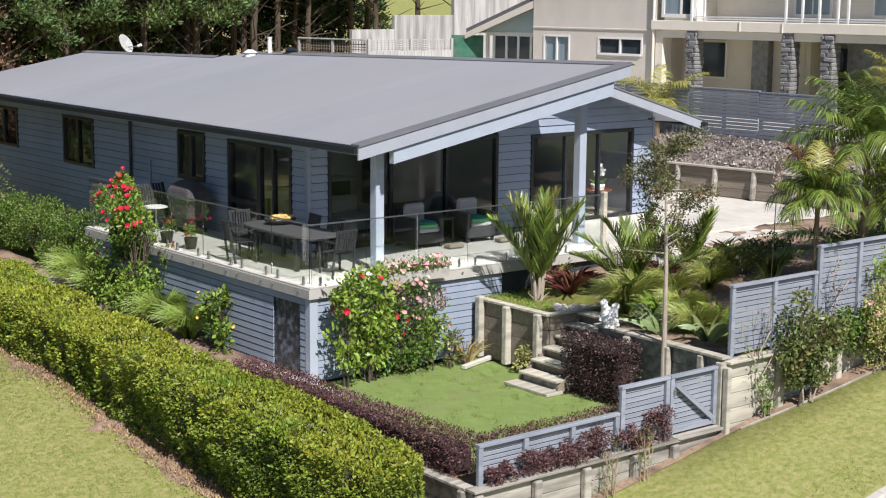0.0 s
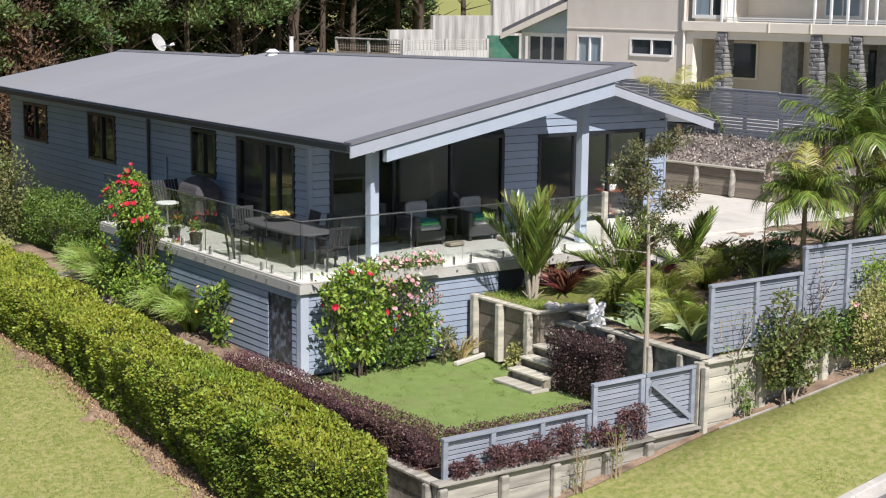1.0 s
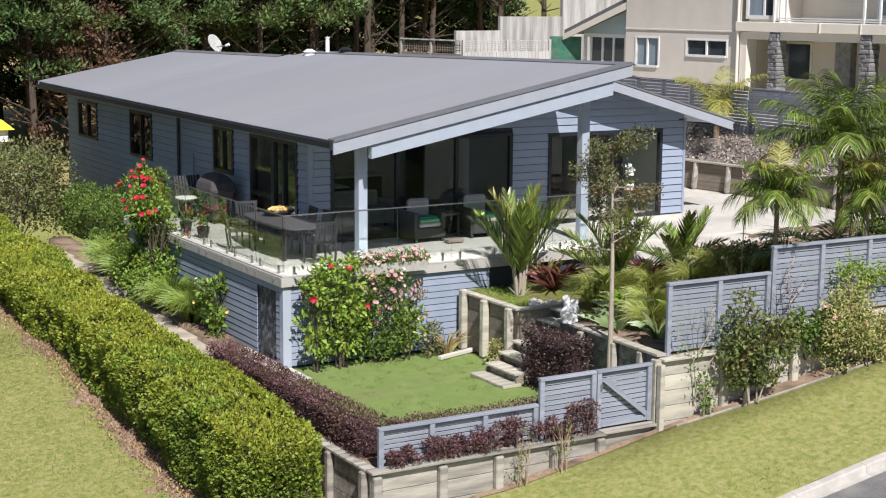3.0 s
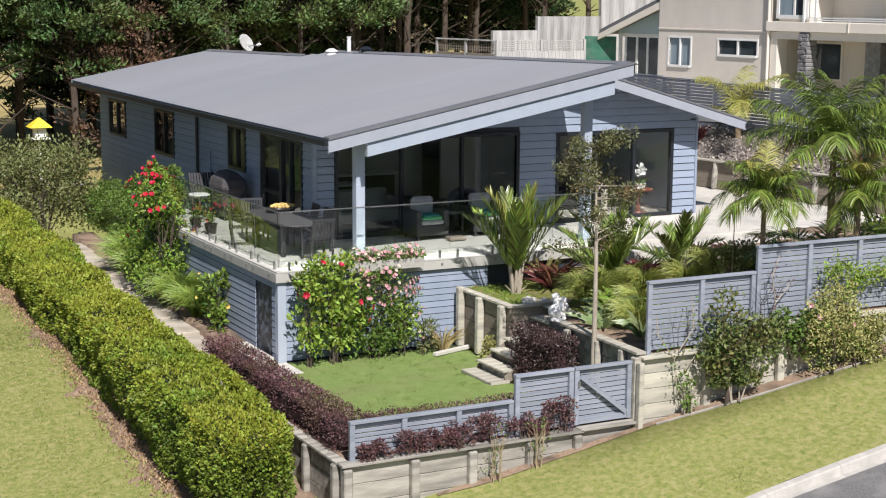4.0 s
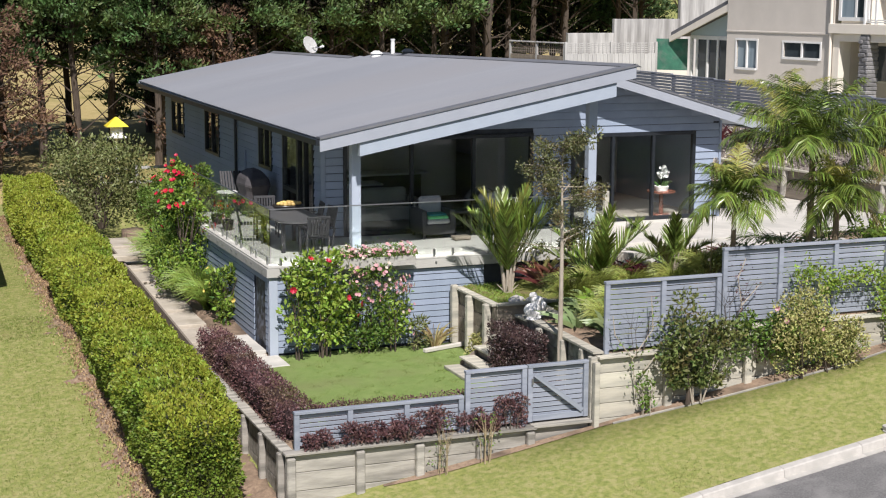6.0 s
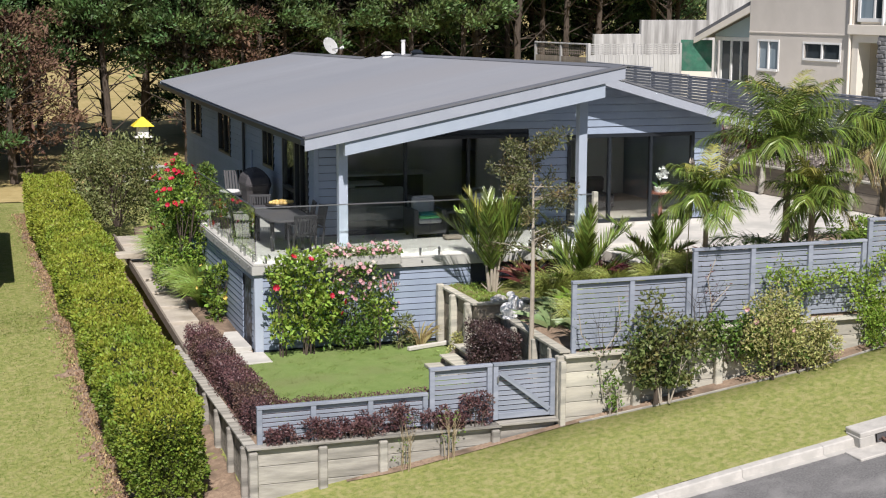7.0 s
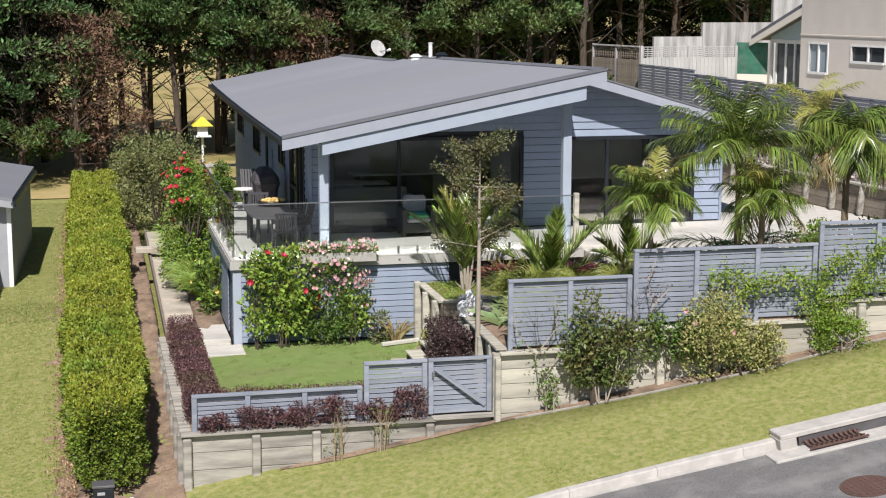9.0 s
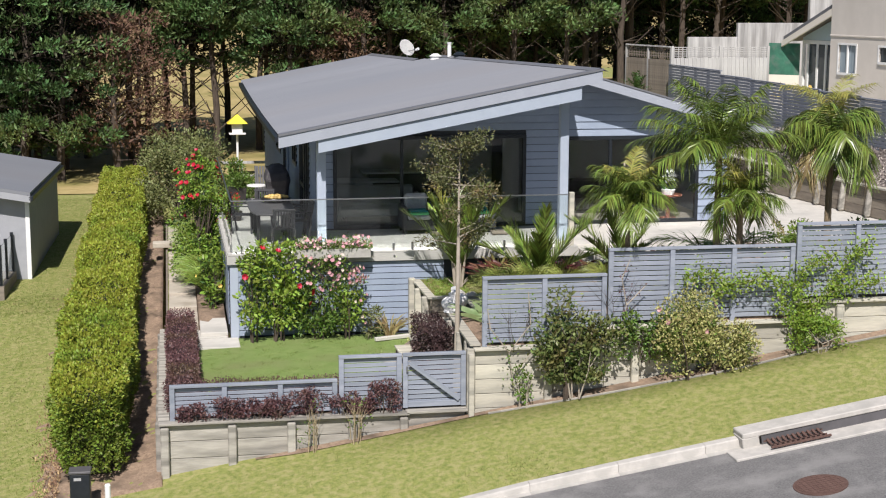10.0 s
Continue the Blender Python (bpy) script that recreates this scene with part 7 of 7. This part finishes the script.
def dining_chair():
    c = thing("dining_chair", (1.30, 0.98, 0), "charcoal slatted outdoor dining armchair", "chair", "chairs round the deck table")
    for x in (-0.24, 0.24):
        piece("leg", (0.04, 0.04, 0.64), CHAR, c, (x, 0.24, 0.32))
        piece("leg", (0.04, 0.04, 0.46), CHAR, c, (x, -0.24, 0.23), (8, 0, 0))
        piece("armrest", (0.055, 0.54, 0.025), CHAR, c, (x, 0.02, 0.655))
        piece("back_post", (0.04, 0.035, 0.46), CHAR, c, (x * 0.92, -0.30, 0.66), (12, 0, 0))
    for i in range(7):
        piece("seat_slat", (0.44, 0.055, 0.018), CHAR, c, (0, -0.21 + i * 0.07, 0.43))
    for i in range(7):
        piece("back_slat", (0.038, 0.016, 0.38), CHAR, c, (-0.18 + i * 0.06, -0.30, 0.66), (12, 0, 0))
    piece("back_rail", (0.5, 0.03, 0.06), CHAR, c, (0, -0.345, 0.87), (12, 0, 0))
    piece("back_rail", (0.44, 0.03, 0.05), CHAR, c, (0, -0.252, 0.48), (12, 0, 0))
    return c


ch = dining_chair()
for x, y, r in ((1.72, 2.05, 96), (1.70, 2.85, 84), (0.52, 3.25, -104), (1.05, 3.95, 172)):
    copy_thing(ch, pose(x, y, 0, 0, 0, r))

bw = thing("fruit_bowl", (1.28, 2.95, 0.742), "dark oval bowl heaped with yellow fruit", "bowl")
bm = bmesh.new()
bmesh.ops.create_uvsphere(bm, u_segments=20, v_segments=10, radius=0.25)
bmesh.ops.delete(bm, geom=[q for q in bm.verts if q.co.z > 0.02], context='VERTS')
for q in bm.verts:
    q.co.z = max(q.co.z * 0.6 + 0.13, 0.0)
bmesh.ops.solidify(bm, geom=bm.faces[:], thickness=0.015)
bmesh.ops.scale(bm, vec=(1.45, 1.0, 0.85), verts=bm.verts)
part("bowl", bm, POT, bw, smooth=True)
br = random.Random(5)
for k in range(24):
    a, r = br.uniform(0, 6.28), 0.19 * math.sqrt(br.random())
    bm = bmesh.new()
    bmesh.ops.create_icosphere(bm, subdivisions=2, radius=0.045, matrix=pose(1.45 * r * math.cos(a), r * math.sin(a), 0.135 + 0.04 * (1 - r / 0.19), 0, 0, 0) @ Matrix.Diagonal((1.25, 0.9, 0.9, 1)))
    part("fruit", bm, FRUIT, bw, smooth=True)


def armchair():
    a = thing("wicker_armchair", (4.62, 2.62, 0), "dark wicker armchair with grey cushion and green striped seat", "armchair", "deck armchairs")
    part("body", boxes(((-0.40, -0.38, 0.10), (0.40, 0.38, 0.34)), bevel=0.02), WICKER, a)
    for x in (-0.40, 0.28):
        part("arm", boxes(((x, -0.38, 0.10), (x + 0.12, 0.38, 0.66)), bevel=0.02), WICKER, a)
    part("backrest", boxes(((-0.28, 0.28, 0.341), (0.28, 0.40, 0.80)), bevel=0.02), WICKER, a)
    part("back_cushion", boxes(((-0.27, 0.12, 0.46), (0.27, 0.27, 0.92)), bevel=0.05), CUSHION, a)
    part("seat_cushion", boxes(((-0.275, -0.40, 0.345), (0.275, 0.12, 0.455)), bevel=0.035), CUSHION, a)
    part("throw_cushion", boxes(((-0.25, -0.38, 0.456), (0.25, 0.05, 0.52)), bevel=0.028), GREEN_C, a)
    part("throw_cushion", boxes(((-0.22, -0.34, 0.521), (0.22, 0.05, 0.57)), bevel=0.022), TEAL_C, a)
    for x in (-0.34, 0.34):
        for y in (-0.32, 0.32):
            piece("foot", (0.06, 0.06, 0.098), CHAR, a, (x, y, 0.05))
    return a


ac = armchair()
copy_thing(ac, pose(6.10, 2.62, 0, 0, 0, -3))
st = thing("side_table", (5.38, 2.85, 0), "low dark wicker side table", "table")
part("top", boxes(((-0.24, -0.24, 0.50), (0.24, 0.24, 0.56)), bevel=0.01), WICKER, st)
for x in (-0.2, 0.2):
    for y in (-0.2, 0.2):
        piece("leg", (0.05, 0.05, 0.498), WICKER, st, (x, y, 0.25))
for x, y in ((5.05, 1.95), (6.5, 1.95)):
    fs = thing("foot_block", (x, y, 0), "low dark timber block on the deck", "footrest")
    part("block", boxes(((-0.2, -0.12, 0.02), (0.2, 0.12, 0.10)), bevel=0.015), OLD_TIMBER, fs)
    for dx in (-0.14, 0.14):
        piece("runner", (0.05, 0.2, 0.02), OLD_TIMBER, fs, (dx, 0, 0.01))

bq = thing("covered_barbecue", (1.62, 7.35, 0), "barbecue under a fitted grey fabric cover", "barbecue")
bm = bmesh.new()
ring = []
for z, hx, hy in ((0.34, 0.26, 0.46), (0.62, 0.29, 0.52), (0.80, 0.33, 0.62), (0.98, 0.29, 0.56), (1.12, 0.17, 0.36), (1.17, 0.08, 0.22)):
    ring.append([bm.verts.new((hx * cx, hy * cy, z + 0.02 * math.sin(7 * cx + 5 * cy + z * 9))) for cx, cy in ((-1, -0.8), (-0.7, -1), (0.7, -1), (1, -0.8), (1, 0.8), (0.7, 1), (-0.7, 1), (-1, 0.8))])
for p, q in zip(ring[:-1], ring[1:]):
    for i in range(8):
        bm.faces.new((p[i], p[(i + 1) % 8], q[(i + 1) % 8], q[i]))
bm.faces.new(ring[0][::-1])
bm.faces.new(ring[-1])
bmesh.ops.bevel(bm, geom=bm.edges[:], offset=0.018, segments=2, affect='EDGES')
part("cover", bm, COVER, bq)
part("cart", boxes(((-0.24, -0.42, 0.10), (0.24, 0.42, 0.35))), CHAR, bq)
for y in (-0.36, 0.36):
    for x in (-0.20, 0.20):
        part("wheel", cyl(bmesh.new(), (x - 0.02, y, 0.06), (x + 0.02, y, 0.06), 0.06, 0.06, 12), DARK_FRAME, bq)
wt = thing("side_table", (1.12, 8.0, 0), "small round white table on the deck", "table")
part("top", cyl(bmesh.new(), (0, 0, 0.52), (0, 0, 0.55), 0.27, 0.27, 24), WHITE, wt)
part("pedestal", cyl(bmesh.new(), (0, 0, 0.03), (0, 0, 0.52), 0.03, 0.03, 10), STEEL, wt)
part("base", cyl(bmesh.new(), (0, 0, 0.0), (0, 0, 0.03), 0.18, 0.15, 18), STEEL, wt)
RED_POT = material("red_pot_flowers", (0.40, 0.02, 0.02), (0.50, 0.05, 0.03), 5, 0.5)
for x, y in ((0.45, 5.2), (0.42, 6.2)):
    pp = thing("potted_plant", (x, y, 0), "small pot of red flowers inside the glass", "planter", "deck pots")
    part("pot", cyl(bmesh.new(), (0, 0, 0), (0, 0, 0.24), 0.11, 0.15, 16), POT, pp)
    pr = np.random.default_rng(int(y * 10))
    v, f = shrub_arrays(pr, 220, 0.20, 0.20, 0.32, 0.06)
    array_part("foliage", v + np.array([0, 0, 0.20]), f, LEAF_MID, pp)
    v, f = shrub_arrays(pr, 45, 0.17, 0.17, 0.34, 0.05)
    array_part("blooms", v + np.array([0, 0, 0.27]), f, RED_POT, pp)

# slatted lounger and planter by the side wall
lg = thing("slatted_deck_chair", (1.45, 8.45, 0), "dark slatted deck chair beside the wall", "chair")
for i in range(8):
    piece("back_slat", (0.06, 0.02, 0.75), CHAR, lg, (-0.26 + i * 0.075, 0.25, 0.62), (-22, 0, 0))
for i in range(7):
    piece("seat_slat", (0.6, 0.06, 0.02), CHAR, lg, (0, -0.3 + i * 0.08, 0.36))
for x in (-0.28, 0.28):
    for y in (-0.3, 0.2):
        piece("leg", (0.05, 0.05, 0.352), CHAR, lg, (x, y, 0.176))
    piece("back_post", (0.05, 0.04, 0.80), CHAR, lg, (x * 1.12, 0.28, 0.60), (-22, 0, 0))
pl = thing("potted_plant", (0.62, 8.55, 0), "square dark planter with leafy green plant on the deck", "planter")
part("pot", prism(bmesh.new(), [(-0.20, 0), (0.20, 0), (0.25, 0.42), (-0.25, 0.42)], 'y', -0.22, 0.22), POT, pl)
prng2 = np.random.default_rng(160)
v, f = shrub_arrays(prng2, 1300, 0.50, 0.50, 0.85, 0.08)
array_part("foliage", v + np.array([0, 0, 0.36]), f, LEAF_MID, pl)

# indoors
TABLEW = material("red_brown_wood", (0.13, 0.045, 0.03), (0.19, 0.07, 0.045), 5, 0.35)
ot = thing("round_table", (11.35, 3.95, 0.0), "small round red-brown table behind the glass", "table")
part("top", cyl(bmesh.new(), (0, 0, 0.58), (0, 0, 0.62), 0.36, 0.36, 28), TABLEW, ot)
part("pedestal", cyl(bmesh.new(), (0, 0, 0.03), (0, 0, 0.579), 0.06, 0.05, 12), TABLEW, ot)
part("base", cyl(bmesh.new(), (0, 0, 0.0), (0, 0, 0.03), 0.22, 0.20, 20), TABLEW, ot)
oc = thing("orchid", (11.35, 3.95, 0.62), "white orchid in a low white pot", "plant")
part("pot", cyl(bmesh.new(), (0, 0, 0), (0, 0, 0.12), 0.15, 0.19, 18), WHITE, oc)
bm = bmesh.new()
cyl(bm, (0, 0, 0.1), (0.05, 0, 0.42), 0.008, 0.006, 6)
cyl(bm, (0.05, 0, 0.42), (-0.04, 0, 0.58), 0.006, 0.004, 6)
part("stem", bm, LEAF_DARK, oc)
orng = np.random.default_rng(161)
p = np.stack([orng.normal(0, 0.07, 16), orng.normal(0, 0.05, 16), orng.uniform(0.34, 0.6, 16)], 1)
v, f = leaf_arrays(np.repeat(p, 6, 0), np.tile([0, -1.0, 0.1], (96, 1)), 0.09, orng, 0.9, 0.8)
array_part("flowers", v, f, WHITE, oc)
v, f = tuft_arrays(orng, 10, 0.22, 0.25, 0.06, 0.6)
array_part("leaves", v + np.array([0, 0, 0.1]), f, LEAF_DARK, oc)
SOFA = material("pale_sofa_fabric", (0.42, 0.41, 0.39), (0.50, 0.49, 0.47), 6, 0.9)
sf = thing("sofa", (4.0, 5.2, 0), "pale fabric sofa inside the living room", "sofa")
part("base", boxes(((-1.0, -0.42, 0.08), (1.0, 0.42, 0.42)), bevel=0.03), SOFA, sf)
part("backrest", boxes(((-1.0, 0.2, 0.421), (1.0, 0.42, 0.80)), bevel=0.05), SOFA, sf)
for x in (-1.16, 1.001):
    part("arm", boxes(((x, -0.42, 0.08), (x + 0.16, 0.42, 0.60)), bevel=0.03), SOFA, sf)
for x in (-0.9, 0.9):
    for y in (-0.35, 0.35):
        piece("foot", (0.06, 0.06, 0.08), CHAR, sf, (x, y, 0.04))
kt = thing("dining_counter", (5.1, 7.6, 0), "white kitchen counter inside the house", "counter")
part("worktop", boxes(((-1.2, -0.4, 0.88), (1.2, 0.4, 0.93)), bevel=0.006), WHITE, kt)
part("body", boxes(((-1.0, -0.3, 0.0), (1.0, 0.35, 0.879))), CHAR_TOP, kt)
dt = thing("dining_table", (3.9, 7.0, 0), "white indoor dining table seen through the glass", "table")
part("tabletop", boxes(((-0.9, -0.45, 0.72), (0.9, 0.45, 0.76)), bevel=0.01), WHITE, dt)
part("pedestal", boxes(((-0.22, -0.16, 0.03), (0.22, 0.16, 0.719)), bevel=0.02), WHITE, dt)
part("base", boxes(((-0.4, -0.28, 0.0), (0.4, 0.28, 0.03)), bevel=0.008), WHITE, dt)
bc = thing("tub_chair", (6.55, 4.35, 0), "rounded grey tub chair behind the sliding glass", "armchair")
bm = bmesh.new()
bmesh.ops.create_uvsphere(bm, u_segments=20, v_segments=12, radius=0.45, matrix=pose(0, 0, 0.45) @ Matrix.Diagonal((1.0, 0.95, 0.95, 1)))
bmesh.ops.delete(bm, geom=[q for q in bm.verts if q.co.y < -0.18 and q.co.z > 0.42], context='VERTS')
bmesh.ops.solidify(bm, geom=bm.faces[:], thickness=0.07)
part("shell", bm, CUSHION, bc, smooth=True)
part("seat_cushion", cyl(bmesh.new(), (0, -0.04, 0.34), (0, -0.04, 0.46), 0.34, 0.33, 20), CUSHION, bc)
s2 = thing("sofa", (9.7, 5.6, 0), "dark sofa inside the second room", "sofa")
part("base", boxes(((-0.95, -0.42, 0.08), (0.95, 0.42, 0.42)), bevel=0.03), COVER, s2)
part("backrest", boxes(((-0.95, 0.2, 0.421), (0.95, 0.42, 0.82)), bevel=0.05), COVER, s2)
for x in (-0.85, 0.85):
    for y in (-0.35, 0.35):
        piece("foot", (0.06, 0.06, 0.08), CHAR, s2, (x, y, 0.04))

# ---- small outdoor things ----
YELLOW = material("yellow_paint", (0.72, 0.58, 0.03), (0.80, 0.66, 0.05), 5, 0.5)
bf = thing("bird_feeder", (1.45, 26.9, -1.5), "white bird feeder with a yellow pyramid roof on a post", "bird feeder")
part("post", cyl(bmesh.new(), (0, 0, -0.1), (0, 0, 1.75), 0.05, 0.045, 10), WHITE, bf)
part("tray", boxes(((-0.32, -0.32, 1.75), (0.32, 0.32, 1.81)), bevel=0.01), WHITE, bf)
part("body", boxes(((-0.2, -0.2, 1.811), (0.2, 0.2, 2.18)), bevel=0.01), WHITE, bf)
bm = bmesh.new()
bmesh.ops.create_cone(bm, cap_ends=True, segments=4, radius1=0.56, radius2=0.05, depth=0.34, matrix=pose(0, 0, 2.35, 0, 0, 45))
part("roof", bm, YELLOW, bf)
rf = thing("timber_railing", (0.2, 22.6, -1.5), "weathered timber railing behind the house", "railing")
for x in (0, 1.2, 2.4):
    piece("post", (0.09, 0.09, 1.2), GREY_FENCE, rf, (x, 0, 0.6))
for z in (0.6, 1.1):
    piece("rail", (2.5, 0.05, 0.10), GREY_FENCE, rf, (1.2, -0.06, z))

ST_WHITE = material("white_ceramic", (0.80, 0.79, 0.77), (0.85, 0.84, 0.82), 6, 0.9, spec=0.2)
for x, y, s, r in ((4.27, -3.62, 1.35, 65), (4.52, -3.30, 1.35, -100)):
    bm = bmesh.new()
    cyl(bm, (0, 0, 0), (0, 0, 0.035), 0.10, 0.09, 14)
    bmesh.ops.create_uvsphere(bm, u_segments=14, v_segments=10, radius=0.10, matrix=pose(0, 0.02, 0.12) @ Matrix.Diagonal((0.85, 1.15, 1.05, 1)))
    cyl(bm, (0, -0.03, 0.12), (0, -0.06, 0.26), 0.075, 0.045, 12)
    bmesh.ops.create_uvsphere(bm, u_segments=12, v_segments=8, radius=0.052, matrix=pose(0, -0.07, 0.285) @ Matrix.Diagonal((0.9, 1.2, 0.95, 1)))
    for sx in (-1, 1):
        cyl(bm, (sx * 0.045, -0.09, 0.02), (sx * 0.04, -0.06, 0.15), 0.026, 0.03, 8)
    me = bpy.data.meshes.new("garden_ornament")
    bm.to_mesh(me)
    bm.free()
    me.materials.append(ST_WHITE)
    o = tagged(new("garden_ornament", me), "small white ceramic garden ornament on the wall cap", "ornament", "white ornaments")
    o.matrix_world = pose(x, y, -0.645, 0, 0, r) @ Matrix.Scale(s, 4)

bn = thing("utility_box", (-2.80, -7.3, ground_z(-2.8, -7.3)), "dark grey utility pillar beside the hedge end", "utility box")
hb = -2.37 - ground_z(-2.8, -7.3)
part("body", boxes(((-0.17, -0.15, -0.05), (0.17, 0.15, hb - 0.05)), bevel=0.015), DARK_FRAME, bn)
part("lid", boxes(((-0.185, -0.165, hb - 0.049), (0.185, 0.165, hb)), bevel=0.012), CHAR_TOP, bn)
part("label", boxes(((-0.10, -0.156, hb - 0.16), (0.02, -0.151, hb - 0.11))), CUSHION, bn, "small pale plate")
mk = thing("marker_post", (-2.35, -7.35, ground_z(-2.35, -7.35)), "short white plastic marker post", "post")
part("post", cyl(bmesh.new(), (0, 0, -0.05), (0, 0, 0.42), 0.05, 0.05, 12), WHITE, mk)
part("cap", cyl(bmesh.new(), (0, 0, 0.42), (0, 0, 0.45), 0.055, 0.04, 12), WHITE, mk)

# stormwater inlet, grate, manhole
RUST = material("rusty_iron", (0.105, 0.058, 0.046), (0.165, 0.100, 0.082), 12, 0.8, 0.4, 60, metal=0.3)
gz = road_z(9.5, -9.7)
il = thing("stormwater_inlet", (8.1, -9.5, road_z(8.1, -9.5)), "concrete kerb inlet with a dark slot and rusty grate", "drain")
tilt = math.degrees(math.atan(0.16))
piece("lintel", (3.4, 0.44, 0.09), KERB_C, il, (1.65, -0.02, 0.235 + 0.264), (0, -tilt, 0), bevel=0.015)
# Solid strip; the shade of the inlet opening is put into its colour.
piece("slot", (2.7, 0.05, 0.17), CHAR_TOP, il, (1.65, -0.19, 0.105 + 0.264), (0, -tilt, 0))
piece("side_block", (0.3, 0.42, 0.22), KERB_C, il, (0.13, -0.03, 0.09 + 0.02), (0, -tilt, 0), bevel=0.015)
piece("side_block", (0.3, 0.42, 0.22), KERB_C, il, (3.15, -0.03, 0.09 + 0.50), (0, -tilt, 0), bevel=0.015)
piece("apron", (3.3, 0.46, 0.06), KERB_C, il, (1.35, -0.42, -0.005 + 0.216), (0, -tilt, 0), bevel=0.012)
for k in range(11):
    x = 0.42 + k * 0.088
    bar = bmesh.new()
    arc = [(-0.20, 0.02), (-0.30, -0.012), (-0.40, -0.02), (-0.50, 0.0), (-0.56, 0.03)]
    for (ya, za), (yb, zb) in zip(arc[:-1], arc[1:]):
        box(bar, (-0.02, min(ya, yb), -0.02), (0.02, max(ya, yb), 0.012))
        for q in bar.verts[-8:]:
            q.co.z += za + (zb - za) * (q.co.y - ya) / (yb - ya)
    ob = part("bar", bar, RUST, il)
    ob.location, ob.rotation_euler = (x, 0, 0.085 + x * 0.16), (0, radians(-tilt), 0)
for y in (-0.20, -0.56):
    piece("rim", (1.06, 0.03, 0.035), RUST, il, (0.87, y, 0.075 + 0.87 * 0.16), (0, -tilt, 0))
mh = thing("manhole_cover", (8.56, -11.73, road_z(8.56, -11.73) + 0.006), "round rusty iron manhole cover in the asphalt", "manhole cover")
mh.rotation_euler = (0, radians(-tilt), 0)
part("rim", cyl(bmesh.new(), (0, 0, -0.03), (0, 0, 0.008), 0.42, 0.42, 36), RUST, mh)
part("plate", cyl(bmesh.new(), (0, 0, 0.0), (0, 0, 0.016), 0.38, 0.38, 36), RUST, mh)
for k in range(-4, 5):
    l = 2 * math.sqrt(0.365 ** 2 - (k * 0.08) ** 2)
    piece("rib", (l, 0.02, 0.012), RUST, mh, (0, k * 0.08, 0.02))
    piece("rib", (0.02, l, 0.012), RUST, mh, (k * 0.08, 0, 0.02))
